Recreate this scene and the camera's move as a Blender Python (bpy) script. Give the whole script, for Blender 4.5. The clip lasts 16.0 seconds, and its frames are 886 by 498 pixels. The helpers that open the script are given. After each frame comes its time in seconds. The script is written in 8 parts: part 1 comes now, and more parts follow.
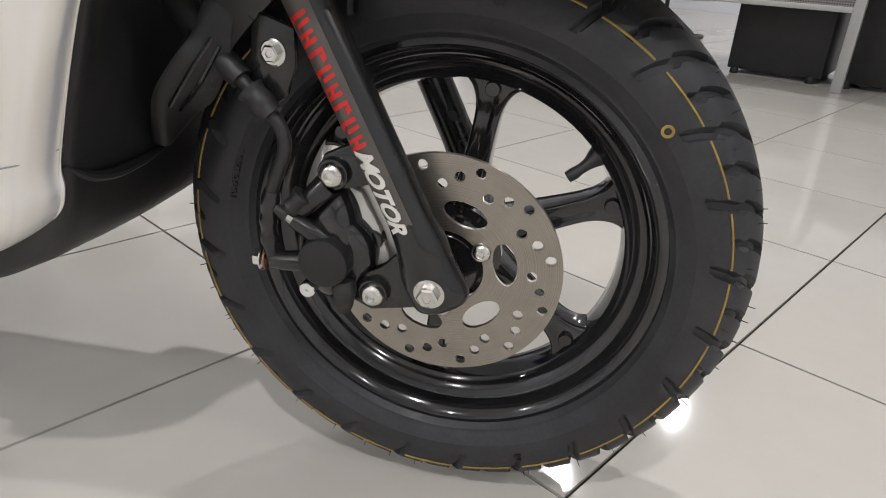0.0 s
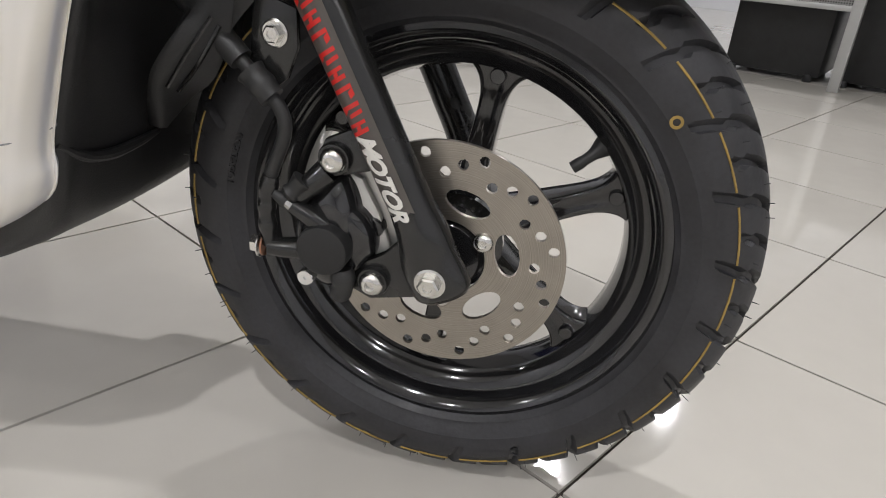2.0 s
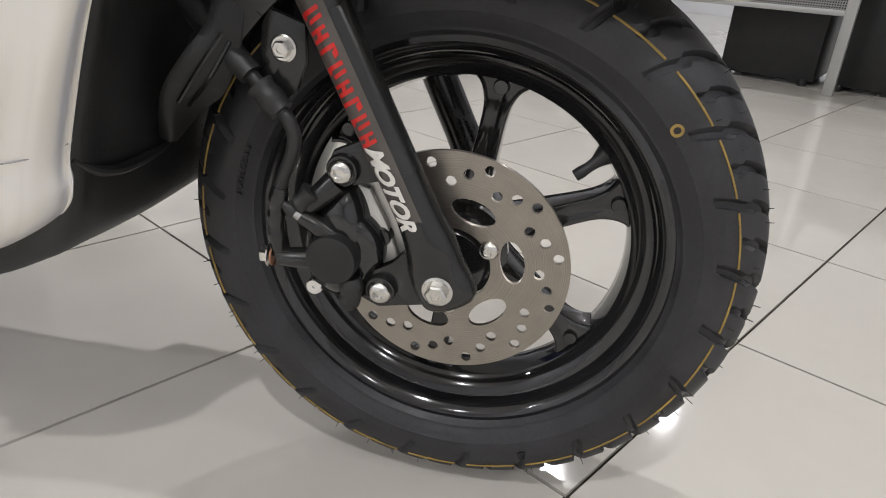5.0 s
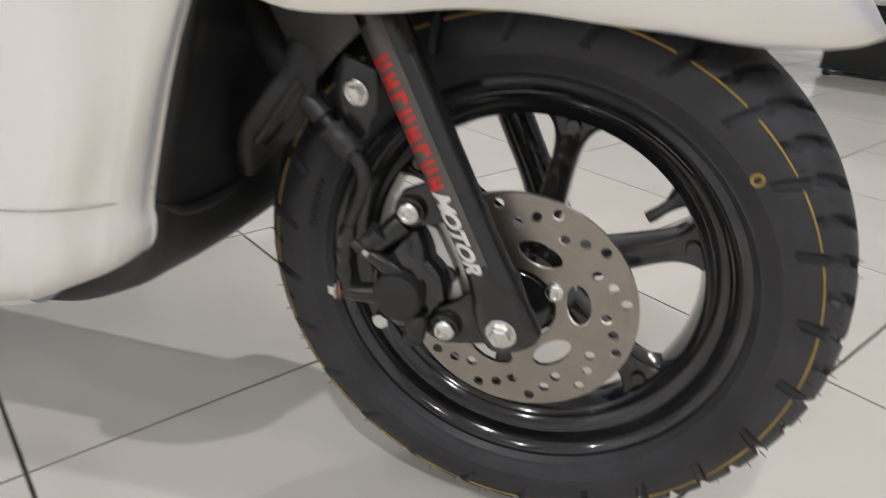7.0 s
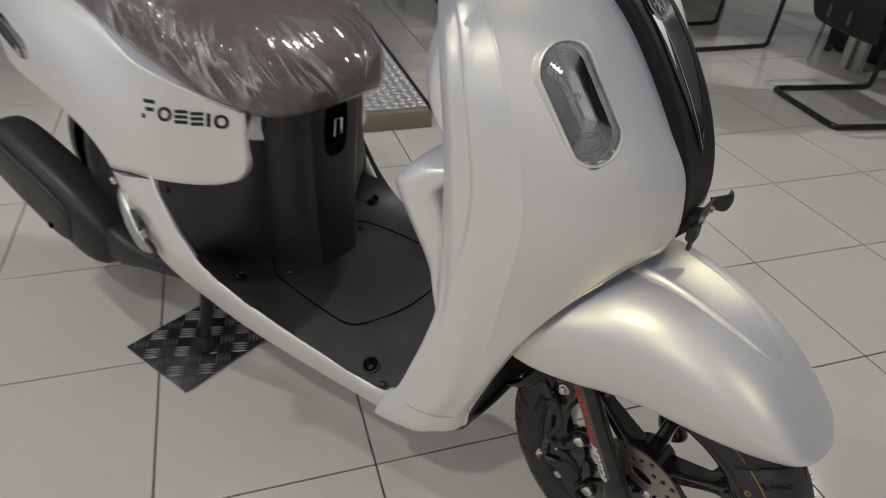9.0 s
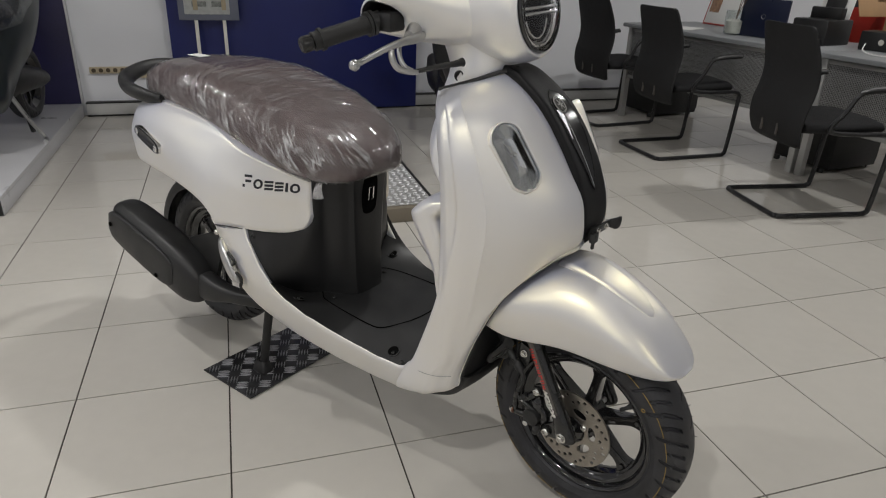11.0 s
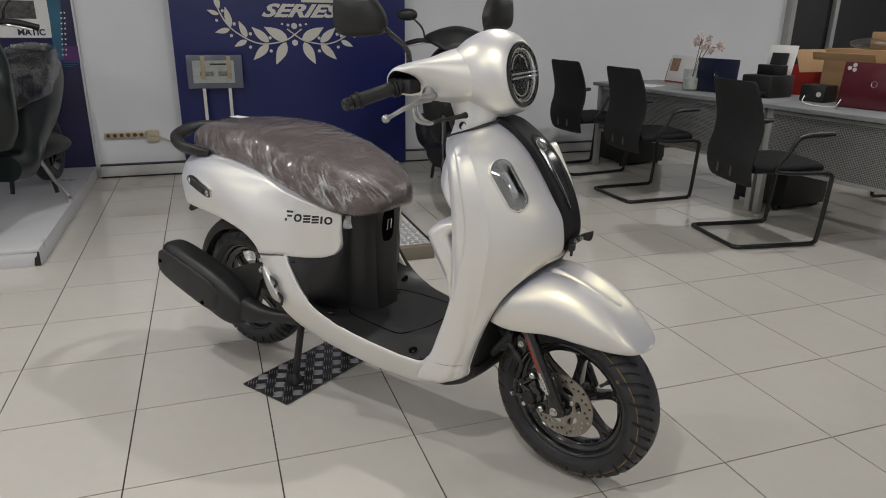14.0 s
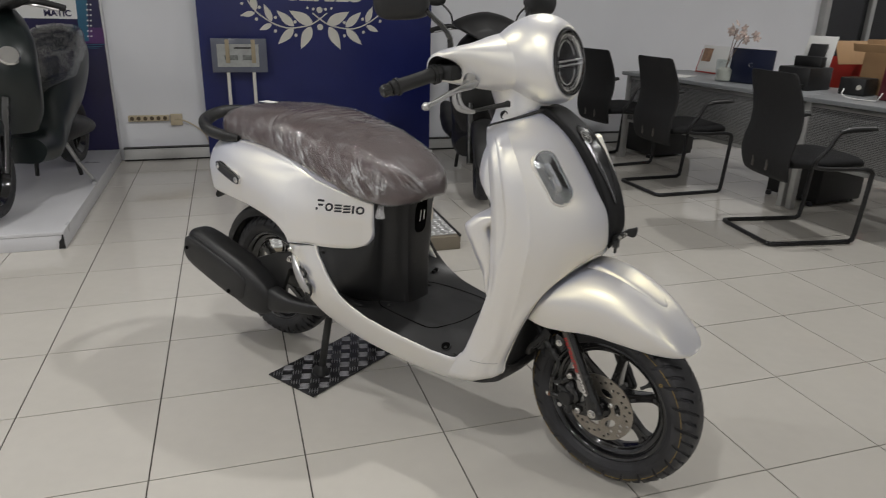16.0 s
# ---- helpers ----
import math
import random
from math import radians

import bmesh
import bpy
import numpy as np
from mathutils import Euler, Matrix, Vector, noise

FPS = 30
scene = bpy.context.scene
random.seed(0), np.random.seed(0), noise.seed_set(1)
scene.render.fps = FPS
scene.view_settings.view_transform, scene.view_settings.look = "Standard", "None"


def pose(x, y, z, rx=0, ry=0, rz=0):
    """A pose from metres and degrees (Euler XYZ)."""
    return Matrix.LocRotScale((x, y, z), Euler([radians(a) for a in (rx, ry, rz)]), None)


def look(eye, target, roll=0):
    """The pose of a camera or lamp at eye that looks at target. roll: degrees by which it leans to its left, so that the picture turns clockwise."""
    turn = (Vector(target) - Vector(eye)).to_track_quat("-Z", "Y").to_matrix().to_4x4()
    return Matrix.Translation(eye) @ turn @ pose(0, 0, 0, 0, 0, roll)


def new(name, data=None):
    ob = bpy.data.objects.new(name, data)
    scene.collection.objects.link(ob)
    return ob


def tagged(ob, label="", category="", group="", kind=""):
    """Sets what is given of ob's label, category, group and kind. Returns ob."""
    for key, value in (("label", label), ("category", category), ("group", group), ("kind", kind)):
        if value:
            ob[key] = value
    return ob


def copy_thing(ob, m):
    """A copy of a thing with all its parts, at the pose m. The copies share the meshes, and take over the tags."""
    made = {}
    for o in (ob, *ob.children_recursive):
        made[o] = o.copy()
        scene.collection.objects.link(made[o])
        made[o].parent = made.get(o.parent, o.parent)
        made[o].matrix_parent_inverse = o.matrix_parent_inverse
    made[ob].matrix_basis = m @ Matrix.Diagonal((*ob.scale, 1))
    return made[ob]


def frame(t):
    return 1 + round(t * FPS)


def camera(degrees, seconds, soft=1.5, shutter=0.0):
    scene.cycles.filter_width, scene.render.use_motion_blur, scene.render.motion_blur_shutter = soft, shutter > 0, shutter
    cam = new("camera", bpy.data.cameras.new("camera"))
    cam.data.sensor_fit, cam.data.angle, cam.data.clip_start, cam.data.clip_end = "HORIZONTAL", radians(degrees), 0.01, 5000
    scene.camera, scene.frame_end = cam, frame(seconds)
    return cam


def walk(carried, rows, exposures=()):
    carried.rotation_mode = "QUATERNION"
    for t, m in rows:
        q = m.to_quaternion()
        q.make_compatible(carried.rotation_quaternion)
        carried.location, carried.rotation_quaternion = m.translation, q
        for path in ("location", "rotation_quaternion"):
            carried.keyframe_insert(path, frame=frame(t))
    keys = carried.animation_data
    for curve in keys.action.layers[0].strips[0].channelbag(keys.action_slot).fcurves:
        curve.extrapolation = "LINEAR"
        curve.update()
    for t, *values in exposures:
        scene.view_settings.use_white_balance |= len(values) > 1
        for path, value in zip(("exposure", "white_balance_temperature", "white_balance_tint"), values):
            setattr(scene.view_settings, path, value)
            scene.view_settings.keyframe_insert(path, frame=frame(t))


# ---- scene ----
from mathutils.bvhtree import BVHTree

cam = camera(67.1, 16.0, soft=1.0, shutter=0.5)
PATH = [
    (0, (1.174, -0.625, 0.452), (2.513, 0.613, -0.369), 3.5),
    (0.5, (1.171, -0.621, 0.454), (2.518, 0.602, -0.376), 3.6),
    (1, (1.169, -0.619, 0.451), (2.515, 0.602, -0.385), 3.7),
    (1.5, (1.174, -0.617, 0.449), (2.518, 0.594, -0.405), 4.4),
    (2, (1.175, -0.616, 0.446), (2.523, 0.599, -0.394), 4.8),
    (2.5, (1.167, -0.614, 0.449), (2.541, 0.587, -0.37), 4.8),
    (3, (1.163, -0.615, 0.451), (2.529, 0.594, -0.37), 4.4),
    (3.5, (1.162, -0.61, 0.453), (2.528, 0.586, -0.386), 4.5),
    (4, (1.166, -0.617, 0.448), (2.524, 0.605, -0.365), 4.4),
    (6.5, (1.163, -0.612, 0.454), (2.509, 0.604, -0.388), 3.4),
    (7, (1.179, -0.61, 0.481), (2.366, 0.756, -0.372), 2.9),
    (7.5, (1.168, -0.611, 0.631), (2.202, 0.774, -0.376), 7.1),
    (8, (1.11, -0.611, 0.831), (2.057, 0.779, -0.252), 7.5),
    (8.5, (1.062, -0.669, 0.971), (1.826, 0.785, -0.171), 6.1),
    (9, (1.027, -0.815, 1.063), (1.572, 0.751, -0.055), 3.3),
    (9.2, (1.014, -0.866, 1.079), (1.528, 0.743, 0.009), 2.3),
    (11.3, (0.851, -1.391, 1.153), (1.429, 0.368, 0.397), 2.2),
    (11.5, (0.821, -1.433, 1.161), (1.433, 0.33, 0.44), 1.9),
    (12, (0.728, -1.52, 1.17), (1.373, 0.245, 0.488), 0.8),
    (12.5, (0.707, -1.566, 1.175), (1.341, 0.217, 0.528), 1.1),
    (13, (0.711, -1.621, 1.178), (1.321, 0.168, 0.526), 0.9),
    (13.5, (0.712, -1.655, 1.183), (1.332, 0.137, 0.546), 0.8),
    (14, (0.711, -1.652, 1.175), (1.332, 0.138, 0.532), 0.7),
    (14.5, (0.709, -1.646, 1.18), (1.318, 0.141, 0.52), 0.9),
    (15, (0.702, -1.642, 1.179), (1.322, 0.146, 0.534), 1.1),
    (15.5, (0.695, -1.632, 1.175), (1.319, 0.153, 0.524), 1.3),
    (16, (0.68, -1.577, 1.167), (1.253, 0.215, 0.49), 1.4),
]
EXPOSURES = [(0.0, 0.70, 6250, 10.5), (6.9, 0.70, 6250, 10.5), (7.5, 0.38, 6250, 9), (8.0, 0.06, 6250, 9), (8.5, 0.01, 6300, 8.5), (9.0, -0.10, 6350, 8), (11.5, 0.02, 6400, 8.3), (16.0, 0.02, 6400, 8.3)]
walk(cam, [(t, look(eye, target, roll)) for t, eye, target, roll in PATH], EXPOSURES)


# ---------------------------------------------------------------- world
world = bpy.data.worlds.new("showroom_world")
scene.world = world
world.use_nodes = True
world.node_tree.nodes["Background"].inputs[0].default_value = (0.9, 0.95, 1.0, 1)
world.node_tree.nodes["Background"].inputs[1].default_value = 0.05


# ---------------------------------------------------------------- materials
def mat(name, color, rough=0.5, metal=0.0, var=0.08, scale=8.0, bump=0.0, bscale=60.0, coat=0.0, spec=0.5,
        rand=0.0, stretch=(1, 1, 1), rvar=0.1, tint=None, trans=0.0):
    """A principled surface with two scales of tone, uneven gloss and a fine relief."""
    m = bpy.data.materials.new(name)
    m.use_nodes = True
    nt = m.node_tree
    n, l = nt.nodes, nt.links
    p = n["Principled BSDF"]
    p.inputs["Metallic"].default_value = metal
    p.inputs["Coat Weight"].default_value = coat
    p.inputs["Coat Roughness"].default_value = 0.06
    p.inputs["Specular IOR Level"].default_value = spec
    p.inputs["Transmission Weight"].default_value = trans
    if tint:
        p.inputs["Specular Tint"].default_value = (*tint, 1)
    tc = n.new("ShaderNodeTexCoord")
    mp = n.new("ShaderNodeMapping")
    mp.inputs["Scale"].default_value = stretch
    l.new(tc.outputs["Object"], mp.inputs[0])
    big = n.new("ShaderNodeTexNoise")
    big.inputs["Scale"].default_value = scale
    big.inputs["Detail"].default_value = 5
    l.new(mp.outputs[0], big.inputs["Vector"])
    fine = n.new("ShaderNodeTexNoise")
    fine.inputs["Scale"].default_value = bscale
    fine.inputs["Detail"].default_value = 3
    l.new(mp.outputs[0], fine.inputs["Vector"])
    add = n.new("ShaderNodeMath")
    add.operation = "MULTIPLY_ADD"
    add.inputs[1].default_value = 0.35
    l.new(fine.outputs[0], add.inputs[0])
    l.new(big.outputs[0], add.inputs[2])
    src = add.outputs[0]
    if rand:
        oi = n.new("ShaderNodeObjectInfo")
        ad2 = n.new("ShaderNodeMath")
        ad2.operation = "MULTIPLY_ADD"
        ad2.inputs[1].default_value = rand
        l.new(oi.outputs["Random"], ad2.inputs[0])
        l.new(src, ad2.inputs[2])
        src = ad2.outputs[0]
    ramp = n.new("ShaderNodeMapRange")
    ramp.inputs[1].default_value, ramp.inputs[2].default_value = 0.35, 1.0
    ramp.inputs[3].default_value, ramp.inputs[4].default_value = 1 - var, 1 + var
    ramp.clamp = False
    l.new(src, ramp.inputs[0])
    mul = n.new("ShaderNodeVectorMath")
    mul.operation = "SCALE"
    mul.inputs[0].default_value = color
    l.new(ramp.outputs[0], mul.inputs["Scale"])
    l.new(mul.outputs[0], p.inputs["Base Color"])
    rr = n.new("ShaderNodeMapRange")
    rr.inputs[1].default_value, rr.inputs[2].default_value = 0.3, 0.75
    rr.inputs[3].default_value, rr.inputs[4].default_value = max(0.02, rough * (1 - rvar)), min(1, rough * (1 + rvar))
    l.new(big.outputs[0], rr.inputs[0])
    l.new(rr.outputs[0], p.inputs["Roughness"])
    if bump:
        b = n.new("ShaderNodeBump")
        b.inputs["Strength"].default_value = 1.0
        b.inputs["Distance"].default_value = bump
        l.new(fine.outputs[0], b.inputs["Height"])
        l.new(b.outputs[0], p.inputs["Normal"])
    return m


def clear(name, color=(1, 1, 1), rough=0.02, body=0.0, crumple=0.0, scale=40.0):
    """Thin clear plastic: mostly see-through, with a gloss that grows at a slant."""
    m = bpy.data.materials.new(name)
    m.use_nodes = True
    nt = m.node_tree
    n, l = nt.nodes, nt.links
    n.remove(n["Principled BSDF"])
    t = n.new("ShaderNodeBsdfTransparent")
    t.inputs[0].default_value = (*color, 1)
    g = n.new("ShaderNodeBsdfGlossy")
    g.inputs["Roughness"].default_value = rough
    mix = n.new("ShaderNodeMixShader")
    fr = n.new("ShaderNodeLayerWeight")
    fr.inputs["Blend"].default_value = 0.5
    pw = n.new("ShaderNodeMath")
    pw.operation = "POWER"
    pw.inputs[1].default_value = 4.0
    l.new(fr.outputs["Facing"], pw.inputs[0])
    ad = n.new("ShaderNodeMath")
    ad.operation = "MULTIPLY_ADD"
    ad.inputs[1].default_value = 0.6
    ad.inputs[2].default_value = body + 0.035
    l.new(pw.outputs[0], ad.inputs[0])
    l.new(ad.outputs[0], mix.inputs[0])
    l.new(t.outputs[0], mix.inputs[1])
    l.new(g.outputs[0], mix.inputs[2])
    l.new(mix.outputs[0], n["Material Output"].inputs[0])
    if crumple:
        tc = n.new("ShaderNodeTexCoord")
        ns = n.new("ShaderNodeTexNoise")
        ns.inputs["Scale"].default_value, ns.inputs["Detail"].default_value, ns.inputs["Distortion"].default_value = scale, 4, 1.5
        l.new(tc.outputs["Object"], ns.inputs["Vector"])
        bp = n.new("ShaderNodeBump")
        bp.inputs["Distance"].default_value = crumple
        l.new(ns.outputs[0], bp.inputs["Height"])
        l.new(bp.outputs[0], g.inputs["Normal"])
        l.new(bp.outputs[0], fr.inputs["Normal"])
    return m


def creased_film(name):
    """Stretched clear wrap: see-through, glossy, with thin creases along the pulls, their whitening and glints painted
    in.
    """
    m = clear(name, (0.97, 0.96, 0.96), 0.09, 0.06)
    n, l = m.node_tree.nodes, m.node_tree.links
    out = n["Material Output"]
    base = out.inputs[0].links[0].from_socket
    tc = n.new("ShaderNodeTexCoord")
    masks, heights = [], []
    for coord, stretch, scale, thin, seed in (("UV", (34, 3.2, 1), 1.0, 0.030, 0.0), ("UV", (85, 7.0, 1), 1.0, 0.040, 7.0), ("UV", (16, 3.0, 1), 1.0, 0.016, 3.0)):
        mp = n.new("ShaderNodeMapping")
        mp.inputs["Scale"].default_value = stretch
        mp.inputs["Location"].default_value = (seed, seed, seed)
        l.new(tc.outputs[coord], mp.inputs[0])
        ns = n.new("ShaderNodeTexNoise")
        ns.inputs["Scale"].default_value, ns.inputs["Detail"].default_value, ns.inputs["Distortion"].default_value = scale, 1.5, 0.2
        l.new(mp.outputs[0], ns.inputs["Vector"])
        sub = n.new("ShaderNodeMath")
        sub.operation = "SUBTRACT"
        sub.inputs[1].default_value = 0.5
        l.new(ns.outputs[0], sub.inputs[0])
        ab = n.new("ShaderNodeMath")
        ab.operation = "ABSOLUTE"
        l.new(sub.outputs[0], ab.inputs[0])
        mr = n.new("ShaderNodeMapRange")
        mr.inputs[1].default_value, mr.inputs[2].default_value, mr.inputs[3].default_value, mr.inputs[4].default_value = 0.0, thin, 1.0, 0.0
        l.new(ab.outputs[0], mr.inputs[0])
        masks.append(mr.outputs[0])
        heights.append(ns.outputs[0])
    mx = masks[0]
    for other in masks[1:]:
        mm = n.new("ShaderNodeMath")
        mm.operation = "MAXIMUM"
        l.new(mx, mm.inputs[0])
        l.new(other, mm.inputs[1])
        mx = mm.outputs[0]
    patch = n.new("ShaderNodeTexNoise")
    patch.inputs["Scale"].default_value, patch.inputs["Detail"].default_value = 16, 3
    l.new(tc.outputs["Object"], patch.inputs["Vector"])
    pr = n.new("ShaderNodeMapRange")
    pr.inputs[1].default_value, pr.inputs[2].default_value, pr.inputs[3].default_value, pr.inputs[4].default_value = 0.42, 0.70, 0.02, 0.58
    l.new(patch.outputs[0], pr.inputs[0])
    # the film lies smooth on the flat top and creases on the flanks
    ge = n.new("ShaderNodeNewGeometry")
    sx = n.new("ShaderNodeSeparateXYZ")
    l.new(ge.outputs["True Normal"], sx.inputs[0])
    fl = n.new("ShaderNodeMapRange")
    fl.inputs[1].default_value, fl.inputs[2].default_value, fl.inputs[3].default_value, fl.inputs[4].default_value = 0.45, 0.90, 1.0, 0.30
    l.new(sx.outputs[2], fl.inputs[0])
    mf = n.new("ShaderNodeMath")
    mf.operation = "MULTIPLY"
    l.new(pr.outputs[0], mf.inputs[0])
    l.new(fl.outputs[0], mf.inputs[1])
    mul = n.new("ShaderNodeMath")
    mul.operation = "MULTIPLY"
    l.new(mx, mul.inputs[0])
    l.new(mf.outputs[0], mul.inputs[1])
    ht = n.new("ShaderNodeMath")
    ht.operation = "ADD"
    l.new(heights[0], ht.inputs[0])
    l.new(heights[1], ht.inputs[1])
    bp = n.new("ShaderNodeBump")
    bp.inputs["Distance"].default_value = 0.0030
    l.new(ht.outputs[0], bp.inputs["Height"])
    for node in n:
        if node.type == "BSDF_GLOSSY":
            l.new(bp.outputs[0], node.inputs["Normal"])
    # diffuse white on the creases keeps their glints bright wherever the lamps stand
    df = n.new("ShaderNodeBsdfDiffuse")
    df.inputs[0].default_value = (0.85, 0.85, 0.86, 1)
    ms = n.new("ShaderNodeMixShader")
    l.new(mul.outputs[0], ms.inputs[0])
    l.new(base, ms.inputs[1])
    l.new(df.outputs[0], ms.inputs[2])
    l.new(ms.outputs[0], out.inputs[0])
    return m


def glow(name, color, strength):
    m = bpy.data.materials.new(name)
    m.use_nodes = True
    p = m.node_tree.nodes["Principled BSDF"]
    p.inputs["Base Color"].default_value = (*color, 1)
    p.inputs["Emission Color"].default_value = (*color, 1)
    p.inputs["Emission Strength"].default_value = strength
    return m


def pearl(name):
    """Pearl paint: a lilac-white ground under a warm flake that shines both tightly and broadly."""
    m = mat(name, (0.57, 0.62, 0.845), 0.45, 0.0, 0.02, 3, 0.0, 900, coat=0.0, spec=0.4)
    n, l = m.node_tree.nodes, m.node_tree.links
    p = n["Principled BSDF"]
    tc = n.new("ShaderNodeTexCoord")
    ns = n.new("ShaderNodeTexNoise")
    ns.inputs["Scale"].default_value, ns.inputs["Detail"].default_value = 2.6, 2
    l.new(tc.outputs["Object"], ns.inputs["Vector"])
    cr = n.new("ShaderNodeValToRGB")
    cr.color_ramp.elements[0].position, cr.color_ramp.elements[0].color = 0.38, (1.0, 0.88, 0.48, 1)
    cr.color_ramp.elements[1].position, cr.color_ramp.elements[1].color = 0.66, (1.0, 0.93, 0.64, 1)
    l.new(ns.outputs[0], cr.inputs[0])
    g1 = n.new("ShaderNodeBsdfGlossy")
    g1.inputs["Roughness"].default_value = 0.37
    l.new(cr.outputs[0], g1.inputs["Color"])
    g2 = n.new("ShaderNodeBsdfGlossy")
    g2.inputs["Roughness"].default_value = 0.58
    g2.inputs["Color"].default_value = (0.94, 0.95, 1.0, 1)
    g = n.new("ShaderNodeMixShader")
    g.inputs[0].default_value = 0.38
    l.new(g1.outputs[0], g.inputs[1])
    l.new(g2.outputs[0], g.inputs[2])
    mix = n.new("ShaderNodeMixShader")
    mix.inputs[0].default_value = 0.64
    l.new(p.outputs[0], mix.inputs[1])
    l.new(g.outputs[0], mix.inputs[2])
    l.new(mix.outputs[0], n["Material Output"].inputs[0])
    return m


PEARL = pearl("pearl_white_paint")
# near-black without gloss: paints the shade in recesses; also the silencer's screws
BLACKHOLE = mat("recess_shade_and_screw_black", (0.002, 0.002, 0.002), 0.9, 0, 0.1, spec=0.05)
FINEGAP = mat("fine_panel_joint", (0.28, 0.28, 0.28), 0.7, 0, 0.1)
BLACKPL = mat("black_textured_plastic", (0.0135, 0.0135, 0.014), 0.46, 0, 0.25, 10, 0.0002, 700, rvar=0.2, spec=0.45)
BLACKGL = mat("black_gloss_plastic", (0.012, 0.012, 0.013), 0.12, 0, 0.2, 10, coat=0.6)
STRIPM = mat("deep_matt_black_plastic", (0.007, 0.007, 0.008), 0.52, 0, 0.25, 10, 0.0001, 700, spec=0.22)
INLAYM = mat("black_inlay", (0.005, 0.005, 0.006), 0.14, 0, 0.2, 10, spec=0.22)
BLACKPT = mat("black_satin_paint", (0.012, 0.012, 0.012), 0.26, 0, 0.2, 20, 0.00005, 400, coat=0.3)
RUBBER = mat("tyre_rubber", (0.025, 0.025, 0.028), 0.55, 0, 0.6, 26, 0.0002, 300, rvar=0.25)
HOSE = mat("rubber_hose", (0.018, 0.018, 0.018), 0.5, 0, 0.3, 30, 0.0001, 500)


def brushed(name, color, centre):
    """Steel with fine rings turned round a centre."""
    m = mat(name, color, 0.32, 0.9, 0.10, 60, 0.0, 700)
    n, l = m.node_tree.nodes, m.node_tree.links
    p = n["Principled BSDF"]
    tc = n.new("ShaderNodeTexCoord")
    ds = n.new("ShaderNodeVectorMath")
    ds.operation = "DISTANCE"
    ds.inputs[1].default_value = centre
    l.new(tc.outputs["Object"], ds.inputs[0])
    ns = n.new("ShaderNodeTexNoise")
    ns.noise_dimensions = "1D"
    ns.inputs["Scale"].default_value, ns.inputs["Detail"].default_value = 1500, 4
    l.new(ds.outputs["Value"], ns.inputs["W"])
    bp = n.new("ShaderNodeBump")
    bp.inputs["Distance"].default_value = 0.00008
    l.new(ns.outputs[0], bp.inputs["Height"])
    l.new(bp.outputs[0], p.inputs["Normal"])
    base = p.inputs["Base Color"].links[0].from_socket
    mr = n.new("ShaderNodeMapRange")
    mr.inputs[1].default_value, mr.inputs[2].default_value, mr.inputs[3].default_value, mr.inputs[4].default_value = 0.3, 0.7, 0.80, 1.15
    l.new(ns.outputs[0], mr.inputs[0])
    sc = n.new("ShaderNodeVectorMath")
    sc.operation = "SCALE"
    l.new(base, sc.inputs[0])
    l.new(mr.outputs[0], sc.inputs["Scale"])
    l.new(sc.outputs[0], p.inputs["Base Color"])
    return m


STEEL = brushed("brushed_steel", (0.355, 0.325, 0.285), (0.694, -0.062, 0.231))
ZINC = mat("zinc_plated_bolt", (0.66, 0.65, 0.62), 0.22, 1.0, 0.15, 60, 0.0001, 300)
CHROME = mat("chrome", (0.72, 0.72, 0.72), 0.08, 1.0, 0.04, 20)
SATIN = mat("satin_silver", (0.74, 0.74, 0.78), 0.34, 0.8, 0.05, 20)
ALU = mat("cast_aluminium", (0.52, 0.52, 0.52), 0.3, 1.0, 0.1, 25, 0.0001, 300)
SEATM = mat("brown_seat_vinyl", (0.092, 0.066, 0.066), 0.5, 0, 0.15, 12, 0.0003, 350)
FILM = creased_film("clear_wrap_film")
LENS = clear("clear_lens", (0.95, 0.96, 0.97), 0.02, 0.02)
ACRYL = clear("acrylic_sheet", (0.93, 0.95, 0.95), 0.03, 0.03)
RED = mat("red_sticker", (0.62, 0.02, 0.015), 0.35, 0, 0.05)
WHITEST = mat("white_sticker", (0.72, 0.70, 0.66), 0.35, 0, 0.05)
CLEARST = mat("grey_sticker_film", (0.085, 0.075, 0.068), 0.3, 0, 0.2, 40)
SEAM = mat("panel_gap", (0.03, 0.03, 0.03), 0.8, 0, 0.1)
DECAL = mat("dark_decal", (0.02, 0.02, 0.022), 0.35, 0, 0.1)
YELLOW = mat("yellow_paint_line", (0.30, 0.20, 0.05), 0.6, 0, 0.3, 60)
REFL = mat("reflector_chrome", (0.74, 0.75, 0.76), 0.04, 1.0, 0.1, 30)
TILE = mat("polished_porcelain_tile", (0.56, 0.535, 0.49), 0.085, 0, 0.05, 3, 0.00004, 25, rand=0.14, rvar=0.35, spec=0.42)
GROUT = mat("dark_grout", (0.05, 0.043, 0.036), 0.9, 0, 0.3, 40, 0.0005, 200)
WALLM = mat("grey_white_wall_paint", (0.775, 0.785, 0.82), 0.7, 0, 0.04, 1.5, 0.0005, 180)
CEILM = mat("white_ceiling_paint", (0.86, 0.86, 0.85), 0.8, 0, 0.03, 2, 0.0003, 120)
PLATM = mat("white_laminate", (0.6, 0.6, 0.62), 0.3, 0, 0.05, 4, 0.00005, 100)
TRUNK = mat("grey_plastic_trunking", (0.55, 0.55, 0.54), 0.4, 0, 0.06, 8)
BLUE = mat("royal_blue_board", (0.012, 0.018, 0.115), 0.38, 0, 0.12, 5, 0.0002, 80)
BOARDW = mat("cream_vinyl", (0.66, 0.64, 0.58), 0.45, 0, 0.04, 10)
NAVY = mat("navy_poster", (0.02, 0.018, 0.07), 0.3, 0, 0.3, 3)
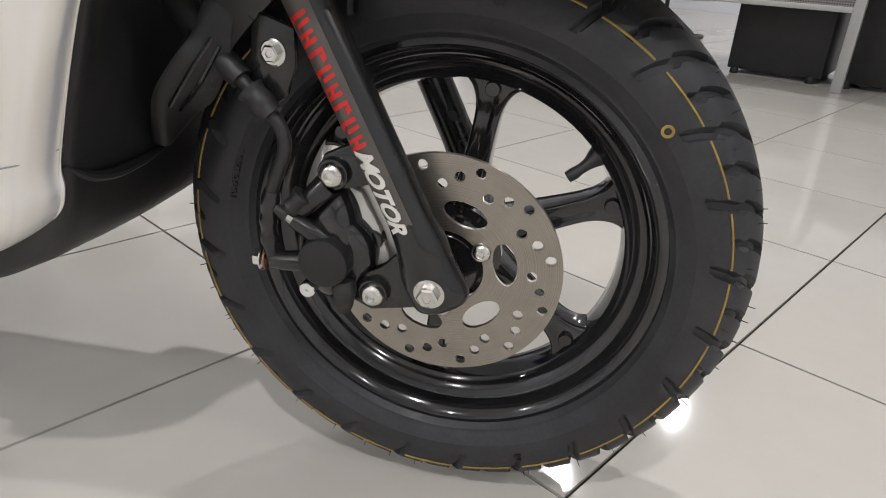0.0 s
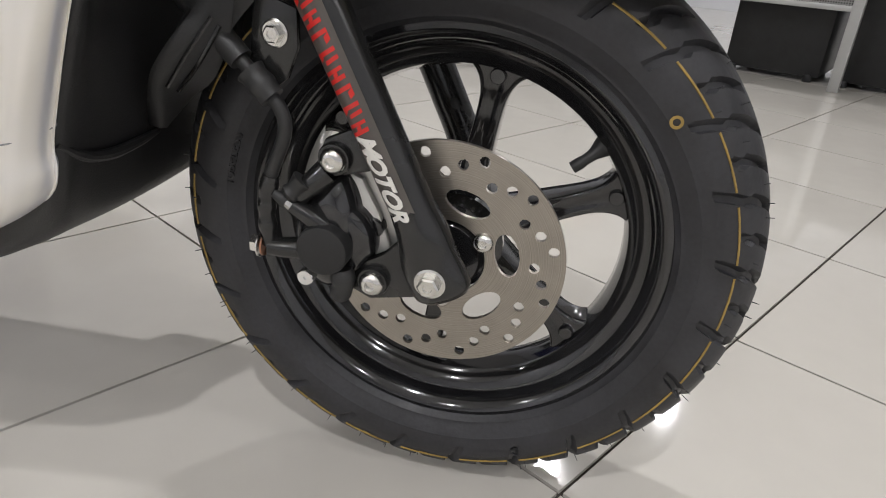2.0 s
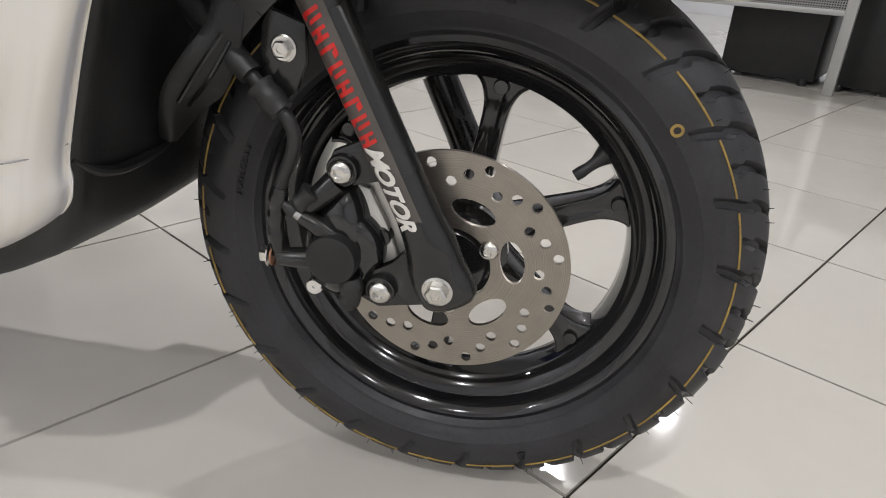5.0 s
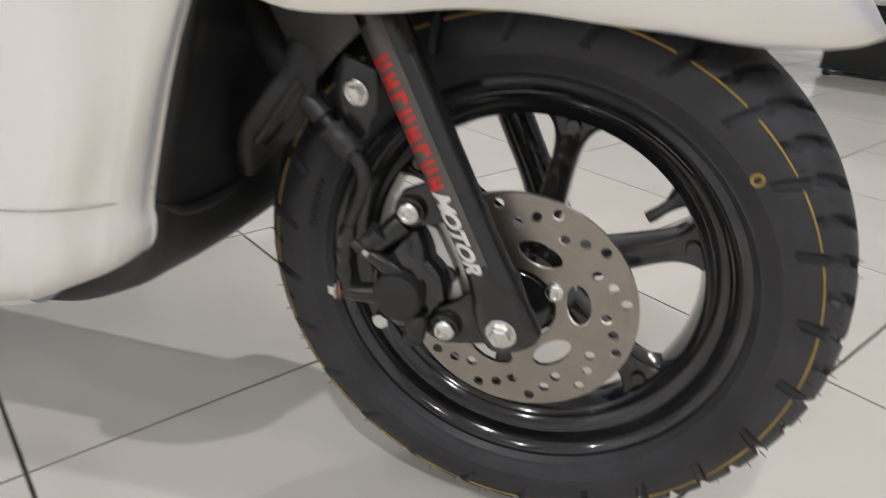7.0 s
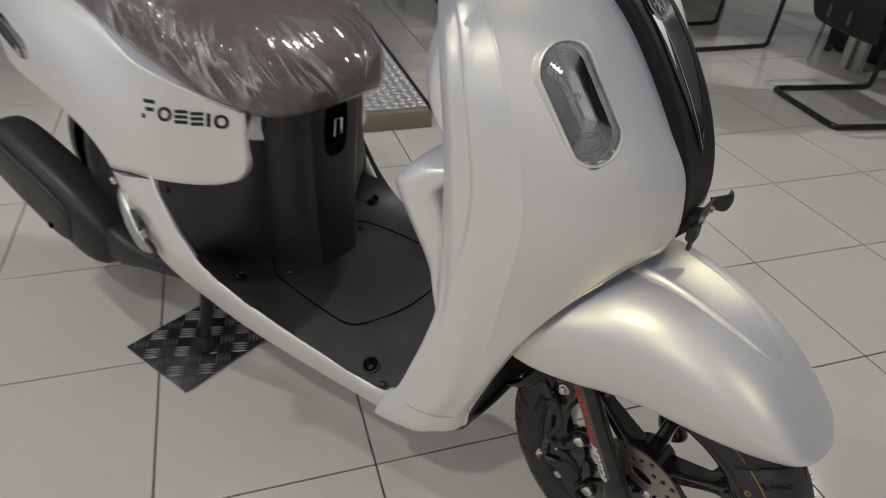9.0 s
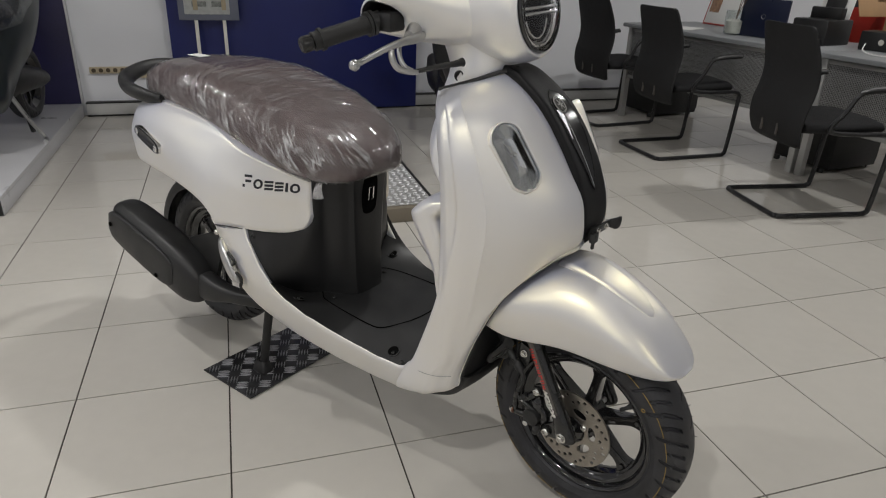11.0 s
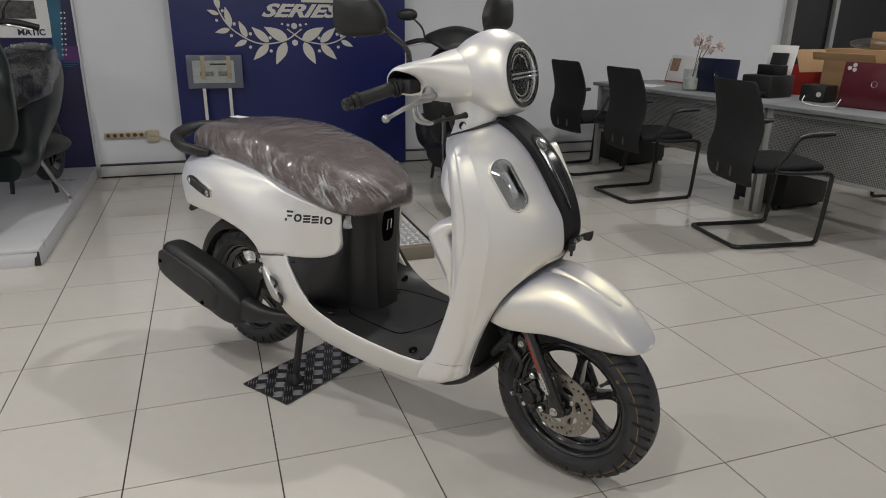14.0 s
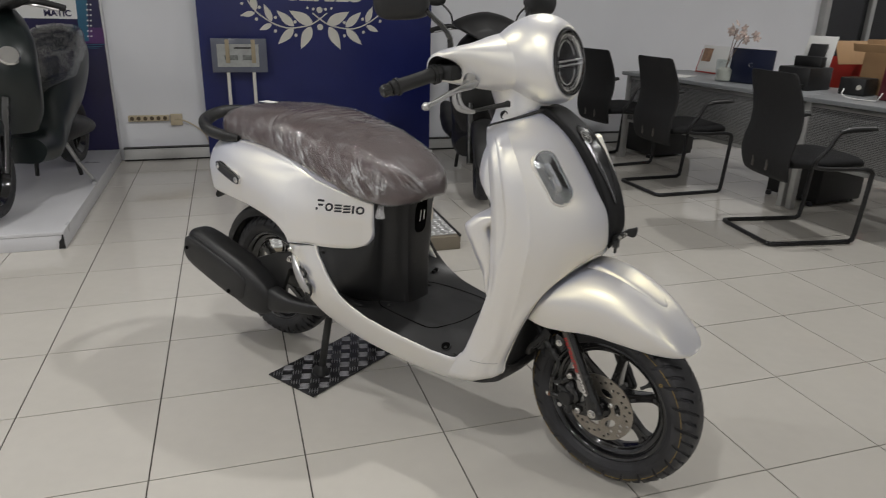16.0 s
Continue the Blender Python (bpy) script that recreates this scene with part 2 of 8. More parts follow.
CYAN = mat("cyan_poster", (0.03, 0.12, 0.20), 0.3, 0, 0.3, 5)
MAGENTA = mat("magenta_poster", (0.09, 0.035, 0.13), 0.3, 0, 0.3, 5)
PAPER = mat("white_paper", (0.74, 0.74, 0.72), 0.5, 0, 0.03, 6)
DESKG = mat("grey_desk_laminate", (0.24, 0.25, 0.26), 0.4, 0, 0.06, 6, 0.0001, 200)
PERF = mat("grey_steel_sheet", (0.42, 0.42, 0.41), 0.4, 0.4, 0.06, 8)
MESH = mat("black_mesh_fabric", (0.016, 0.016, 0.017), 0.75, 0, 0.25, 30, 0.0008, 700, spec=0.3)
FABRIC = mat("black_seat_fabric", (0.014, 0.014, 0.015), 0.85, 0, 0.25, 30, 0.0006, 500, spec=0.25)
CHAIRF = mat("black_powder_coat", (0.013, 0.013, 0.014), 0.3, 0, 0.15, 30)
PLATE = mat("chequer_aluminium", (0.48, 0.48, 0.47), 0.38, 0.55, 0.2, 15, 0.0001, 250)
PLATED = mat("dark_chequer_steel", (0.10, 0.10, 0.105), 0.36, 0.9, 0.3, 20, 0.0002, 250)
# raised bars in a brighter colour that carries the glint of the metal
GLINTBAR = mat("bright_glint_bar", (0.60, 0.60, 0.61), 0.38, 0.55, 0.25, 40)
STEELBAR = mat("plain_steel_bar", (0.52, 0.52, 0.54), 0.34, 0.75, 0.25, 40)
OLIVE = mat("taupe_laminate", (0.22, 0.19, 0.145), 0.4, 0, 0.08, 8)
GREEN = mat("dark_green_metallic", (0.010, 0.015, 0.015), 0.34, 0.0, 0.15, 6, coat=0.1)
GREYF = clear("grey_wrap_film", (0.80, 0.83, 0.81), 0.2, 0.10, 0.005, 25)
GLASSD = mat("dark_window_glass", (0.01, 0.01, 0.012), 0.05, 0, 0.2, 2)
CARD = mat("brown_cardboard", (0.36, 0.22, 0.11), 0.75, 0, 0.1, 8, 0.0004, 120, stretch=(1, 6, 1))
MAROON = mat("maroon_lid", (0.10, 0.012, 0.02), 0.3, 0, 0.1, 20, coat=0.3)
NAVYLID = mat("dark_blue_lid", (0.008, 0.012, 0.035), 0.3, 0, 0.1, 20)
REDPL = mat("red_plastic", (0.42, 0.03, 0.02), 0.4, 0, 0.08)
CREAM = mat("ivory_plastic", (0.55, 0.47, 0.33), 0.4, 0, 0.06)
PETAL = mat("dried_petal", (0.56, 0.46, 0.42), 0.8, 0, 0.6, 60)
STEM = mat("dry_stem", (0.13, 0.09, 0.06), 0.8, 0, 0.2, 60)
LIMEPL = mat("lime_plastic", (0.22, 0.5, 0.02), 0.4, 0, 0.1)
DARKM = mat("matt_black_metal", (0.02, 0.02, 0.02), 0.45, 0.2, 0.25, 30, 0.0002, 200)
LAMPM = glow("lamp_diffuser", (1.0, 0.96, 0.9), 6.0)


# ---------------------------------------------------------------- shape helpers
def link(name, bm, material, smooth=True, angle=35):
    me = bpy.data.meshes.new(name)
    bmesh.ops.recalc_face_normals(bm, faces=bm.faces[:])
    for f in bm.faces:
        f.smooth = smooth
    if smooth:
        for e in bm.edges:
            if len(e.link_faces) == 2 and e.calc_face_angle(0) > radians(angle):
                e.smooth = False
    bm.to_mesh(me)
    bm.free()
    for m in (material if isinstance(material, (list, tuple)) else [material]):
        me.materials.append(m)
    return new(name, me)


def part(name, bm, material, parent, label="", smooth=True, angle=35):
    ob = link(name, bm, material, smooth, angle)
    ob.parent = parent
    return tagged(ob, label)


def thing(name, label, category, m=None, group="", kind=""):
    ob = new(name)
    ob.empty_display_size = 0.05
    if m is not None:
        ob.matrix_basis = m
    return tagged(ob, label, category, group, kind)


def solid(name, bm, material, label, category, m=None, group="", kind="", smooth=True, angle=35):
    ob = link(name, bm, material, smooth, angle)
    if m is not None:
        ob.matrix_basis = m
    return tagged(ob, label, category, group, kind)


def spline(pts, n, closed=False):
    """n points on a smooth curve through pts."""
    p = np.array(pts, float)
    k = len(p)
    if k == 2 and not closed:
        return [p[0] + (p[1] - p[0]) * i / (n - 1) for i in range(n)]
    out = []
    segs = k if closed else k - 1
    for i in range(n):
        s = i / n * segs if closed else i / (n - 1) * segs
        j = min(int(s), segs - 1)
        u = s - j
        if closed:
            a, b, c, d = p[(j - 1) % k], p[j], p[(j + 1) % k], p[(j + 2) % k]
        else:
            a = p[j - 1] if j else 2 * p[0] - p[1]
            b, c = p[j], p[j + 1]
            d = p[j + 2] if j + 2 < k else 2 * p[-1] - p[-2]
        out.append(0.5 * (2 * b + (c - a) * u + (2 * a - 5 * b + 4 * c - d) * u ** 2 + (3 * b - a - 3 * c + d) * u ** 3))
    return out


def loft(rings, nu, nv, closed=True, caps=True, bm=None):
    """A skin over rings of control points: nu rings, nv points round each."""
    k = len(rings[0])
    along = [spline([r[i] for r in rings], nu) for i in range(k)]
    bm = bm or bmesh.new()
    rows = []
    for u in range(nu):
        rows.append([bm.verts.new(v) for v in spline([along[i][u] for i in range(k)], nv, closed)])
    for u in range(nu - 1):
        for v in range(nv if closed else nv - 1):
            w = (v + 1) % nv
            bm.faces.new((rows[u][v], rows[u][w], rows[u + 1][w], rows[u + 1][v]))
    if caps and closed:
        bm.faces.new(rows[0])
        bm.faces.new(rows[-1][::-1])
    return bm


def mirrored(right):
    """A closed ring from points that run from the front or top centre down the right side to the other centre."""
    mid = [(x, -y, z) for x, y, z in right[::-1] if abs(y) > 1e-6]
    return list(right) + mid


def tube(pts, r, n=12, seg=24, bm=None, smooth=True, flat=1.0):
    """A round bar along pts; r is a radius, or radii at even steps."""
    bm = bm or bmesh.new()
    c = spline(pts, seg) if smooth else [np.array(p, float) for p in pts]
    rad = [r] * len(c) if not isinstance(r, (list, tuple)) else [float(np.interp(i / (len(c) - 1), np.linspace(0, 1, len(r)), r)) for i in range(len(c))]
    side = None
    rows = []
    for i, p in enumerate(c):
        t = Vector(c[min(i + 1, len(c) - 1)] - c[max(i - 1, 0)]).normalized()
        if side is None:
            side = t.orthogonal().normalized()
        side = (side - t * side.dot(t)).normalized()
        up = t.cross(side)
        rows.append([bm.verts.new(Vector(p) + side * rad[i] * math.cos(a) + up * rad[i] * flat * math.sin(a)) for a in (2 * math.pi * j / n for j in range(n))])
    for i in range(len(rows) - 1):
        for j in range(n):
            bm.faces.new((rows[i][j], rows[i][(j + 1) % n], rows[i + 1][(j + 1) % n], rows[i + 1][j]))
    bm.faces.new(rows[0][::-1])
    bm.faces.new(rows[-1])
    return bm


def lathe(profile, m=Matrix(), n=48, bm=None, closed=False):
    """profile of (radius, height) turned round the z axis of m."""
    bm = bm or bmesh.new()
    rows = []
    for r, h in profile:
        if r < 1e-6:
            rows.append([bm.verts.new(m @ Vector((0, 0, h)))] * n)
        else:
            rows.append([bm.verts.new(m @ Vector((r * math.cos(a), r * math.sin(a), h))) for a in (2 * math.pi * j / n for j in range(n))])
    k = len(rows)
    for i in range(k if closed else k - 1):
        a, b = rows[i], rows[(i + 1) % k]
        for j in range(n):
            q = []
            for v in (a[j], a[(j + 1) % n], b[(j + 1) % n], b[j]):
                if v not in q:
                    q.append(v)
            if len(q) > 2:
                bm.faces.new(q)
    return bm


def box(size, at=(0, 0, 0), bevel=0.004, m=None, bm=None, segs=2):
    own = bmesh.new()
    bmesh.ops.create_cube(own, size=1, matrix=Matrix.Translation(at) @ Matrix.Diagonal((*size, 1)))
    if bevel:
        bmesh.ops.bevel(own, geom=own.edges[:], offset=min(bevel, min(size) * 0.45), segments=segs, affect="EDGES", profile=0.5)
    if m is not None:
        own.transform(m)
    return join(own, bm)


def join(own, bm=None):
    """Adds one bmesh to another."""
    if bm is None:
        return own
    idx = {}
    for v in own.verts:
        idx[v] = bm.verts.new(v.co)
    for f in own.faces:
        g = bm.faces.new([idx[v] for v in f.verts])
        g.material_index = f.material_index
    own.free()
    return bm


def prism(outline, depth, m=Matrix(), bevel=0.0, bm=None):
    """A flat outline (x, y) given a thickness along z of m, with soft edges."""
    own = bmesh.new()
    lo = [own.verts.new((x, y, 0)) for x, y in outline]
    hi = [own.verts.new((x, y, depth)) for x, y in outline]
    own.faces.new(lo[::-1])
    own.faces.new(hi)
    k = len(lo)
    for i in range(k):
        own.faces.new((lo[i], lo[(i + 1) % k], hi[(i + 1) % k], hi[i]))
    if bevel:
        es = [e for e in own.edges if abs(e.verts[0].co.z - e.verts[1].co.z) < 1e-7]
        bmesh.ops.bevel(own, geom=es, offset=bevel, segments=2, affect="EDGES", profile=0.5)
    own.transform(m)
    return join(own, bm)


def words(name, body, size, material, parent, m, depth=0.0006, shear=0.0, label="", align="CENTER", bold=0.0):
    """Lettering in the built-in font, turned into a mesh part."""
    cu = bpy.data.curves.new(name, "FONT")
    cu.body, cu.size, cu.extrude, cu.shear = body, size, depth, shear
    cu.offset = bold
    cu.align_x, cu.align_y, cu.resolution_u = align, "CENTER", 3
    tmp = bpy.data.objects.new(name + "_tmp", cu)
    scene.collection.objects.link(tmp)
    me = bpy.data.meshes.new_from_object(tmp.evaluated_get(bpy.context.evaluated_depsgraph_get()))
    bpy.data.objects.remove(tmp)
    me.materials.clear()
    me.materials.append(material)
    ob = new(name, me)
    ob.parent = parent
    ob.matrix_local = m
    return tagged(ob, label)


def arcs(cx, cy, rx, ry, n, power=2.0):
    """A rounded outline."""
    out = []
    for i in range(n):
        a = 2 * math.pi * i / n
        c, s = math.cos(a), math.sin(a)
        out.append((cx + rx * math.copysign(abs(c) ** (2 / power), c), cy + ry * math.copysign(abs(s) ** (2 / power), s)))
    return out


SIDE = Matrix(((1, 0, 0, 0), (0, 0, -1, 0), (0, 1, 0, 0), (0, 0, 0, 1)))  # (x, y, z) -> (x, -z, y): a drawing stood up, its face to -y


# ---------------------------------------------------------------- the showroom
T = 0.4
X0, X1, Y0, Y1, H = -4.0, 8.4, -5.2, 4.05, 2.8

bm = box((X1 - X0, Y1 - Y0, 0.1), ((X0 + X1) / 2, (Y0 + Y1) / 2, -0.054), 0)
floor = solid("floor", bm, GROUT, "dark grout bed under large polished cream tiles", "floor", kind="structure", smooth=False)

solid("wall_north", box((X1 - X0, 0.15, H), ((X0 + X1) / 2, Y1 + 0.075, H / 2), 0), WALLM, "plain grey-white painted showroom wall", "wall", kind="structure", smooth=False)
solid("wall_south", box((X1 - X0, 0.15, H), ((X0 + X1) / 2, Y0 - 0.075, H / 2), 0), WALLM, "plain grey-white painted showroom wall", "wall", kind="structure", smooth=False)
solid("wall_west", box((0.15, Y1 - Y0 + 0.3, H), (X0 - 0.075, (Y0 + Y1) / 2, H / 2), 0), WALLM, "plain grey-white painted showroom wall", "wall", kind="structure", smooth=False)
solid("wall_east", box((0.15, Y1 - Y0 + 0.3, H), (X1 + 0.075, (Y0 + Y1) / 2, H / 2), 0), WALLM, "plain grey-white painted showroom wall", "wall", kind="structure", smooth=False)
solid("ceiling", box((X1 - X0, Y1 - Y0, 0.1), ((X0 + X1) / 2, (Y0 + Y1) / 2, H + 0.05), 0), CEILM, "plain white painted ceiling", "ceiling", kind="structure", smooth=False)


def ceiling_lamp():
    t = thing("ceiling_light", "round white ceiling downlight, switched on", "lamp", group="ceiling downlights")
    part("housing", lathe([(0.070, 0.0), (0.074, -0.004), (0.066, -0.010), (0.056, -0.010), (0.052, 0.0)], n=32, closed=True), PLATM, t, "white metal trim ring")
    part("diffuser", lathe([(0.054, -0.004), (0.03, -0.006), (0.0, -0.0065)], n=32), LAMPM, t, "glowing white diffuser")
    return t


LAMPS = [(x, 1.0) for x in (-3.05, -0.55, 1.95)] + [(4.35, 1.13), (5.67, 0.93), (7.6, 2.0)] + [(x, -1.2) for x in (-1.80, 0.25)] + [(-0.55, -3.4), (2.6, -3.8)]
first = None
for x, y in LAMPS:
    m = pose(x, y, H - 0.001)
    if first is None:
        first = ceiling_lamp()
        first.matrix_basis = m
    else:
        copy_thing(first, m)
    ld = bpy.data.lights.new("down_light", "AREA")
    ld.shape, ld.size, ld.energy, ld.color = "DISK", 0.09, 14 if x > 5 else 19, (1.0, 0.968, 0.942)
    lo = new("down_light", ld)
    lo.matrix_basis = pose(x, y, H - 0.02)


# ---------------------------------------------------------------- the white scooter; x ahead, y to its left, z up
scooter = thing("scooter", "pearl white scooter with film-wrapped brown seat, on its centre stand", "scooter", pose(1.160, 0.281, 0.004, 0, 0, -54.5))
AX = Vector((0.694, 0, 0.2310))
RAKE = 26.5
STEER = -5.0
head_axis = Vector((-math.sin(radians(RAKE)), 0, math.cos(radians(RAKE))))
pivot = AX + Vector((-0.024, 0, 0))
TURN = Matrix.Translation(pivot) @ Matrix.Rotation(radians(STEER), 4, head_axis) @ Matrix.Translation(-pivot)
WHEEL = TURN @ Matrix.Translation(AX)
ROUND = Matrix.Rotation(radians(90), 4, "X")  # z of a turned shape -> -y, to the right side


def turned(bm, m=None):
    bm.transform(TURN if m is None else m)
    return bm


TYRE = [(0.156, 0.034), (0.164, 0.040), (0.168, 0.0455), (0.1705, 0.0462), (0.172, 0.0476), (0.180, 0.0508), (0.1812, 0.0516), (0.1835, 0.0518), (0.187, 0.0528), (0.193, 0.0533), (0.199, 0.0526), (0.2045, 0.0508), (0.2105, 0.0485),
        (0.2160, 0.0450), (0.2205, 0.0402), (0.2241, 0.0345), (0.2270, 0.0278), (0.2291, 0.0200), (0.2304, 0.0115), (0.2310, 0.003)]


def tyre_bm(k=1.0, n=900):
    """A tyre with long and short slanted grooves cut into its shoulders, and narrow bands on its walls."""
    fine = []
    for (r0, h0), (r1, h1) in zip(TYRE, TYRE[1:]):
        m = max(1, int(math.hypot(r1 - r0, h1 - h0) / 0.0022)) if r0 > 0.186 else 1
        fine += [(r0 + (r1 - r0) * i / m, h0 + (h1 - h0) * i / m) for i in range(m)]
    fine.append(TYRE[-1])
    full = fine + [(r, -h) for r, h in fine[::-1]]
    bm = bmesh.new()
    rows = []
    for r, h in full:
        run = max(0.0, r - 0.1905) if abs(h) > 0.045 else 0.016 + (0.0500 - abs(h))
        lean = 52.6 - (2.0 * run / 0.016 if run < 0.016 else 2.0 + 200 * (run - 0.016))
        row = []
        long_half = 1.25 * min(1.0, max(0.0, (r - 0.1895) / 0.004)) * (0.75 if abs(h) < 0.018 else 1.0) if abs(h) > 0.010 else 0.0
        short_half = 1.15 * min(1.0, max(0.0, (r - 0.2045) / 0.004)) if abs(h) > 0.020 else 0.0
        for j in range(n):
            # the columns of the mesh follow the lean of the grooves
            g = 360.0 * j / n + (7.5 if h < 0 else 0.0)
            ph, ps = (g + 7.5) % 15.0 - 7.5, g % 15.0 - 7.5
            e = max((long_half - abs(ph)) / 0.5, (short_half - abs(ps)) / 0.5)
            e = min(1.0, max(0.0, e))
            d = 0.0050 * e * e * (3 - 2 * e) if r > 0.1885 else 0.0
            q = math.radians(360.0 * j / n + lean)
            row.append(bm.verts.new(((r - d) * k * math.cos(q), (r - d) * k * math.sin(q), h - math.copysign(d * 0.5, h))))
        rows.append(row)
    for r1, r2 in zip(rows, rows[1:]):
        for j in range(n):
            bm.faces.new((r1[j], r1[(j + 1) % n], r2[(j + 1) % n], r2[j]))
    return bm


def tyre_width(r):
    return float(np.interp(r, [p[0] for p in TYRE], [p[1] for p in TYRE]))


def rim_bm(spoke_angles, fr=0.163):
    """Cast rim: flanges, stepped barrel, hub and six open spokes; the brake side is +z."""
    prof = [(fr, 0.036), (fr + 0.0015, 0.040), (fr - 0.003, 0.0415), (fr - 0.008, 0.039), (fr - 0.012, 0.030), (fr - 0.014, 0.026), (fr - 0.022, 0.0235), (fr - 0.025, 0.019), (fr - 0.030, 0.0155), (fr - 0.033, 0.004),
            (fr - 0.033, -0.010), (fr - 0.028, -0.018), (fr - 0.018, -0.026), (fr - 0.010, -0.036), (fr - 0.003, -0.0415), (fr + 0.0015, -0.040), (fr, -0.036), (fr - 0.012, -0.010), (fr - 0.012, 0.010)]
    bm = lathe(prof, n=96, closed=True)
    lathe([(0.0, 0.030), (0.024, 0.030), (0.030, 0.024), (0.034, 0.010), (0.034, -0.030), (0.028, -0.036), (0.0, -0.036)], n=40, bm=bm)
    for deg in spoke_angles:
        a = radians(deg)
        d, s = Vector((math.cos(a), math.sin(a), 0)), Vector((-math.sin(a), math.cos(a), 0))
        rings = []
        for r, w, zt, zb in ((0.020, 0.0135, 0.016, -0.022), (0.055, 0.0110, 0.013, -0.020), (0.085, 0.0098, 0.010, -0.018), (0.105, 0.0100, 0.008, -0.016), (0.117, 0.0122, 0.009, -0.015), (0.126, 0.0170, 0.010, -0.0145), (0.132, 0.0250, 0.011, -0.014), (0.136, 0.034, 0.011, -0.014)):
            c = d * r
            up = Vector((0, 0, 1))
            rings.append([c + s * w + up * (zt - 0.004), c + s * (w * 0.72) + up * zt, c + up * (zt - 0.0015), c - s * (w * 0.72) + up * zt, c - s * w + up * (zt - 0.004), c - s * w + up * (zb + 0.003), c - s * w * 0.7 + up * zb, c + s * w * 0.7 + up * zb, c + s * w + up * (zb + 0.003)])
        loft(rings, 16, 27, bm=bm)
        # round boss at the foot of the spoke
        c = d * 0.1265
        lathe([(0.0, 0.0125), (0.0052, 0.0125), (0.0058, 0.0115), (0.0062, 0.004)], Matrix.Translation(c), 16, bm)
    return bm


def disc_bm(R=0.0898, t=0.0035):
    """A drilled brake disc: ring of round holes and six long windows, cut right through."""
    n = 660
    radii = np.concatenate([np.linspace(0.031, R - 0.0006, 112), [R]])
    holes = []
    for i in range(12):
        for dr, da in ((0.0815, 13), (0.0745, 23), (0.0672, 33)):
            holes.append((dr, 30 * i + da, 0.0040))
    hx = np.array([hr * math.cos(radians(ha)) for hr, ha, q in holes])
    hy = np.array([hr * math.sin(radians(ha)) for hr, ha, q in holes])
    bm = bmesh.new()

    def keep(r, a):
        x, y = r * math.cos(a), r * math.sin(a)
        if r > 0.06 and ((x - hx) ** 2 + (y - hy) ** 2).min() < 0.0040 ** 2:
            return False
        if r > 0.062 or r < 0.034:
            return True
        for i in range(6):
            b = radians(60 * i + 12)
            u = x * math.cos(b) + y * math.sin(b)
            v = -x * math.sin(b) + y * math.cos(b)
            if u > 0 and ((u - 0.0475) / 0.0092) ** 2 + (v / 0.0172) ** 2 < 1:
                return False
        return True
    grid = {}

    def vert(i, j, k):
        key = (i, j % n, k)
        if key not in grid:
            a = 2 * math.pi * (j % n) / n
            grid[key] = bm.verts.new((radii[i] * math.cos(a), radii[i] * math.sin(a), (0.5 - k) * t))
        return grid[key]
    cells = np.zeros((len(radii) - 1, n), bool)
    for i in range(len(radii) - 1):
        for j in range(n):
            cells[i, j] = keep((radii[i] + radii[i + 1]) / 2, 2 * math.pi * (j + 0.5) / n)
    for i in range(len(radii) - 1):
        for j in range(n):
            if not cells[i, j]:
                continue
            bm.faces.new((vert(i, j, 0), vert(i + 1, j, 0), vert(i + 1, j + 1, 0), vert(i, j + 1, 0)))
            bm.faces.new((vert(i, j, 1), vert(i, j + 1, 1), vert(i + 1, j + 1, 1), vert(i + 1, j, 1)))
            if i == 0 or not cells[i - 1, j]:
                bm.faces.new((vert(i, j, 0), vert(i, j + 1, 0), vert(i, j + 1, 1), vert(i, j, 1)))
            if i == len(radii) - 2 or not cells[i + 1, j]:
                bm.faces.new((vert(i + 1, j, 0), vert(i + 1, j, 1), vert(i + 1, j + 1, 1), vert(i + 1, j + 1, 0)))
            if not cells[i, (j - 1) % n]:
                bm.faces.new((vert(i, j, 0), vert(i, j, 1), vert(i + 1, j, 1), vert(i + 1, j, 0)))
            if not cells[i, (j + 1) % n]:
                bm.faces.new((vert(i, j + 1, 0), vert(i + 1, j + 1, 0), vert(i + 1, j + 1, 1), vert(i, j + 1, 1)))
    return bm


def bolt_bm(r, m, flange=1.35, domed=False):
    """A hexagon bolt head with its flange, or a domed socket head, standing on z of m."""
    bm = bmesh.new()
    if domed:
        lathe([(r * 1.12, 0), (r * 1.15, r * 0.18), (r, r * 0.5), (r * 0.74, r * 0.72), (r * 0.48, r * 0.78), (r * 0.46, r * 0.4), (0, r * 0.36)], m, 24, bm)
    else:
        lathe([(r * flange, 0), (r * flange, r * 0.16), (r * flange * 0.86, r * 0.26)], m, 28, bm)
        lathe([(r * flange * 0.86, r * 0.26), (0, r * 0.27)], m, 28, bm)
        lathe([(r, r * 0.1), (r, r * 0.95), (r * 0.82, r * 1.1), (r * 0.45, r * 1.1), (r * 0.4, r * 0.92), (0, r * 0.9)], m, 6, bm)
    return bm


def on_right(x, y, z):
    """A frame on the right side of the bike, its z pointing out to the right."""
    return Matrix.Translation((x, y, z)) @ ROUND


SPOKES = [21.2 + 60 * i for i in range(6)]
wheel_m = WHEEL @ ROUND
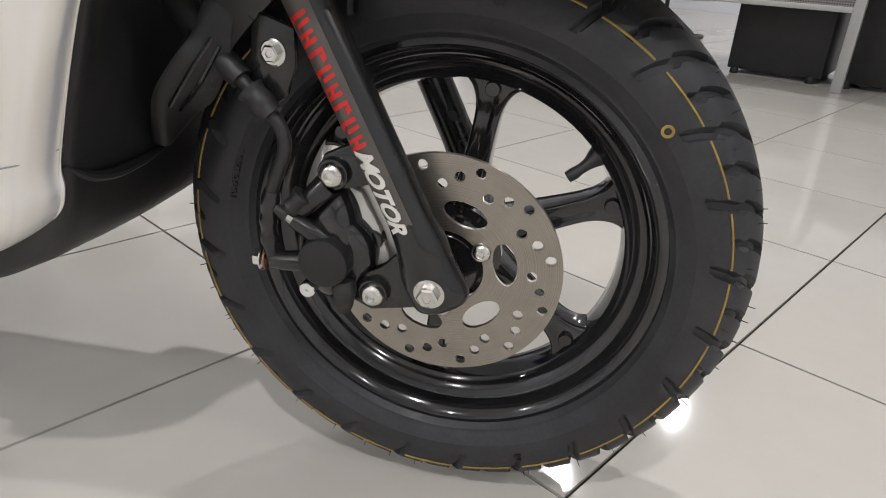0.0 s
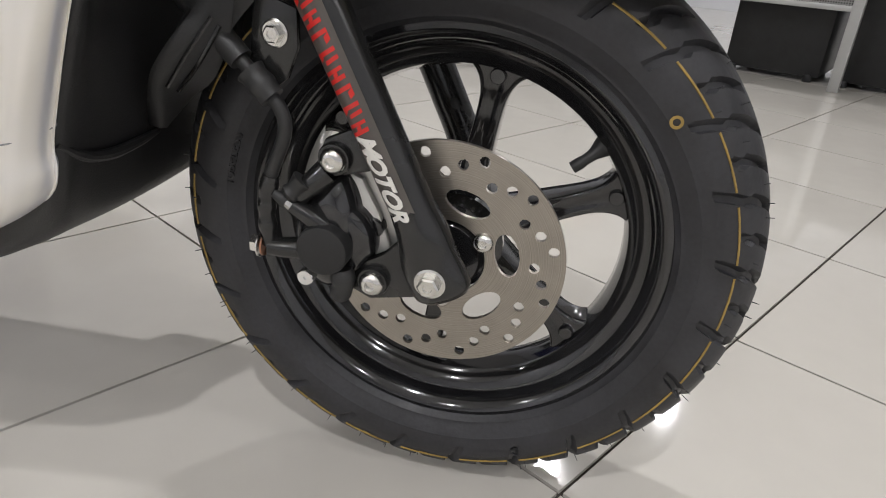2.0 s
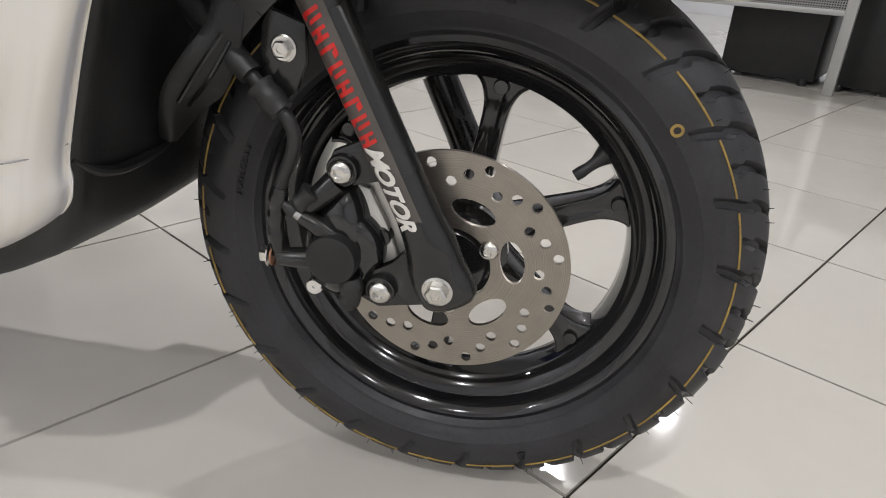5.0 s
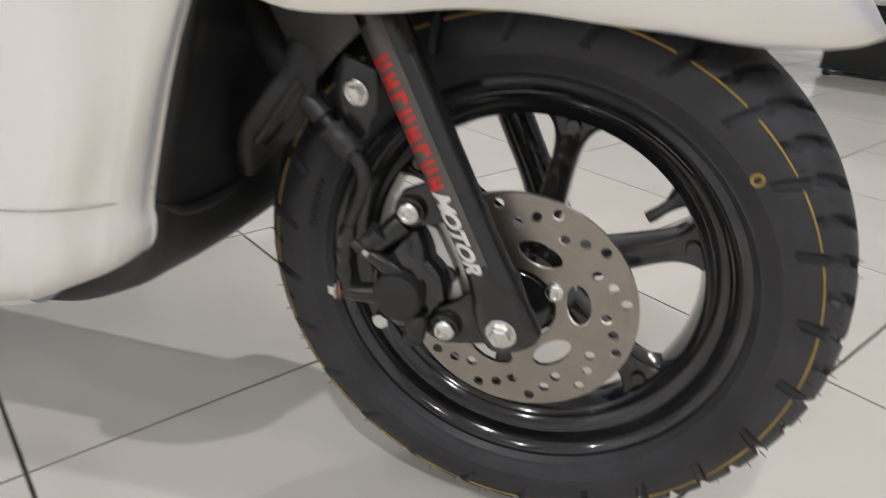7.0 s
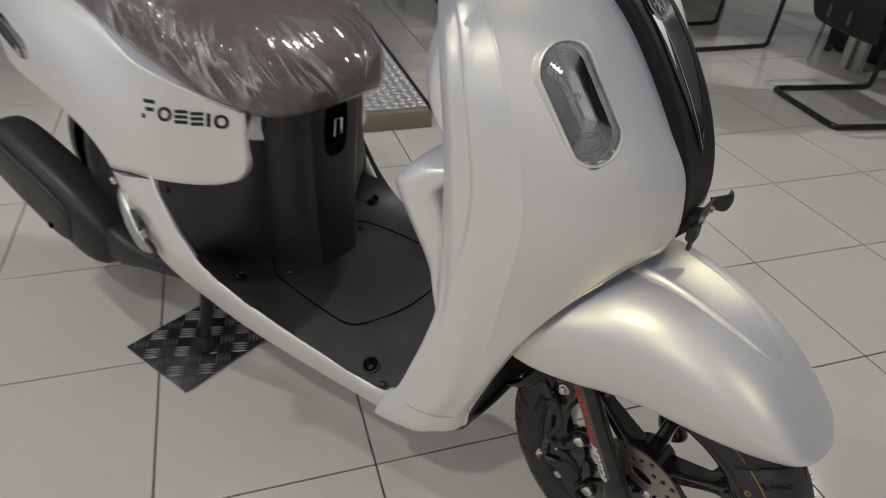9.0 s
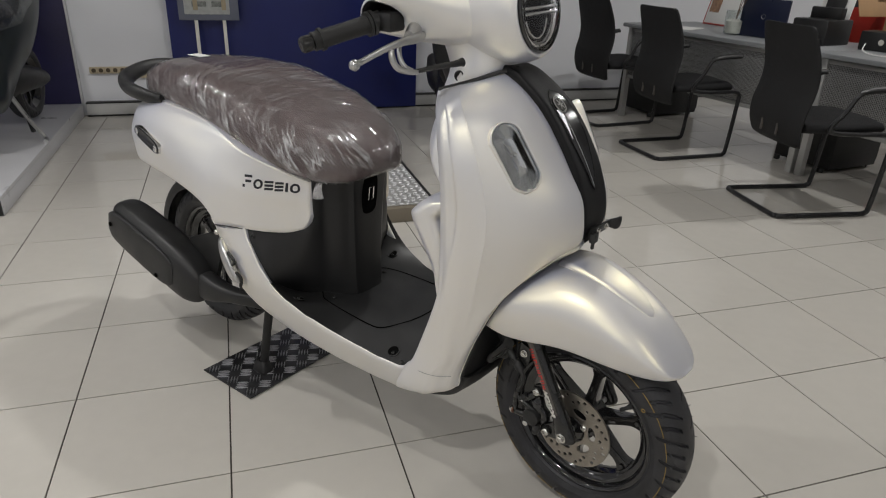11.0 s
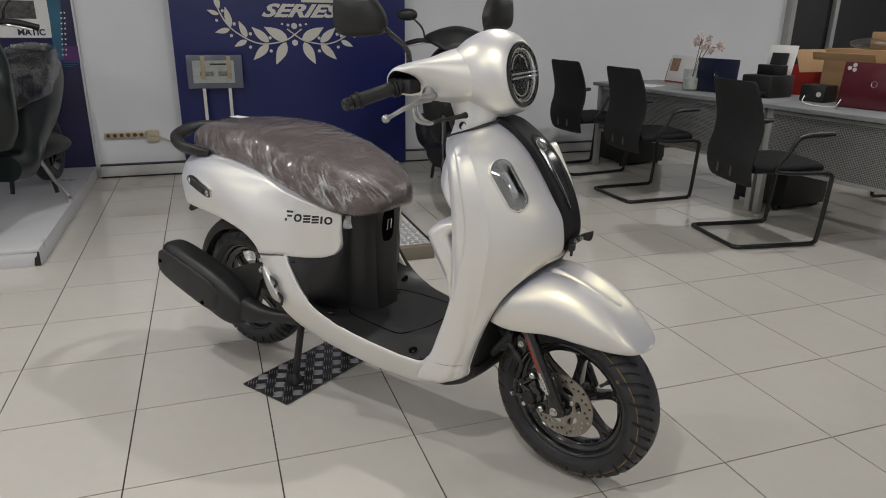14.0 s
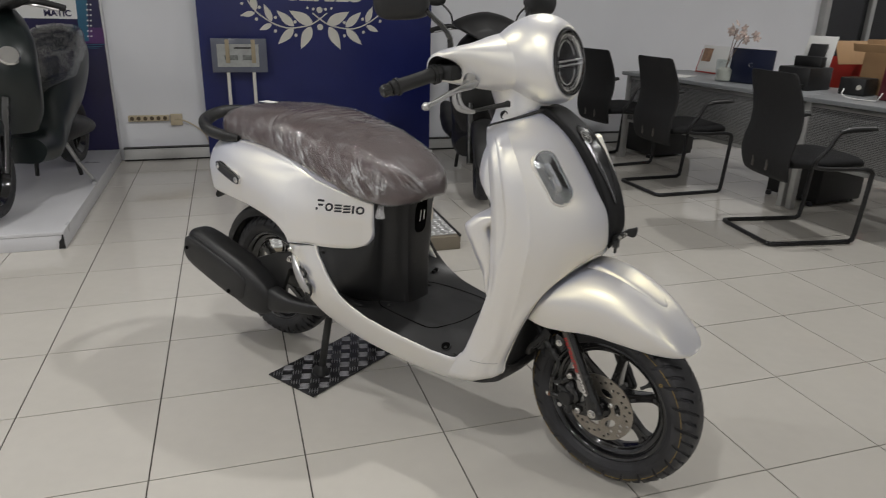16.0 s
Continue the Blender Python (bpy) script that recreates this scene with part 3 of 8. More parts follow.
# ---- front wheel
front_wheel = part("front_wheel", turned(rim_bm(SPOKES), wheel_m), BLACKGL, scooter, "gloss black six-spoke cast rim", angle=40)
part("tyre", turned(tyre_bm(), wheel_m), RUBBER, front_wheel, "new black tyre with grooved tread", angle=28)
for side in (1, -1):
    for k in range(24):
        # each dash lies between two long grooves and wanders a little
        pts = []
        for a in np.linspace(50.6 + 15 * k + 1.6 + (7.5 if side < 0 else 0), 50.6 + 15 * k + 13.6 + (7.5 if side < 0 else 0), 10):
            q = radians(a)
            r = 0.2078 - 0.0032 * math.cos(q)
            pts.append((r * math.cos(q), r * math.sin(q), side * (tyre_width(r) + 0.0002)))
        part("paint_line", turned(tube(pts, 0.0009, 5, 10, None, False), wheel_m), YELLOW, front_wheel)
bm = lathe([(0.0025, 0), (0.0045, 0), (0.0045, 0.0005), (0.0025, 0.0005)], Matrix.Translation((0.1853 * math.cos(radians(39.9)), 0.1853 * math.sin(radians(39.9)), 0.0526)), 20, closed=True)
part("paint_dot", turned(bm, wheel_m), YELLOW, front_wheel, "yellow paint ring on the tyre wall")
rng = random.Random(4)
bm = bmesh.new()
for k in range(150):
    a = radians(k * 2.4 + rng.uniform(-1, 1))
    r0 = rng.choice((0.2085, 0.216, 0.2235, 0.2275))
    h = rng.choice((1, -1)) * tyre_width(r0)
    d = Vector((math.cos(a), math.sin(a), 1.2 * h / 0.051 * 0.5)).normalized()
    p = Vector((r0 * math.cos(a), r0 * math.sin(a), h))
    tube([p - d * 0.001, p + d * rng.uniform(0.003, 0.006)], [0.0005, 0.0003], 4, 2, bm, False)
tagged(part("rubber_hairs", turned(bm, wheel_m), RUBBER, front_wheel, "short moulding hairs on the new tyre"), kind="stuff")
part("brake_disc", turned(disc_bm(), wheel_m @ Matrix.Translation((0, 0, 0.062))), STEEL, front_wheel, "drilled brushed-steel brake disc", angle=30)
bm = lathe([(0.040, 0.0), (0.040, 0.006), (0.033, 0.012), (0.030, 0.030), (0.026, 0.034), (0.0, 0.034)], Matrix.Translation((0, 0, 0.028)), 40)
part("hub", turned(bm, wheel_m), BLACKGL, front_wheel)
for i in range(3):
    a = radians(32 + 120 * i)
    part("disc_bolt", turned(bolt_bm(0.0068, Matrix.Translation((0.0335 * math.cos(a), 0.0335 * math.sin(a), 0.0635)), domed=True), wheel_m), ZINC, front_wheel, "bright domed bolt with a brass-tinted washer")
vd = Vector((math.cos(radians(39.4)), math.sin(radians(39.4)), 0))
p0 = vd * 0.139 + Vector((0, 0, 0.006))
bm = tube([p0 + vd * 0.002, p0 - vd * 0.008 + Vector((0, 0, 0.003)), p0 - vd * 0.016 + Vector((0, 0, 0.008)), p0 - vd * 0.025 + Vector((0, 0, 0.011)), p0 - vd * 0.033 + Vector((0, 0, 0.012))], [0.0105, 0.0095, 0.0068, 0.0045, 0.0040, 0.0047, 0.0044], 12, 24)
part("valve", turned(bm, wheel_m), HOSE, front_wheel, "black rubber tyre valve with cap")

# ---- fork
def along(d, y=0.0, back=0.0):
    """A point d above the axle along the fork, back behind it."""
    u = head_axis
    w = Vector((-u.z, 0, u.x))
    return AX + u * d + w * back + Vector((0, y, 0))


for y, side in ((-0.088, "right"), (0.088, "left")):
    rings = []
    u, w = head_axis, Vector((-head_axis.z, 0, head_axis.x))
    for d, a, b, off in ((-0.020, 0.017, 0.010, 0.0), (-0.012, 0.022, 0.016, 0.0), (0.012, 0.0215, 0.017, 0.000), (0.030, 0.0190, 0.0180, -0.003), (0.055, 0.0160, 0.0160, -0.004), (0.10, 0.0156, 0.0156, -0.004), (0.20, 0.0156, 0.0156, -0.004), (0.25, 0.0156, 0.0156, -0.004), (0.27, 0.0150, 0.0150, -0.004), (0.272, 0.0115, 0.0115, -0.004), (0.290, 0.0110, 0.0110, -0.004)):
        c = AX + u * d + w * off + Vector((0, y, 0))
        rings.append([c + w * a * math.cos(q) + Vector((0, b * math.sin(q), 0)) for q in (2 * math.pi * j / 14 for j in range(14))])
    leg = part("fork_leg", turned(loft(rings, 60, 28)), BLACKPT, scooter, "satin black front fork leg")
    if side == "right":
        fork_r = leg
axle_at = TURN @ on_right(AX.x, -0.104, AX.z)
part("axle_bolt", bolt_bm(0.0080, axle_at, 1.4), ZINC, scooter, "large bright hexagon axle bolt")
part("axle_shaft", tube([TURN @ Vector((AX.x, -0.10, AX.z)), TURN @ Vector((AX.x, 0.10, AX.z))], 0.008, 16, 2), ALU, scooter)
part("lower_bracket", turned(box((0.34, 0.20, 0.03), (0, 0, 0), 0.008, Matrix.Translation(along(0.30)) @ Matrix.Rotation(radians(-RAKE), 4, "Y") @ Matrix.Diagonal((0.15, 0.70, 1, 1)))), DARKM, scooter)
part("steering_column", tube([along(0.32), along(0.80)], 0.022, 16, 2), DARKM, scooter)

# sticker on the fork: a clear strip with eight red marks and a white word
u, w = head_axis, Vector((-head_axis.z, 0, head_axis.x))
face = Matrix(((w.x, -u.x, 0, 0), (w.y, -u.y, -1, 0), (w.z, -u.z, 0, 0), (0, 0, 0, 1)))


def fork_skin(s, v, lift):
    """The place on the right fork leg, s along it and v round it in metres."""
    q = v / 0.0156
    c = AX + u * s - w * 0.004 + Vector((0, -0.088, 0))
    return c + (w * math.sin(q) + Vector((0, -math.cos(q), 0))) * (0.0157 + lift)


def fork_patch(bm, s0, s1, v0, v1, lift, slant=0.0, n=8):
    rows = []
    for i in range(3):
        s = s0 + (s1 - s0) * i / 2
        rows.append([bm.verts.new(fork_skin(s - slant * (j / (n - 1)), v0 + (v1 - v0) * j / (n - 1), lift)) for j in range(n)])
    for a, b in zip(rows, rows[1:]):
        for j in range(n - 1):
            bm.faces.new((a[j], a[j + 1], b[j + 1], b[j]))
    return bm


sticker = part("sticker", turned(fork_patch(bmesh.new(), 0.044, 0.222, -0.006, 0.0165, 0.0004, 0, 10)), CLEARST, fork_r, "clear sticker strip with red and white marks")


def sticker_letters(material, s_top, s_step, strokes, count):
    for i in range(count):
        bm = bmesh.new()
        s0 = s_top - i * s_step
        for a, b, v0, v1 in strokes[i % len(strokes)]:
            fork_patch(bm, s0 - b * s_step * 0.86, s0 - a * s_step * 0.86, 0.0055 + v0 * 0.72, 0.0055 + v1 * 0.72, 0.0009, 0.002)
        yield bm, material


BARS = [[(0.08, 0.36, -0.010, 0.010), (0.60, 0.86, -0.010, 0.004), (0.36, 0.60, 0.004, 0.009)], [(0.10, 0.34, -0.009, 0.010), (0.62, 0.90, -0.009, 0.010), (0.34, 0.62, -0.003, 0.002)], [(0.12, 0.40, -0.010, 0.010), (0.40, 0.86, -0.010, -0.005)]]
for bm, m in list(sticker_letters(RED, 0.2030, 0.0117, BARS, 8)):
    part("mark", turned(bm), m, fork_r)


def bent_letter(char, s_mid, size):
    """A slanted letter laid round the fork leg, its foot towards the back."""
    ob = words("letter", char, size, WHITEST, fork_r, Matrix(), depth=0.0003, bold=size * 0.035)
    bm = bmesh.new()
    bm.from_mesh(ob.data)
    for i in range(9):
        bmesh.ops.bisect_plane(bm, geom=bm.verts[:] + bm.edges[:] + bm.faces[:], plane_co=(0, (i - 4) * 0.0018, 0), plane_no=(0, 1, 0))
    for v in bm.verts:
        v.co = fork_skin(s_mid - v.co.x * 1.12 - v.co.y * 0.50, 0.0050 - v.co.y, 0.0014 + v.co.z)
    turned(bm)
    bm.to_mesh(ob.data)
    bm.free()


for k, char in enumerate("MOTOR"):
    bent_letter(char, 0.1020 - k * 0.0124, 0.0158)

# ---- brake caliper on the right leg
plate = [(0.700, 0.220), (0.694, 0.248), (0.672, 0.258), (0.656, 0.236), (0.634, 0.228), (0.632, 0.206), (0.646, 0.200), (0.682, 0.208)]
lug = [(0.606, 0.304), (0.612, 0.318), (0.636, 0.330), (0.654, 0.312), (0.646, 0.300), (0.626, 0.294)]
caliper = part("brake_caliper", turned(prism(plate, 0.009, Matrix.Translation((0, -0.080, 0)) @ SIDE, 0.002)), BLACKPT, scooter, "black brake caliper with hose and bleed nipple")
part("bracket", turned(prism([(0.6230, 0.2930), (0.6350, 0.2890), (0.6480, 0.2640), (0.6560, 0.2420), (0.6565, 0.2340), (0.6440, 0.2200), (0.6360, 0.2250), (0.6400, 0.2450), (0.6330, 0.2720)], 0.005, Matrix.Translation((0, -0.0725, 0)) @ SIDE, 0.001)), mat("bare_cast_alloy", (0.62, 0.61, 0.58), 0.45, 0.6, 0.1, 40), caliper, "pale bare alloy bracket")
lump = [((0.594, 0.208), (0.612, 0.198), (0.628, 0.214), (0.636, 0.244), (0.636, 0.270), (0.628, 0.290), (0.616, 0.296), (0.600, 0.284), (0.588, 0.262), (0.584, 0.234))]
mid = (0.616, 0.248)
rings = []
for y, k in ((-0.048, 0.92), (-0.054, 1.0), (-0.070, 1.0), (-0.080, 0.96), (-0.088, 0.84), (-0.094, 0.62), (-0.096, 0.45)):
    rings.append([(mid[0] + (px - mid[0]) * k, y, mid[1] + (pz - mid[1]) * k) for px, pz in lump[0]])
part("body", turned(loft(rings, 24, 60)), BLACKGL, caliper, "gloss black cast caliper body", angle=45)
part("upper_lug", turned(prism(lug, 0.009, Matrix.Translation((0, -0.080, 0)) @ SIDE, 0.002)), BLACKPT, caliper)
part("pin_barrel", turned(tube([(0.596, -0.096, 0.278), (0.606, -0.094, 0.288), (0.614, -0.090, 0.296)], [0.0075, 0.0085, 0.0095], 14, 12)), BLACKPT, caliper)
part("bracket", turned(prism([(0.606, 0.306), (0.630, 0.312), (0.644, 0.296), (0.658, 0.262), (0.668, 0.236), (0.656, 0.222), (0.640, 0.232), (0.645, 0.250), (0.642, 0.276), (0.628, 0.292), (0.608, 0.296)], 0.005, Matrix.Translation((0, -0.0665, 0)) @ SIDE, 0.001)), mat("pale_cast_aluminium", (0.62, 0.61, 0.58), 0.45, 0.6, 0.06, 20), caliper, "pale aluminium caliper bracket")
c0 = on_right(0.615, -0.092, 0.2415)
part("cylinder_housing", turned(lathe([(0.0300, -0.034), (0.0300, -0.012), (0.0290, -0.006), (0.0262, -0.0015), (0.0225, 0.0005), (0.0, 0.001)], on_right(0.619, -0.092, 0.2440), 48)), BLACKGL, caliper, "rounded gloss black cylinder housing")
for a in (20, 75, 130):
    q = radians(a)
    part("housing_lobe", turned(lathe([(0.0085, -0.030), (0.0085, -0.016), (0.0072, -0.012), (0.0, -0.011)], on_right(0.619 + 0.0265 * math.cos(q), -0.092, 0.2440 + 0.0265 * math.sin(q)), 20)), BLACKGL, caliper)
part("piston_cap", turned(lathe([(0.0190, -0.022), (0.0190, 0.012), (0.0182, 0.0136), (0.0168, 0.0143), (0.0, 0.0143)], c0, 48)), BLACKPL, caliper, "round matt black piston cap")
for x, y, z in ((0.620, -0.094, 0.306), (0.649, -0.094, 0.217)):
    part("mount_bolt", turned(bolt_bm(0.0082, on_right(x, y, z), domed=True)), ZINC, caliper, "bright domed bolt")
    part("boss", turned(lathe([(0.0118, -0.018), (0.0118, -0.002), (0.0108, 0.000), (0.0, 0.0005)], on_right(x, y, z), 28)), BLACKPT, caliper)
part("slide_pin", turned(tube([(0.627, -0.096, 0.226), (0.628, -0.097, 0.212), (0.624, -0.098, 0.202)], [0.0075, 0.0095, 0.0075, 0.0085, 0.006], 14, 12)), HOSE, caliper)
part("pad_pin", turned(lathe([(0.0062, -0.006), (0.0062, 0.002), (0.0056, 0.0028), (0.0012, 0.0028), (0.0012, 0.0016), (0, 0.0016)], on_right(0.600, -0.098, 0.215), 24)), CHROME, caliper, "bright slotted pad pin")
part("bleed_nipple", turned(tube([(0.586, -0.102, 0.276), (0.594, -0.101, 0.271), (0.602, -0.098, 0.264)], [0.0035, 0.0042, 0.0055, 0.0065], 8, 8)), ZINC, caliper)
part("nipple_body", turned(tube([(0.592, -0.101, 0.272), (0.604, -0.098, 0.264), (0.612, -0.094, 0.256)], [0.0055, 0.0075, 0.0085], 12, 8)), BLACKPT, caliper)
part("nipple_cap", turned(tube([(0.580, -0.103, 0.280), (0.586, -0.102, 0.276), (0.589, -0.102, 0.274)], [0.0030, 0.0050, 0.0046], 12, 8)), HOSE, caliper)
part("rubber_boot", turned(tube([(0.600, -0.098, 0.290), (0.594, -0.100, 0.283), (0.590, -0.101, 0.279)], [0.0085, 0.0070, 0.0062, 0.0075, 0.006], 14, 10)), HOSE, caliper)
part("banjo", turned(tube([(0.600, -0.094, 0.236), (0.584, -0.098, 0.236), (0.573, -0.099, 0.236)], [0.0085, 0.0075, 0.0070], 14, 8)), BLACKPT, caliper)
aw = Matrix.Translation((0.567, -0.099, 0.236)) @ Matrix.Rotation(radians(-90), 4, "Y")
part("banjo_bolt", turned(bolt_bm(0.0068, aw)), ZINC, caliper, "small zinc banjo bolt")
part("banjo_washer", turned(lathe([(0.0080, -0.003), (0.0080, -0.0015), (0.0, -0.0014)], aw, 20)), mat("copper_washer", (0.34, 0.17, 0.11), 0.35, 1.0, 0.1), caliper)

# brake hose and its clamp
hose = [(0.573, -0.099, 0.238), (0.573, -0.100, 0.268), (0.578, -0.101, 0.292), (0.589, -0.101, 0.322), (0.587, -0.101, 0.338), (0.577, -0.100, 0.349), (0.560, -0.098, 0.366), (0.541, -0.094, 0.382), (0.522, -0.088, 0.400), (0.495, -0.076, 0.432), (0.47, -0.06, 0.48)]
part("brake_hose", turned(tube(hose, 0.0048, 12, 70)), HOSE, scooter, "black rubber brake hose")
part("hose_end", turned(tube(hose[:3], [0.0056, 0.0056, 0.0072, 0.0054, 0.0070, 0.0056, 0.0070, 0.0070, 0.0056], 12, 24)), BLACKPT, scooter)
part("hose_collar", turned(tube([(0.582, -0.101, 0.345), (0.566, -0.099, 0.360)], [0.0085, 0.0085, 0.0100, 0.0085, 0.0100], 14, 10)), HOSE, scooter)
part("hose_sleeve", turned(tube(hose[6:10], [0.0082, 0.0088, 0.0098, 0.0110, 0.0115], 14, 20)), HOSE, scooter)
part("hose_clamp", turned(prism([(0.560, 0.346), (0.566, 0.398), (0.572, 0.408), (0.596, 0.400), (0.596, 0.376), (0.588, 0.356), (0.574, 0.344)], 0.006, Matrix.Translation((0, -0.086, 0)) @ SIDE, 0.0015)), BLACKPT, scooter, "black steel hose clamp")
part("clamp_bolt", turned(bolt_bm(0.0060, on_right(0.581, -0.0925, 0.384), 1.5)), ZINC, scooter, "bright hexagon flange bolt")
part("hose_band", turned(tube([(0.528, -0.100, 0.395), (0.512, -0.098, 0.372), (0.494, -0.094, 0.345)], 0.0016, 6, 10)), DARKM, scooter)

# ---- front fender: low edge wide at the fork, drawn in towards the tip
st = [(0.512, 0.530, 0.462, 0.150, 0.153), (0.535, 0.552, 0.453, 0.149, 0.148), (0.565, 0.571, 0.444, 0.145, 0.137), (0.611, 0.584, 0.445, 0.135, 0.125), (0.651, 0.586, 0.449, 0.124, 0.114), (0.690, 0.580, 0.449, 0.115, 0.105), (0.730, 0.567, 0.445, 0.107, 0.097),
      (0.771, 0.547, 0.441, 0.098, 0.089), (0.812, 0.520, 0.435, 0.087, 0.076), (0.847, 0.487, 0.433, 0.074, 0.063), (0.868, 0.464, 0.434, 0.060, 0.052), (0.880, 0.449, 0.436, 0.044, 0.040), (0.886, 0.442, 0.436, 0.028, 0.026), (0.889, 0.440, 0.4365, 0.014, 0.013), (0.8898, 0.439, 0.4370, 0.004, 0.0035)]
rings = []
for x, zt, ze, hm, he in st:
    h = zt - ze
    half = [(x, 0, zt), (x, -hm * 0.32, zt - h * 0.015), (x, -hm * 0.58, zt - h * 0.085), (x, -hm * 0.82, zt - h * 0.25), (x, -hm * 0.96, zt - h * 0.48), (x, -hm * 0.6 - he * 0.4, zt - h * 0.74), (x, -he, ze),
            (x - 0.001, -he + 0.005, ze + 0.001), (x - 0.002, -hm * 0.90, zt - h * 0.54), (x - 0.003, -hm * 0.76, zt - h * 0.32), (x - 0.003, -hm * 0.3, zt - h * 0.08), (x - 0.003, 0, zt - h * 0.07)]
    rings.append(mirrored(half))
part("front_fender", turned(loft(rings, 60, 96)), PEARL, scooter, "pearl white front mudguard", angle=50)
rings = []
for x, zt, hw in ((0.612, 0.5855, 0.036), (0.615, 0.5925, 0.040), (0.650, 0.5945, 0.041), (0.70, 0.5835, 0.038), (0.745, 0.5660, 0.033), (0.780, 0.5455, 0.025), (0.800, 0.5310, 0.014), (0.806, 0.5245, 0.004)):
    rings.append(mirrored([(x, 0, zt), (x, -hw * 0.6, zt - 0.0008), (x, -hw * 0.88, zt - 0.003), (x, -hw, zt - 0.012), (x, -hw * 0.6, zt - 0.02), (x, 0, zt - 0.02)]))
part("fender_ridge", turned(loft(rings, 30, 48)), PEARL, scooter, "raised white ridge on the mudguard", angle=50)

# ---- front shield: per height the centre, the strip's edge, the crease, the flute and the rider-side flange
SH = [
    ((0.452, 0, 0.938), (0.446, -0.036, 0.936), (0.388, -0.096, 0.913), (0.364, -0.114, 0.903), (0.345, -0.112, 0.896)),
    ((0.505, 0, 0.914), (0.497, -0.043, 0.912), (0.420, -0.142, 0.895), (0.394, -0.154, 0.884), (0.364, -0.142, 0.877)),
    ((0.548, 0, 0.877), (0.540, -0.047, 0.877), (0.457, -0.174, 0.868), (0.420, -0.183, 0.857), (0.384, -0.165, 0.850)),
    ((0.586, 0, 0.832), (0.577, -0.049, 0.832), (0.487, -0.188, 0.824), (0.438, -0.199, 0.815), (0.397, -0.175, 0.808)),
    ((0.621, 0, 0.780), (0.613, -0.050, 0.780), (0.510, -0.194, 0.774), (0.453, -0.206, 0.767), (0.406, -0.179, 0.760)),
    ((0.651, 0, 0.727), (0.644, -0.050, 0.727), (0.526, -0.196, 0.717), (0.463, -0.208, 0.708), (0.413, -0.182, 0.700)),
    ((0.659, 0, 0.668), (0.653, -0.049, 0.668), (0.529, -0.197, 0.660), (0.463, -0.209, 0.650), (0.417, -0.185, 0.640)),
    ((0.651, 0, 0.638), (0.646, -0.044, 0.636), (0.522, -0.197, 0.612), (0.457, -0.209, 0.598), (0.421, -0.190, 0.585)),
    ((0.634, -0.020, 0.622), (0.622, -0.062, 0.612), (0.513, -0.195, 0.560), (0.452, -0.208, 0.540), (0.424, -0.196, 0.520)),
    ((0.605, -0.085, 0.597), (0.598, -0.094, 0.590), (0.503, -0.194, 0.505), (0.448, -0.207, 0.480), (0.410, -0.200, 0.462)),
    ((0.556, -0.145, 0.536), (0.549, -0.151, 0.524), (0.490, -0.192, 0.450), (0.442, -0.206, 0.422), (0.390, -0.201, 0.405)),
    ((0.510, -0.168, 0.440), (0.505, -0.171, 0.425), (0.474, -0.190, 0.380), (0.436, -0.205, 0.355), (0.364, -0.201, 0.338)),
    ((0.4695, -0.1645, 0.330), (0.4675, -0.1665, 0.326), (0.452, -0.188, 0.320), (0.412, -0.2050, 0.316), (0.345, -0.2030, 0.310)),
    ((0.4655, -0.1640, 0.302), (0.4635, -0.1660, 0.298), (0.444, -0.187, 0.288), (0.400, -0.2040, 0.278), (0.324, -0.2030, 0.270)),
    ((0.458, -0.160, 0.286), (0.455, -0.163, 0.282), (0.431, -0.182, 0.268), (0.386, -0.1980, 0.252), (0.312, -0.1980, 0.242)),
    ((0.438, -0.152, 0.270), (0.434, -0.154, 0.266), (0.406, -0.170, 0.250), (0.366, -0.1790, 0.232), (0.302, -0.1790, 0.222)),
    ((0.408, -0.140, 0.258), (0.404, -0.142, 0.254), (0.382, -0.152, 0.238), (0.346, -0.1600, 0.220), (0.294, -0.1590, 0.208))]
SEAM_RING = SH[12]


def mixed(p, q, t):
    return tuple(a * (1 - t) + b * t for a, b in zip(p, q))


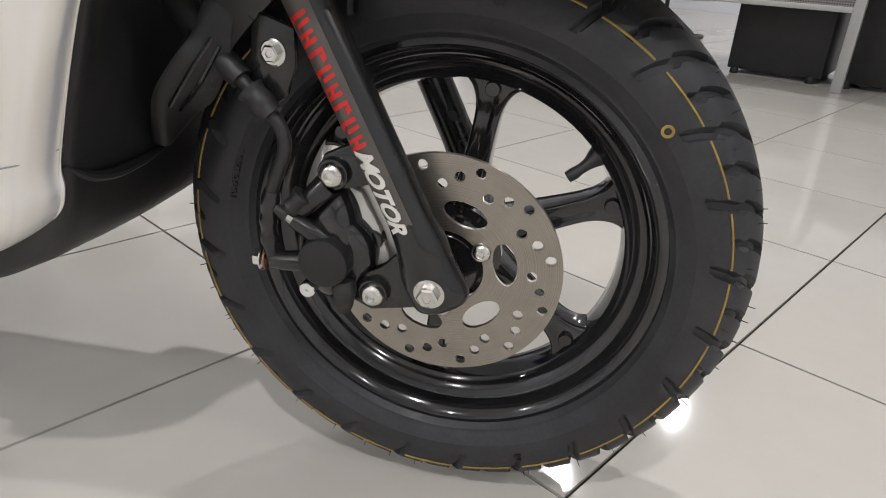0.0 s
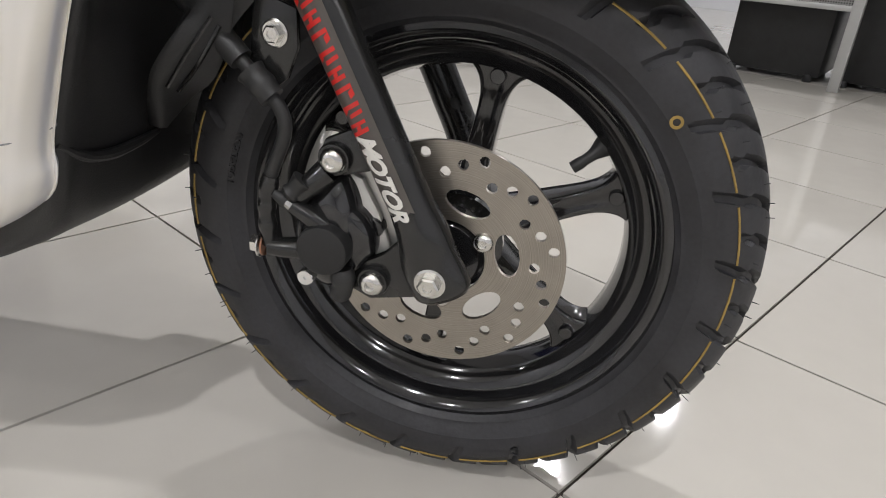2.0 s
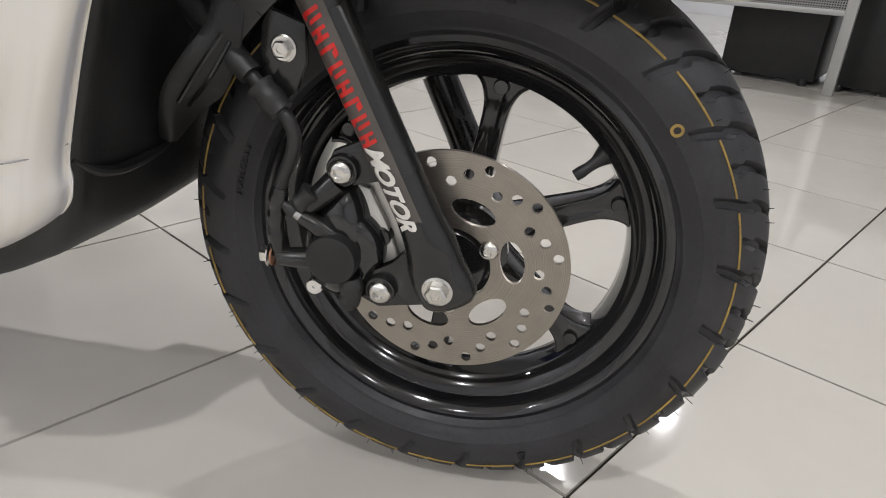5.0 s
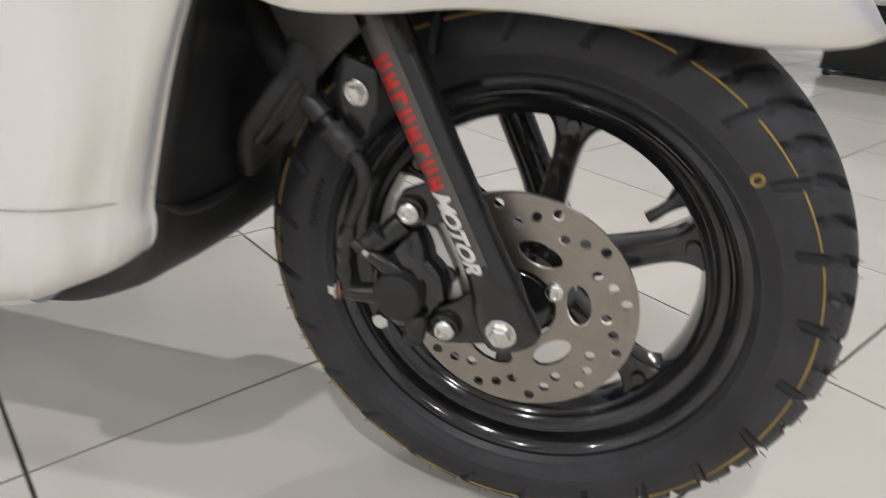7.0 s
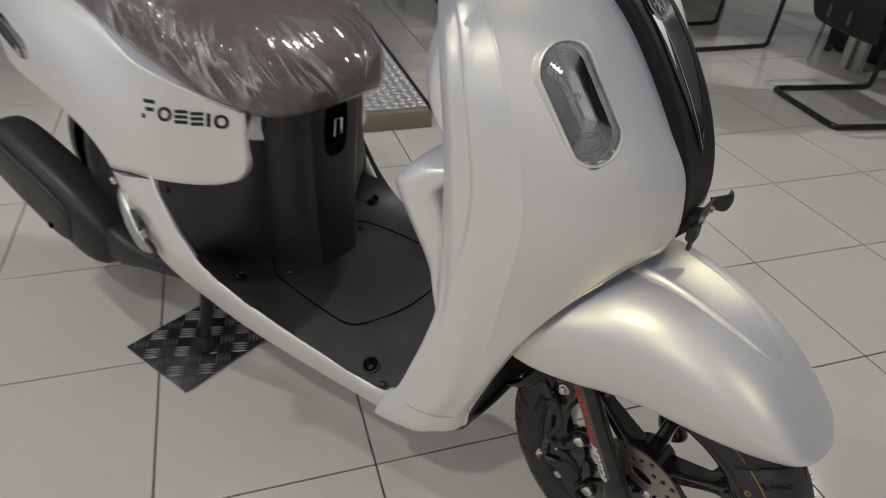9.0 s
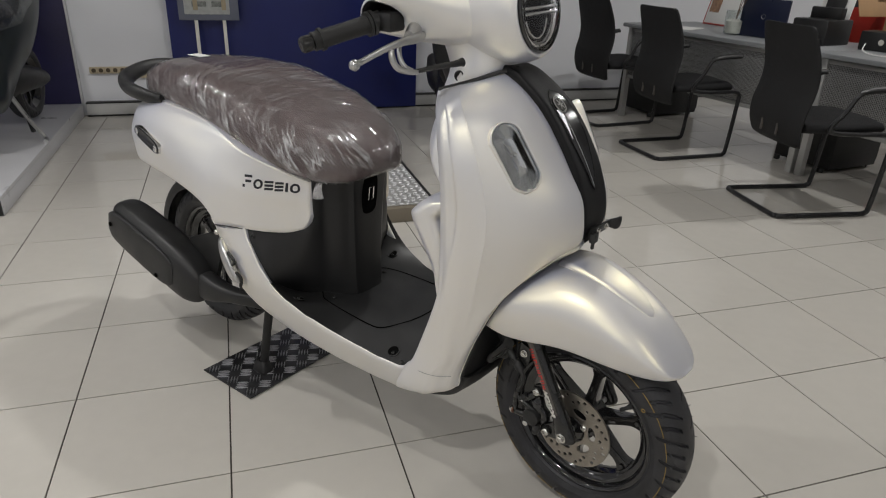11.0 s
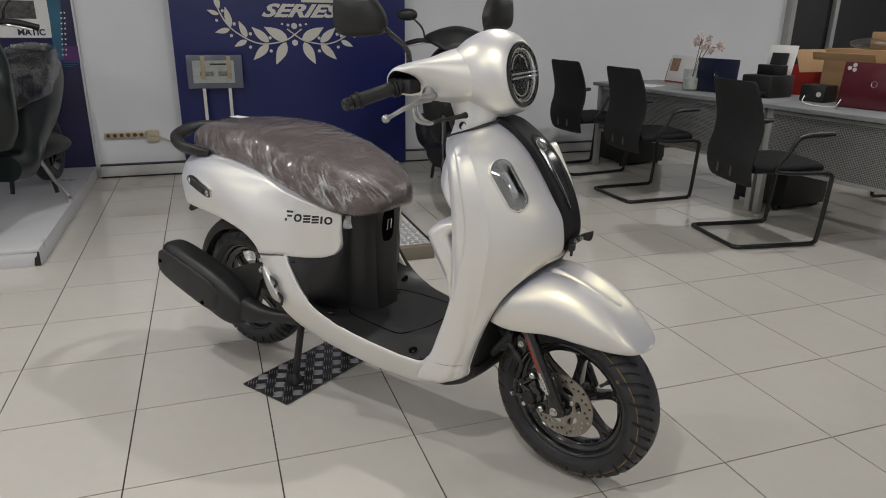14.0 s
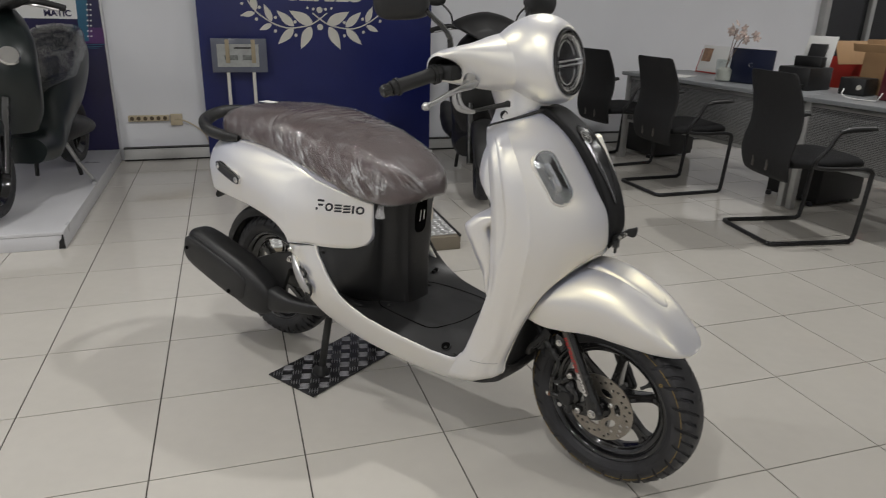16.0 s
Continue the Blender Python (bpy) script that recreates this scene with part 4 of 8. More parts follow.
def shield_half(s):
    rings = []
    for a, b, d, e, k in SH:
        z = d[2]
        # a step down to the bed of the black strip
        sunk = 1.0 if a[1] == 0 else 0.0
        a = (a[0] - 0.024 * sunk, a[1], a[2])
        b1 = (b[0] - 0.015 * sunk, b[1] + 0.004 * sunk, b[2])
        # the crease is crisp above the knee and melts into one soft bend below it
        f = min(1.0, max(0.0, (z - 0.36) / 0.22))
        flute = min(1.0, max(0.0, (z - 0.60) / 0.10)) * min(1.0, max(0.0, (0.905 - z) / 0.05))
        bulge = 0.010 * f + 0.003
        c1 = mixed(b, d, 0.30)
        c1 = (c1[0] + bulge * 0.75, c1[1] - bulge * 0.65, c1[2])
        c2 = mixed(b, d, 0.66)
        c2 = (c2[0] + bulge * 0.75, c2[1] - bulge * 0.65, c2[2])
        w = 0.10 + 0.14 * (1 - f)
        d0, d2 = mixed(d, c2, w), mixed(d, e, w)
        d1 = mixed(d, mixed(d0, d2, 0.5), 0.35 * (1 - f))
        m = mixed(d, e, 0.55)
        m = (m[0], m[1] - 0.002, m[2])
        e0 = mixed(e, d, 0.10)
        e1 = (e[0] - 0.004, e[1] + 0.008 * flute + 0.001, e[2])
        g = mixed(e, k, 0.55)
        g = (g[0], g[1] - 0.004 * flute - 0.002, g[2])
        low = min(1.0, max(0.0, (0.62 - a[2]) / 0.04))
        inner = (k[0] + 0.020, k[1] * (0.80 + 0.06 * low), k[2])
        back = (max(a[0] - 0.15, k[0] + 0.03) * (1 - low) + (a[0] - 0.024) * low, a[1] * 0.9 * (1 - low) + (a[1] + 0.024) * low, a[2])
        rings.append([(x, y * s, zz) for x, y, zz in (a, mixed(a, b1, 0.9), b, c1, c2, d0, d1, d2, m, e0, e1, g, k, inner, back)])
    return loft(rings, 110, 210)


def pill(hw, hh, n=40):
    o = []
    for i in range(n):
        a = 2 * math.pi * i / n
        o.append((hw * math.cos(a), hw * math.sin(a) + (hh - hw if math.sin(a) >= 0 else hw - hh)))
    return o


LAMP_IN = Vector((0.73, -0.58, 0.36)).normalized()
half = shield_half(1)
LAMP_AT = BVHTree.FromBMesh(half).ray_cast(Vector((0.538, -0.134, 0.804)) + LAMP_IN * 0.2, -LAMP_IN)[0]
half.free()


def lamp_frame(s):
    """The frame of an indicator: x across it, y along it, z out of the cowl."""
    nrm = Vector((LAMP_IN.x, LAMP_IN.y * s, LAMP_IN.z))
    ctr = Vector((LAMP_AT.x, LAMP_AT.y * s, LAMP_AT.z)) + nrm * 0.0005
    axis = Vector((-0.60, -0.06 * s, 0.80))
    upv = (axis - nrm * axis.dot(nrm)).normalized()
    rt = upv.cross(nrm)
    return Matrix(((rt.x, upv.x, nrm.x, ctr.x), (rt.y, upv.y, nrm.y, ctr.y), (rt.z, upv.z, nrm.z, ctr.z), (0, 0, 0, 1)))


for s in (1, -1):
    half = shield_half(s)
    # the lamp's opening in the cowl
    back = lamp_frame(s).inverted()
    gone = []
    for f in half.faces:
        p = back @ f.calc_center_median()
        if abs(p.z) < 0.03 and math.hypot(p.x, max(0.0, abs(p.y) - 0.0365)) < 0.0300:
            gone.append(f)
    bmesh.ops.delete(half, geom=gone, context="FACES")
    part("front_shield", half, PEARL, scooter, "pearl white front shield half", angle=60)

# rider-side panel: glove pockets above and below a dark slot
rings = []
for z, xb, hw, hc in ((0.905, 0.352, 0.090, 0.075), (0.895, 0.350, 0.112, 0.094), (0.875, 0.346, 0.135, 0.112), (0.835, 0.334, 0.150, 0.122), (0.800, 0.328, 0.156, 0.126), (0.770, 0.330, 0.160, 0.128), (0.745, 0.344, 0.164, 0.130), (0.725, 0.364, 0.168, 0.134), (0.708, 0.376, 0.170, 0.138), (0.700, 0.374, 0.170, 0.140), (0.690, 0.350, 0.176, 0.158), (0.672, 0.330, 0.180, 0.168), (0.654, 0.320, 0.182, 0.170), (0.610, 0.338, 0.182, 0.166), (0.565, 0.358, 0.181, 0.160), (0.52, 0.376, 0.180, 0.156), (0.46, 0.394, 0.180, 0.158), (0.40, 0.398, 0.178, 0.158), (0.32, 0.404, 0.170, 0.150)):
    dep = 0.030 + 0.050 * min(1.0, max(0.0, (z - 0.50) / 0.10))
    rings.append(mirrored([(xb, 0, z), (xb + 0.001, -hc * 0.6, z), (xb + 0.005, -hc * 0.92, z), (xb + 0.016, -hc * 1.04, z), (xb + min(0.045, dep * 0.7), -hw, z), (xb + dep, -hw * 0.86, z), (xb + dep, 0, z)]))
inner = part("inner_panel", loft(rings, 130, 70), PEARL, scooter, "white inner leg panel with pockets", angle=50)
part("pocket_slot", box((0.030, 0.236, 0.010), (0.378, 0, 0.7055), 0.003), BLACKPL, inner, "dark slot of the open glove pocket")

# black strip down the cowl
rings = [(0.428, 0.946, 0.036, 0.008), (0.470, 0.940, 0.043, 0.010), (0.512, 0.920, 0.048, 0.010), (0.550, 0.890, 0.050, 0.010), (0.582, 0.853, 0.051, 0.010), (0.611, 0.809, 0.052, 0.010), (0.634, 0.764, 0.052, 0.010), (0.651, 0.716, 0.051, 0.009), (0.656, 0.672, 0.049, 0.009), (0.646, 0.638, 0.043, 0.008), (0.628, 0.610, 0.032, 0.006)]
path = [Vector((x, 0, z)) for x, z, _, _ in rings]
out = []
for i, (x, z, hw, t) in enumerate(rings):
    tg = (path[min(i + 1, len(path) - 1)] - path[max(i - 1, 0)]).normalized()
    nrm = Vector((-tg.z, 0, tg.x))
    c = path[i]
    c = c - nrm * (0.009 * min(1.0, i / 2))
    out.append(mirrored([tuple(c + nrm * (t * 0.70)), tuple(c + nrm * (t * 0.76) + Vector((0, -hw * 0.5, 0))), tuple(c + nrm * (t * 0.78) + Vector((0, -hw * 0.84, 0))), tuple(c + nrm * (t * 0.50) + Vector((0, -hw * 0.97, 0))), tuple(c - nrm * 0.004 + Vector((0, -hw, 0))), tuple(c - nrm * 0.016 + Vector((0, -hw * 0.8, 0))), tuple(c - nrm * 0.016)]))
strip_bm = loft(out, 60, 64)
strip_bm.normal_update()
STRIP_SKIN = BVHTree.FromBMesh(strip_bm)
strip = part("front_strip", strip_bm, STRIPM, scooter, "matt black strip down the cowl with glossy inlay", angle=50)

# ---- lower black covers between shield and wheel
rings = []
for z, xe, hw, xc in ((0.596, 0.605, 0.083, 0.520), (0.532, 0.556, 0.145, 0.500), (0.470, 0.525, 0.162, 0.492), (0.425, 0.506, 0.166, 0.488), (0.372, 0.487, 0.165, 0.480), (0.325, 0.470, 0.163, 0.470), (0.293, 0.463, 0.160, 0.465), (0.264, 0.450, 0.155, 0.461), (0.247, 0.436, 0.151, 0.453), (0.234, 0.416, 0.148, 0.430), (0.212, 0.366, 0.142, 0.374), (0.196, 0.29, 0.13, 0.30)):
    rings.append(mirrored([(xc, 0, z), (xc * 0.9 + xe * 0.1, -hw * 0.45, z), (xc * 0.5 + xe * 0.5, -hw * 0.80, z), (xe, -hw, z), (xe - 0.03, -hw * 0.99, z + 0.004), (xe - 0.10, -hw * 0.9, z + 0.012), (xc - 0.10, 0, z + 0.012)]))
under = part("front_under_cover", loft(rings, 50, 60), BLACKPL, scooter, "black plastic cover behind the front wheel", angle=50)
for s in (1, -1):
    part("cover_ledge", tube([(0.466, -0.163 * s, 0.315), (0.469, -0.144 * s, 0.303), (0.469, -0.118 * s, 0.297), (0.468, -0.084 * s, 0.296), (0.467, -0.056 * s, 0.297)], [0.0020, 0.0036, 0.0040, 0.0036, 0.0020], 10, 30), BLACKPL, under)
    fin = [((0.474, -0.066, 0.302), (0.478, -0.062, 0.302)), ((0.498, -0.099, 0.342), (0.500, -0.062, 0.326)), ((0.520, -0.111, 0.368), (0.530, -0.088, 0.347)), ((0.535, -0.104, 0.390), (0.545, -0.094, 0.374)), ((0.540, -0.098, 0.410), (0.550, -0.094, 0.400))]
    part("arch_fin", loft([[(p[0], p[1] * s, p[2]), ((p[0] + q[0]) / 2 + 0.001, (p[1] + q[1]) / 2 * s, (p[2] + q[2]) / 2), (q[0], q[1] * s, q[2]), (q[0] - 0.008, q[1] * s, q[2] + 0.002), (p[0] - 0.008, p[1] * s, p[2] + 0.002)] for p, q in fin], 24, 20), BLACKPL, under, angle=40)
    for k in (0.12, 0.45):
        part("fin_rib", tube([(mixed(p, q, k)[0] + 0.002, mixed(p, q, k)[1] * s, mixed(p, q, k)[2]) for p, q in fin[1:4]], 0.0016, 6, 14), BLACKPT, under)
rings = []
for x, z, hw in ((0.42, 0.236, 0.130), (0.30, 0.200, 0.150), (0.10, 0.196, 0.155), (-0.10, 0.22, 0.16), (-0.20, 0.26, 0.15)):
    rings.append(mirrored([(x, 0, z - 0.006), (x, -hw * 0.8, z), (x, -hw, z + 0.02), (x, -hw * 0.9, z + 0.06), (x, 0, z + 0.06)]))
part("under_tray", loft(rings, 24, 30), BLACKPL, scooter)

# ---- side skirts: from the gap under the rear body down and along the footboard
up = [(-0.150, -0.235, 0.511), (-0.140, -0.237, 0.488), (-0.124, -0.238, 0.464), (-0.107, -0.239, 0.437), (-0.090, -0.238, 0.413), (-0.050, -0.232, 0.370), (0.008, -0.222, 0.338), (0.068, -0.212, 0.318), (0.138, -0.206, 0.305), (0.200, -0.200, 0.296), (0.272, -0.198, 0.292), (0.325, -0.198, 0.296), (0.350, -0.200, 0.320)]
lo = [(-0.254, -0.244, 0.494), (-0.238, -0.244, 0.458), (-0.215, -0.242, 0.418), (-0.200, -0.238, 0.375), (-0.186, -0.230, 0.335), (-0.152, -0.217, 0.298), (-0.100, -0.203, 0.267), (-0.020, -0.191, 0.240), (0.075, -0.175, 0.217), (0.150, -0.163, 0.204), (0.240, -0.156, 0.200), (0.310, -0.155, 0.205), (0.350, -0.158, 0.216)]
for s in (1, -1):
    rings = []
    for p, q in zip(up, lo):
        tall = 1.0 if p[2] > 0.40 else 0.6
        if s < 0:
            # the left skirt sits a little further in under the column
            p, q = (p[0], p[1] + 0.011, p[2] - 0.006), (q[0], q[1] + 0.011, q[2])
        a, b, c = mixed(p, q, 0.10), mixed(p, q, 0.45), mixed(p, q, 0.82)
        rings.append([(p[0], (p[1] + 0.005) * s, p[2]), (a[0], (a[1] - 0.004) * s, a[2]), (b[0], (b[1] - 0.012 * tall) * s, b[2]), (c[0], (c[1] - 0.007) * s, c[2]), (q[0], q[1] * s, q[2]), (q[0] + 0.004, (q[1] + 0.022) * s, q[2] + 0.010), (p[0] - 0.004, (p[1] + 0.022) * s, p[2] - 0.034)])
    part("side_skirt", loft(rings, 90, 49), PEARL, scooter, "pearl white lower side skirt", angle=60)

# ---- footboard and the black column under the seat
EDGE_X = [p[0] for p in up]
EDGE_Y = [-p[1] - 0.001 for p in up]
EDGE_Z = [p[2] + 0.001 for p in up]


def foot_half(x):
    return float(np.interp(x, EDGE_X, EDGE_Y)) if x < 0.28 else 0.196 - (x - 0.28) * 0.14


def foot_z(x, y):
    """Height of the footboard: flat in the middle, meeting the skirts at its sides."""
    s = abs(y) / foot_half(x)
    edge = float(np.interp(x, EDGE_X, EDGE_Z)) if x < 0.30 else 0.292
    k = min(1.0, max(0.0, (s - 0.50) / 0.50))
    return 0.322 + (edge - 0.322) * (k ** 1.4 if edge < 0.322 else k ** 1.5)


rings = []
for x in (-0.150, -0.135, -0.110, -0.090, -0.064, -0.030, 0.005, 0.04, 0.07, 0.14, 0.20, 0.27, 0.33, 0.38, 0.41):
    lift = max(0.0, x - 0.33) ** 2 * 4
    hw = foot_half(x)
    rings.append(mirrored([(x, yy, foot_z(x, yy) + lift) for yy in (0, -hw * 0.3, -hw * 0.5, -hw * 0.66, -hw * 0.78, -hw * 0.88, -hw * 0.95)] + [(x, -hw * 0.99, foot_z(x, -hw * 0.99) + lift), (x, -hw + 0.004, foot_z(x, -hw) - 0.008 + lift), (x, -hw + 0.030, max(0.270, foot_z(x, -hw) - 0.040)), (x, -hw * 0.70, 0.282), (x, 0, 0.272)]))
footboard = part("footboard", loft(rings, 70, 96), BLACKPL, scooter, "black textured plastic footboard", angle=50)
rings = []
for z, xf, yc, xm, ym, x3, y3, x4, y4 in ((0.285, 0.052, 0.048, -0.030, 0.088, -0.090, 0.150, -0.145, 0.195), (0.322, 0.050, 0.048, -0.026, 0.089, -0.085, 0.150, -0.140, 0.195), (0.345, 0.048, 0.049, -0.018, 0.091, -0.068, 0.152, -0.118, 0.208), (0.38, 0.047, 0.050, -0.012, 0.094, -0.052, 0.160, -0.100, 0.222),
                                          (0.42, 0.047, 0.051, -0.008, 0.097, -0.042, 0.162, -0.108, 0.230), (0.46, 0.047, 0.052, -0.005, 0.099, -0.034, 0.158, -0.128, 0.233), (0.50, 0.048, 0.053, -0.003, 0.101, -0.027, 0.150, -0.150, 0.228), (0.53, 0.049, 0.054, -0.002, 0.102, -0.022, 0.142, -0.110, 0.190), (0.57, 0.051, 0.056, 0.000, 0.103, -0.018, 0.139, -0.095, 0.172),
                                          (0.61, 0.054, 0.058, 0.002, 0.104, -0.016, 0.137, -0.085, 0.160), (0.65, 0.061, 0.060, 0.004, 0.104, -0.014, 0.134, -0.080, 0.150), (0.685, 0.066, 0.060, 0.004, 0.102, -0.014, 0.130, -0.080, 0.145)):
    rings.append(mirrored([(xf, 0, z), (xf, -yc * 0.5, z), (xf - 0.002, -yc * 0.90, z), (xf - 0.006, -yc, z), (xf - 0.014, -yc - 0.008, z), (xm * 0.5 + xf * 0.5 - 0.002, -ym * 0.5 - yc * 0.5 - 0.003, z), (xm, -ym, z), (x3 * 0.5 + xm * 0.5 + 0.003, -y3 * 0.5 - ym * 0.5, z), (x3, -y3, z), (x4 * 0.5 + x3 * 0.5, -y4 * 0.5 - y3 * 0.5 - 0.003, z), (x4, -y4, z), (-0.230, -y4 * 0.99, z), (-0.262, -y4 * 0.9, z), (-0.268, 0, z)]))
column = part("seat_column", loft(rings, 70, 120), BLACKPL, scooter, "black plastic column below the seat", angle=50)

# ---- rear body: wide hips with a soft shoulder under the seat
rings = []
for x, zt, yt, z1, y1, z2, y2, zb, yb in ((-0.792, 0.700, 0.030, 0.685, 0.045, 0.650, 0.050, 0.600, 0.040), (-0.780, 0.716, 0.060, 0.690, 0.090, 0.645, 0.102, 0.580, 0.085), (-0.755, 0.727, 0.090, 0.698, 0.128, 0.648, 0.145, 0.574, 0.135), (-0.715, 0.735, 0.116, 0.704, 0.160, 0.650, 0.180, 0.574, 0.172),
                                          (-0.650, 0.742, 0.140, 0.708, 0.192, 0.650, 0.213, 0.582, 0.206), (-0.550, 0.746, 0.155, 0.710, 0.212, 0.648, 0.233, 0.583, 0.227), (-0.450, 0.744, 0.166, 0.704, 0.222, 0.640, 0.242, 0.578, 0.238), (-0.360, 0.738, 0.176, 0.694, 0.226, 0.625, 0.249, 0.566, 0.247), (-0.300, 0.731, 0.188, 0.684, 0.229, 0.608, 0.252, 0.548, 0.250),
                                          (-0.264, 0.725, 0.197, 0.677, 0.230, 0.595, 0.251, 0.520, 0.249), (-0.252, 0.723, 0.200, 0.674, 0.230, 0.590, 0.250, 0.500, 0.247), (-0.210, 0.714, 0.208, 0.668, 0.228, 0.585, 0.245, 0.507, 0.245), (-0.165, 0.701, 0.213, 0.658, 0.222, 0.580, 0.235, 0.510, 0.237), (-0.130, 0.690, 0.207, 0.648, 0.213, 0.575, 0.222, 0.509, 0.225),
                                          (-0.095, 0.674, 0.190, 0.640, 0.194, 0.570, 0.201, 0.507, 0.204), (-0.065, 0.658, 0.169, 0.632, 0.172, 0.568, 0.177, 0.506, 0.180), (-0.040, 0.646, 0.152, 0.624, 0.154, 0.566, 0.157, 0.510, 0.159), (-0.026, 0.641, 0.145, 0.620, 0.146, 0.566, 0.149, 0.518, 0.150), (-0.016, 0.638, 0.140, 0.616, 0.141, 0.568, 0.144, 0.532, 0.144), (-0.012, 0.634, 0.136, 0.612, 0.137, 0.572, 0.139, 0.548, 0.139)):
    rings.append(mirrored([(x, 0, zt + 0.004), (x, -yt * 0.92, zt + 0.004), (x, -yt, zt), (x, -yt * 0.55 - y1 * 0.45, zt * 0.72 + z1 * 0.28), (x, -y1, z1), (x, -y1 * 0.35 - y2 * 0.65 - 0.002, z1 * 0.45 + z2 * 0.55), (x, -y2, z2), (x, -y2 * 0.4 - yb * 0.6 - 0.001, z2 * 0.4 + zb * 0.6), (x, -yb, zb + 0.004), (x, -yb + 0.014, zb + 0.001), (x, -yb * 0.5, zb + 0.03), (x, 0, zb + 0.03)]))
body_bm = loft(rings, 130, 110)
body_bm.normal_update()
BODY_SKIN = BVHTree.FromBMesh(body_bm)
rear_body = part("rear_body", body_bm, PEARL, scooter, "pearl white rear side body", angle=60)

# ---- seat with its wrap
seat_sec = [(-0.752, 0.788, 0.745, 0.055), (-0.728, 0.820, 0.746, 0.102), (-0.660, 0.842, 0.748, 0.134), (-0.560, 0.853, 0.747, 0.152), (-0.460, 0.857, 0.742, 0.166), (-0.400, 0.856, 0.737, 0.174), (-0.340, 0.850, 0.729, 0.183), (-0.260, 0.832, 0.715, 0.194), (-0.180, 0.811, 0.698, 0.200), (-0.110, 0.790, 0.675, 0.193), (-0.050, 0.771, 0.654, 0.175), (0.010, 0.750, 0.642, 0.147), (0.055, 0.727, 0.642, 0.112), (0.082, 0.704, 0.648, 0.074), (0.095, 0.681, 0.660, 0.030)]


def seat_rings(grow=0.0):
    rings = []
    for x, zt, zb, hw in seat_sec:
        h = zt - zb
        g = grow
        # the pillion end stands a little prouder and narrower than the rider's part
        top = hw * (0.80 if x > -0.38 else 0.74)
        rings.append(mirrored([(x, 0, zt + g), (x, -top * 0.58, zt - h * 0.02 + g), (x, -top, zt - h * 0.13 + g), (x, -hw * 0.94 - g * 0.7, zt - h * 0.34 + g * 0.7), (x, -hw - g, zt - h * 0.62), (x, -hw * 0.985 - g, zb + h * 0.14), (x, -hw * 0.88 - g, zb - g), (x, -hw * 0.5, zb - g), (x, 0, zb - g)]))
    return rings


seat = part("seat", loft(seat_rings(), 70, 84), SEATM, scooter, "brown vinyl seat", angle=60)
film = loft(seat_rings(0.0035), 330, 360)
hub = Vector((0.000, -0.02, 0.748))
for v in film.verts:
    p = v.co.copy()
    front = max(0.0, min(1.0, (p.x + 0.30) / 0.20))
    rear = max(0.0, min(1.0, (-0.40 - p.x) / 0.1))
    side = max(0.0, min(1.0, (abs(p.y) - 0.075) / 0.06))
    # pleats run down and out from a pulled point near the nose
    a = math.atan2(p.y - hub.y, p.x - hub.x + 0.02)
    reach = min(1.0, (Vector((p.x, p.y, p.z)) - hub).length / 0.10)
    w = noise.noise(Vector((p.x * 14, p.y * 14, p.z * 16)))
    fold = (1 - abs(math.sin(a * 17 + w * 2.2))) ** 6 + 0.6 * (1 - abs(math.sin(a * 37 + w * 4.0 + 1.3))) ** 5
    # long diagonal pulls down the flank behind the rider's part
    u1 = (p.x * 0.80 + p.z * 0.95 + abs(p.y) * 0.35)
    pull = max(0.0, 1 - abs(noise.noise(Vector((u1 * 62, p.z * 5 - p.x * 4, 3.1 if p.y < 0 else 8.3)))) * 2.1) ** 7
    q = Vector((p.x * 30 + p.z * 26, p.y * 12, p.z * 30 - p.x * 9))
    crease = max(0.0, 1 - abs(noise.noise(q)) * 2.0) ** 8
    sag = noise.noise(Vector((p.x * 9, p.y * 9, p.z * 9 + 4)))
    d = 0.0048 * fold * front * reach * (0.20 + 0.80 * side) + 0.0042 * pull * side * (1 - 0.75 * front) + 0.0016 * crease * (0.25 + 0.75 * side) + 0.0012 * sag + 0.0010 * rear * crease
    n = Vector((0.35 * front, p.y, (p.z - 0.70) * 1.2)).normalized()
    v.co = p + n * d
# the film's pulls run down and ahead on the flanks, fanning out round the nose
pulls = film.loops.layers.uv.new("pulls")
for f in film.faces:
    for lp in f.loops:
        p = lp.vert.co
        along_rim = p.x if p.x < -0.12 else -0.12 + (math.pi / 2 - math.atan2(abs(p.y), p.x + 0.12)) * 0.17
        lp[pulls].uv = (along_rim * 0.85 + p.z * 0.5 + (3.0 if p.y > 0 else 0.0), p.z * 0.85 - along_rim * 0.5 + abs(p.y) * 0.4)
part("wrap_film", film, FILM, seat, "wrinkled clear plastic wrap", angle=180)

# ---- grab rail
rail = [(-0.585, -0.150, 0.752), (-0.640, -0.168, 0.758), (-0.720, -0.168, 0.768), (-0.795, -0.130, 0.782), (-0.838, -0.060, 0.795), (-0.846, 0, 0.800), (-0.838, 0.060, 0.795), (-0.795, 0.130, 0.782), (-0.720, 0.168, 0.768), (-0.640, 0.168, 0.758), (-0.585, 0.150, 0.752)]
part("grab_rail", tube(rail, [0.010, 0.017, 0.019, 0.017, 0.0155, 0.0155, 0.0155, 0.017, 0.019, 0.017, 0.010], 16, 80, flat=1.35), BLACKPL, scooter, "black grab rail round the tail")

# ---- headlamp head and handlebar cover
def ring_x(x, zc, hw, hh, drop=0.0, n=16, power=2.0):
    return [(x - drop * (z - zc) / max(hh, 1e-4), y, z) for y, z in arcs(0, zc, hw, hh, n, power)]


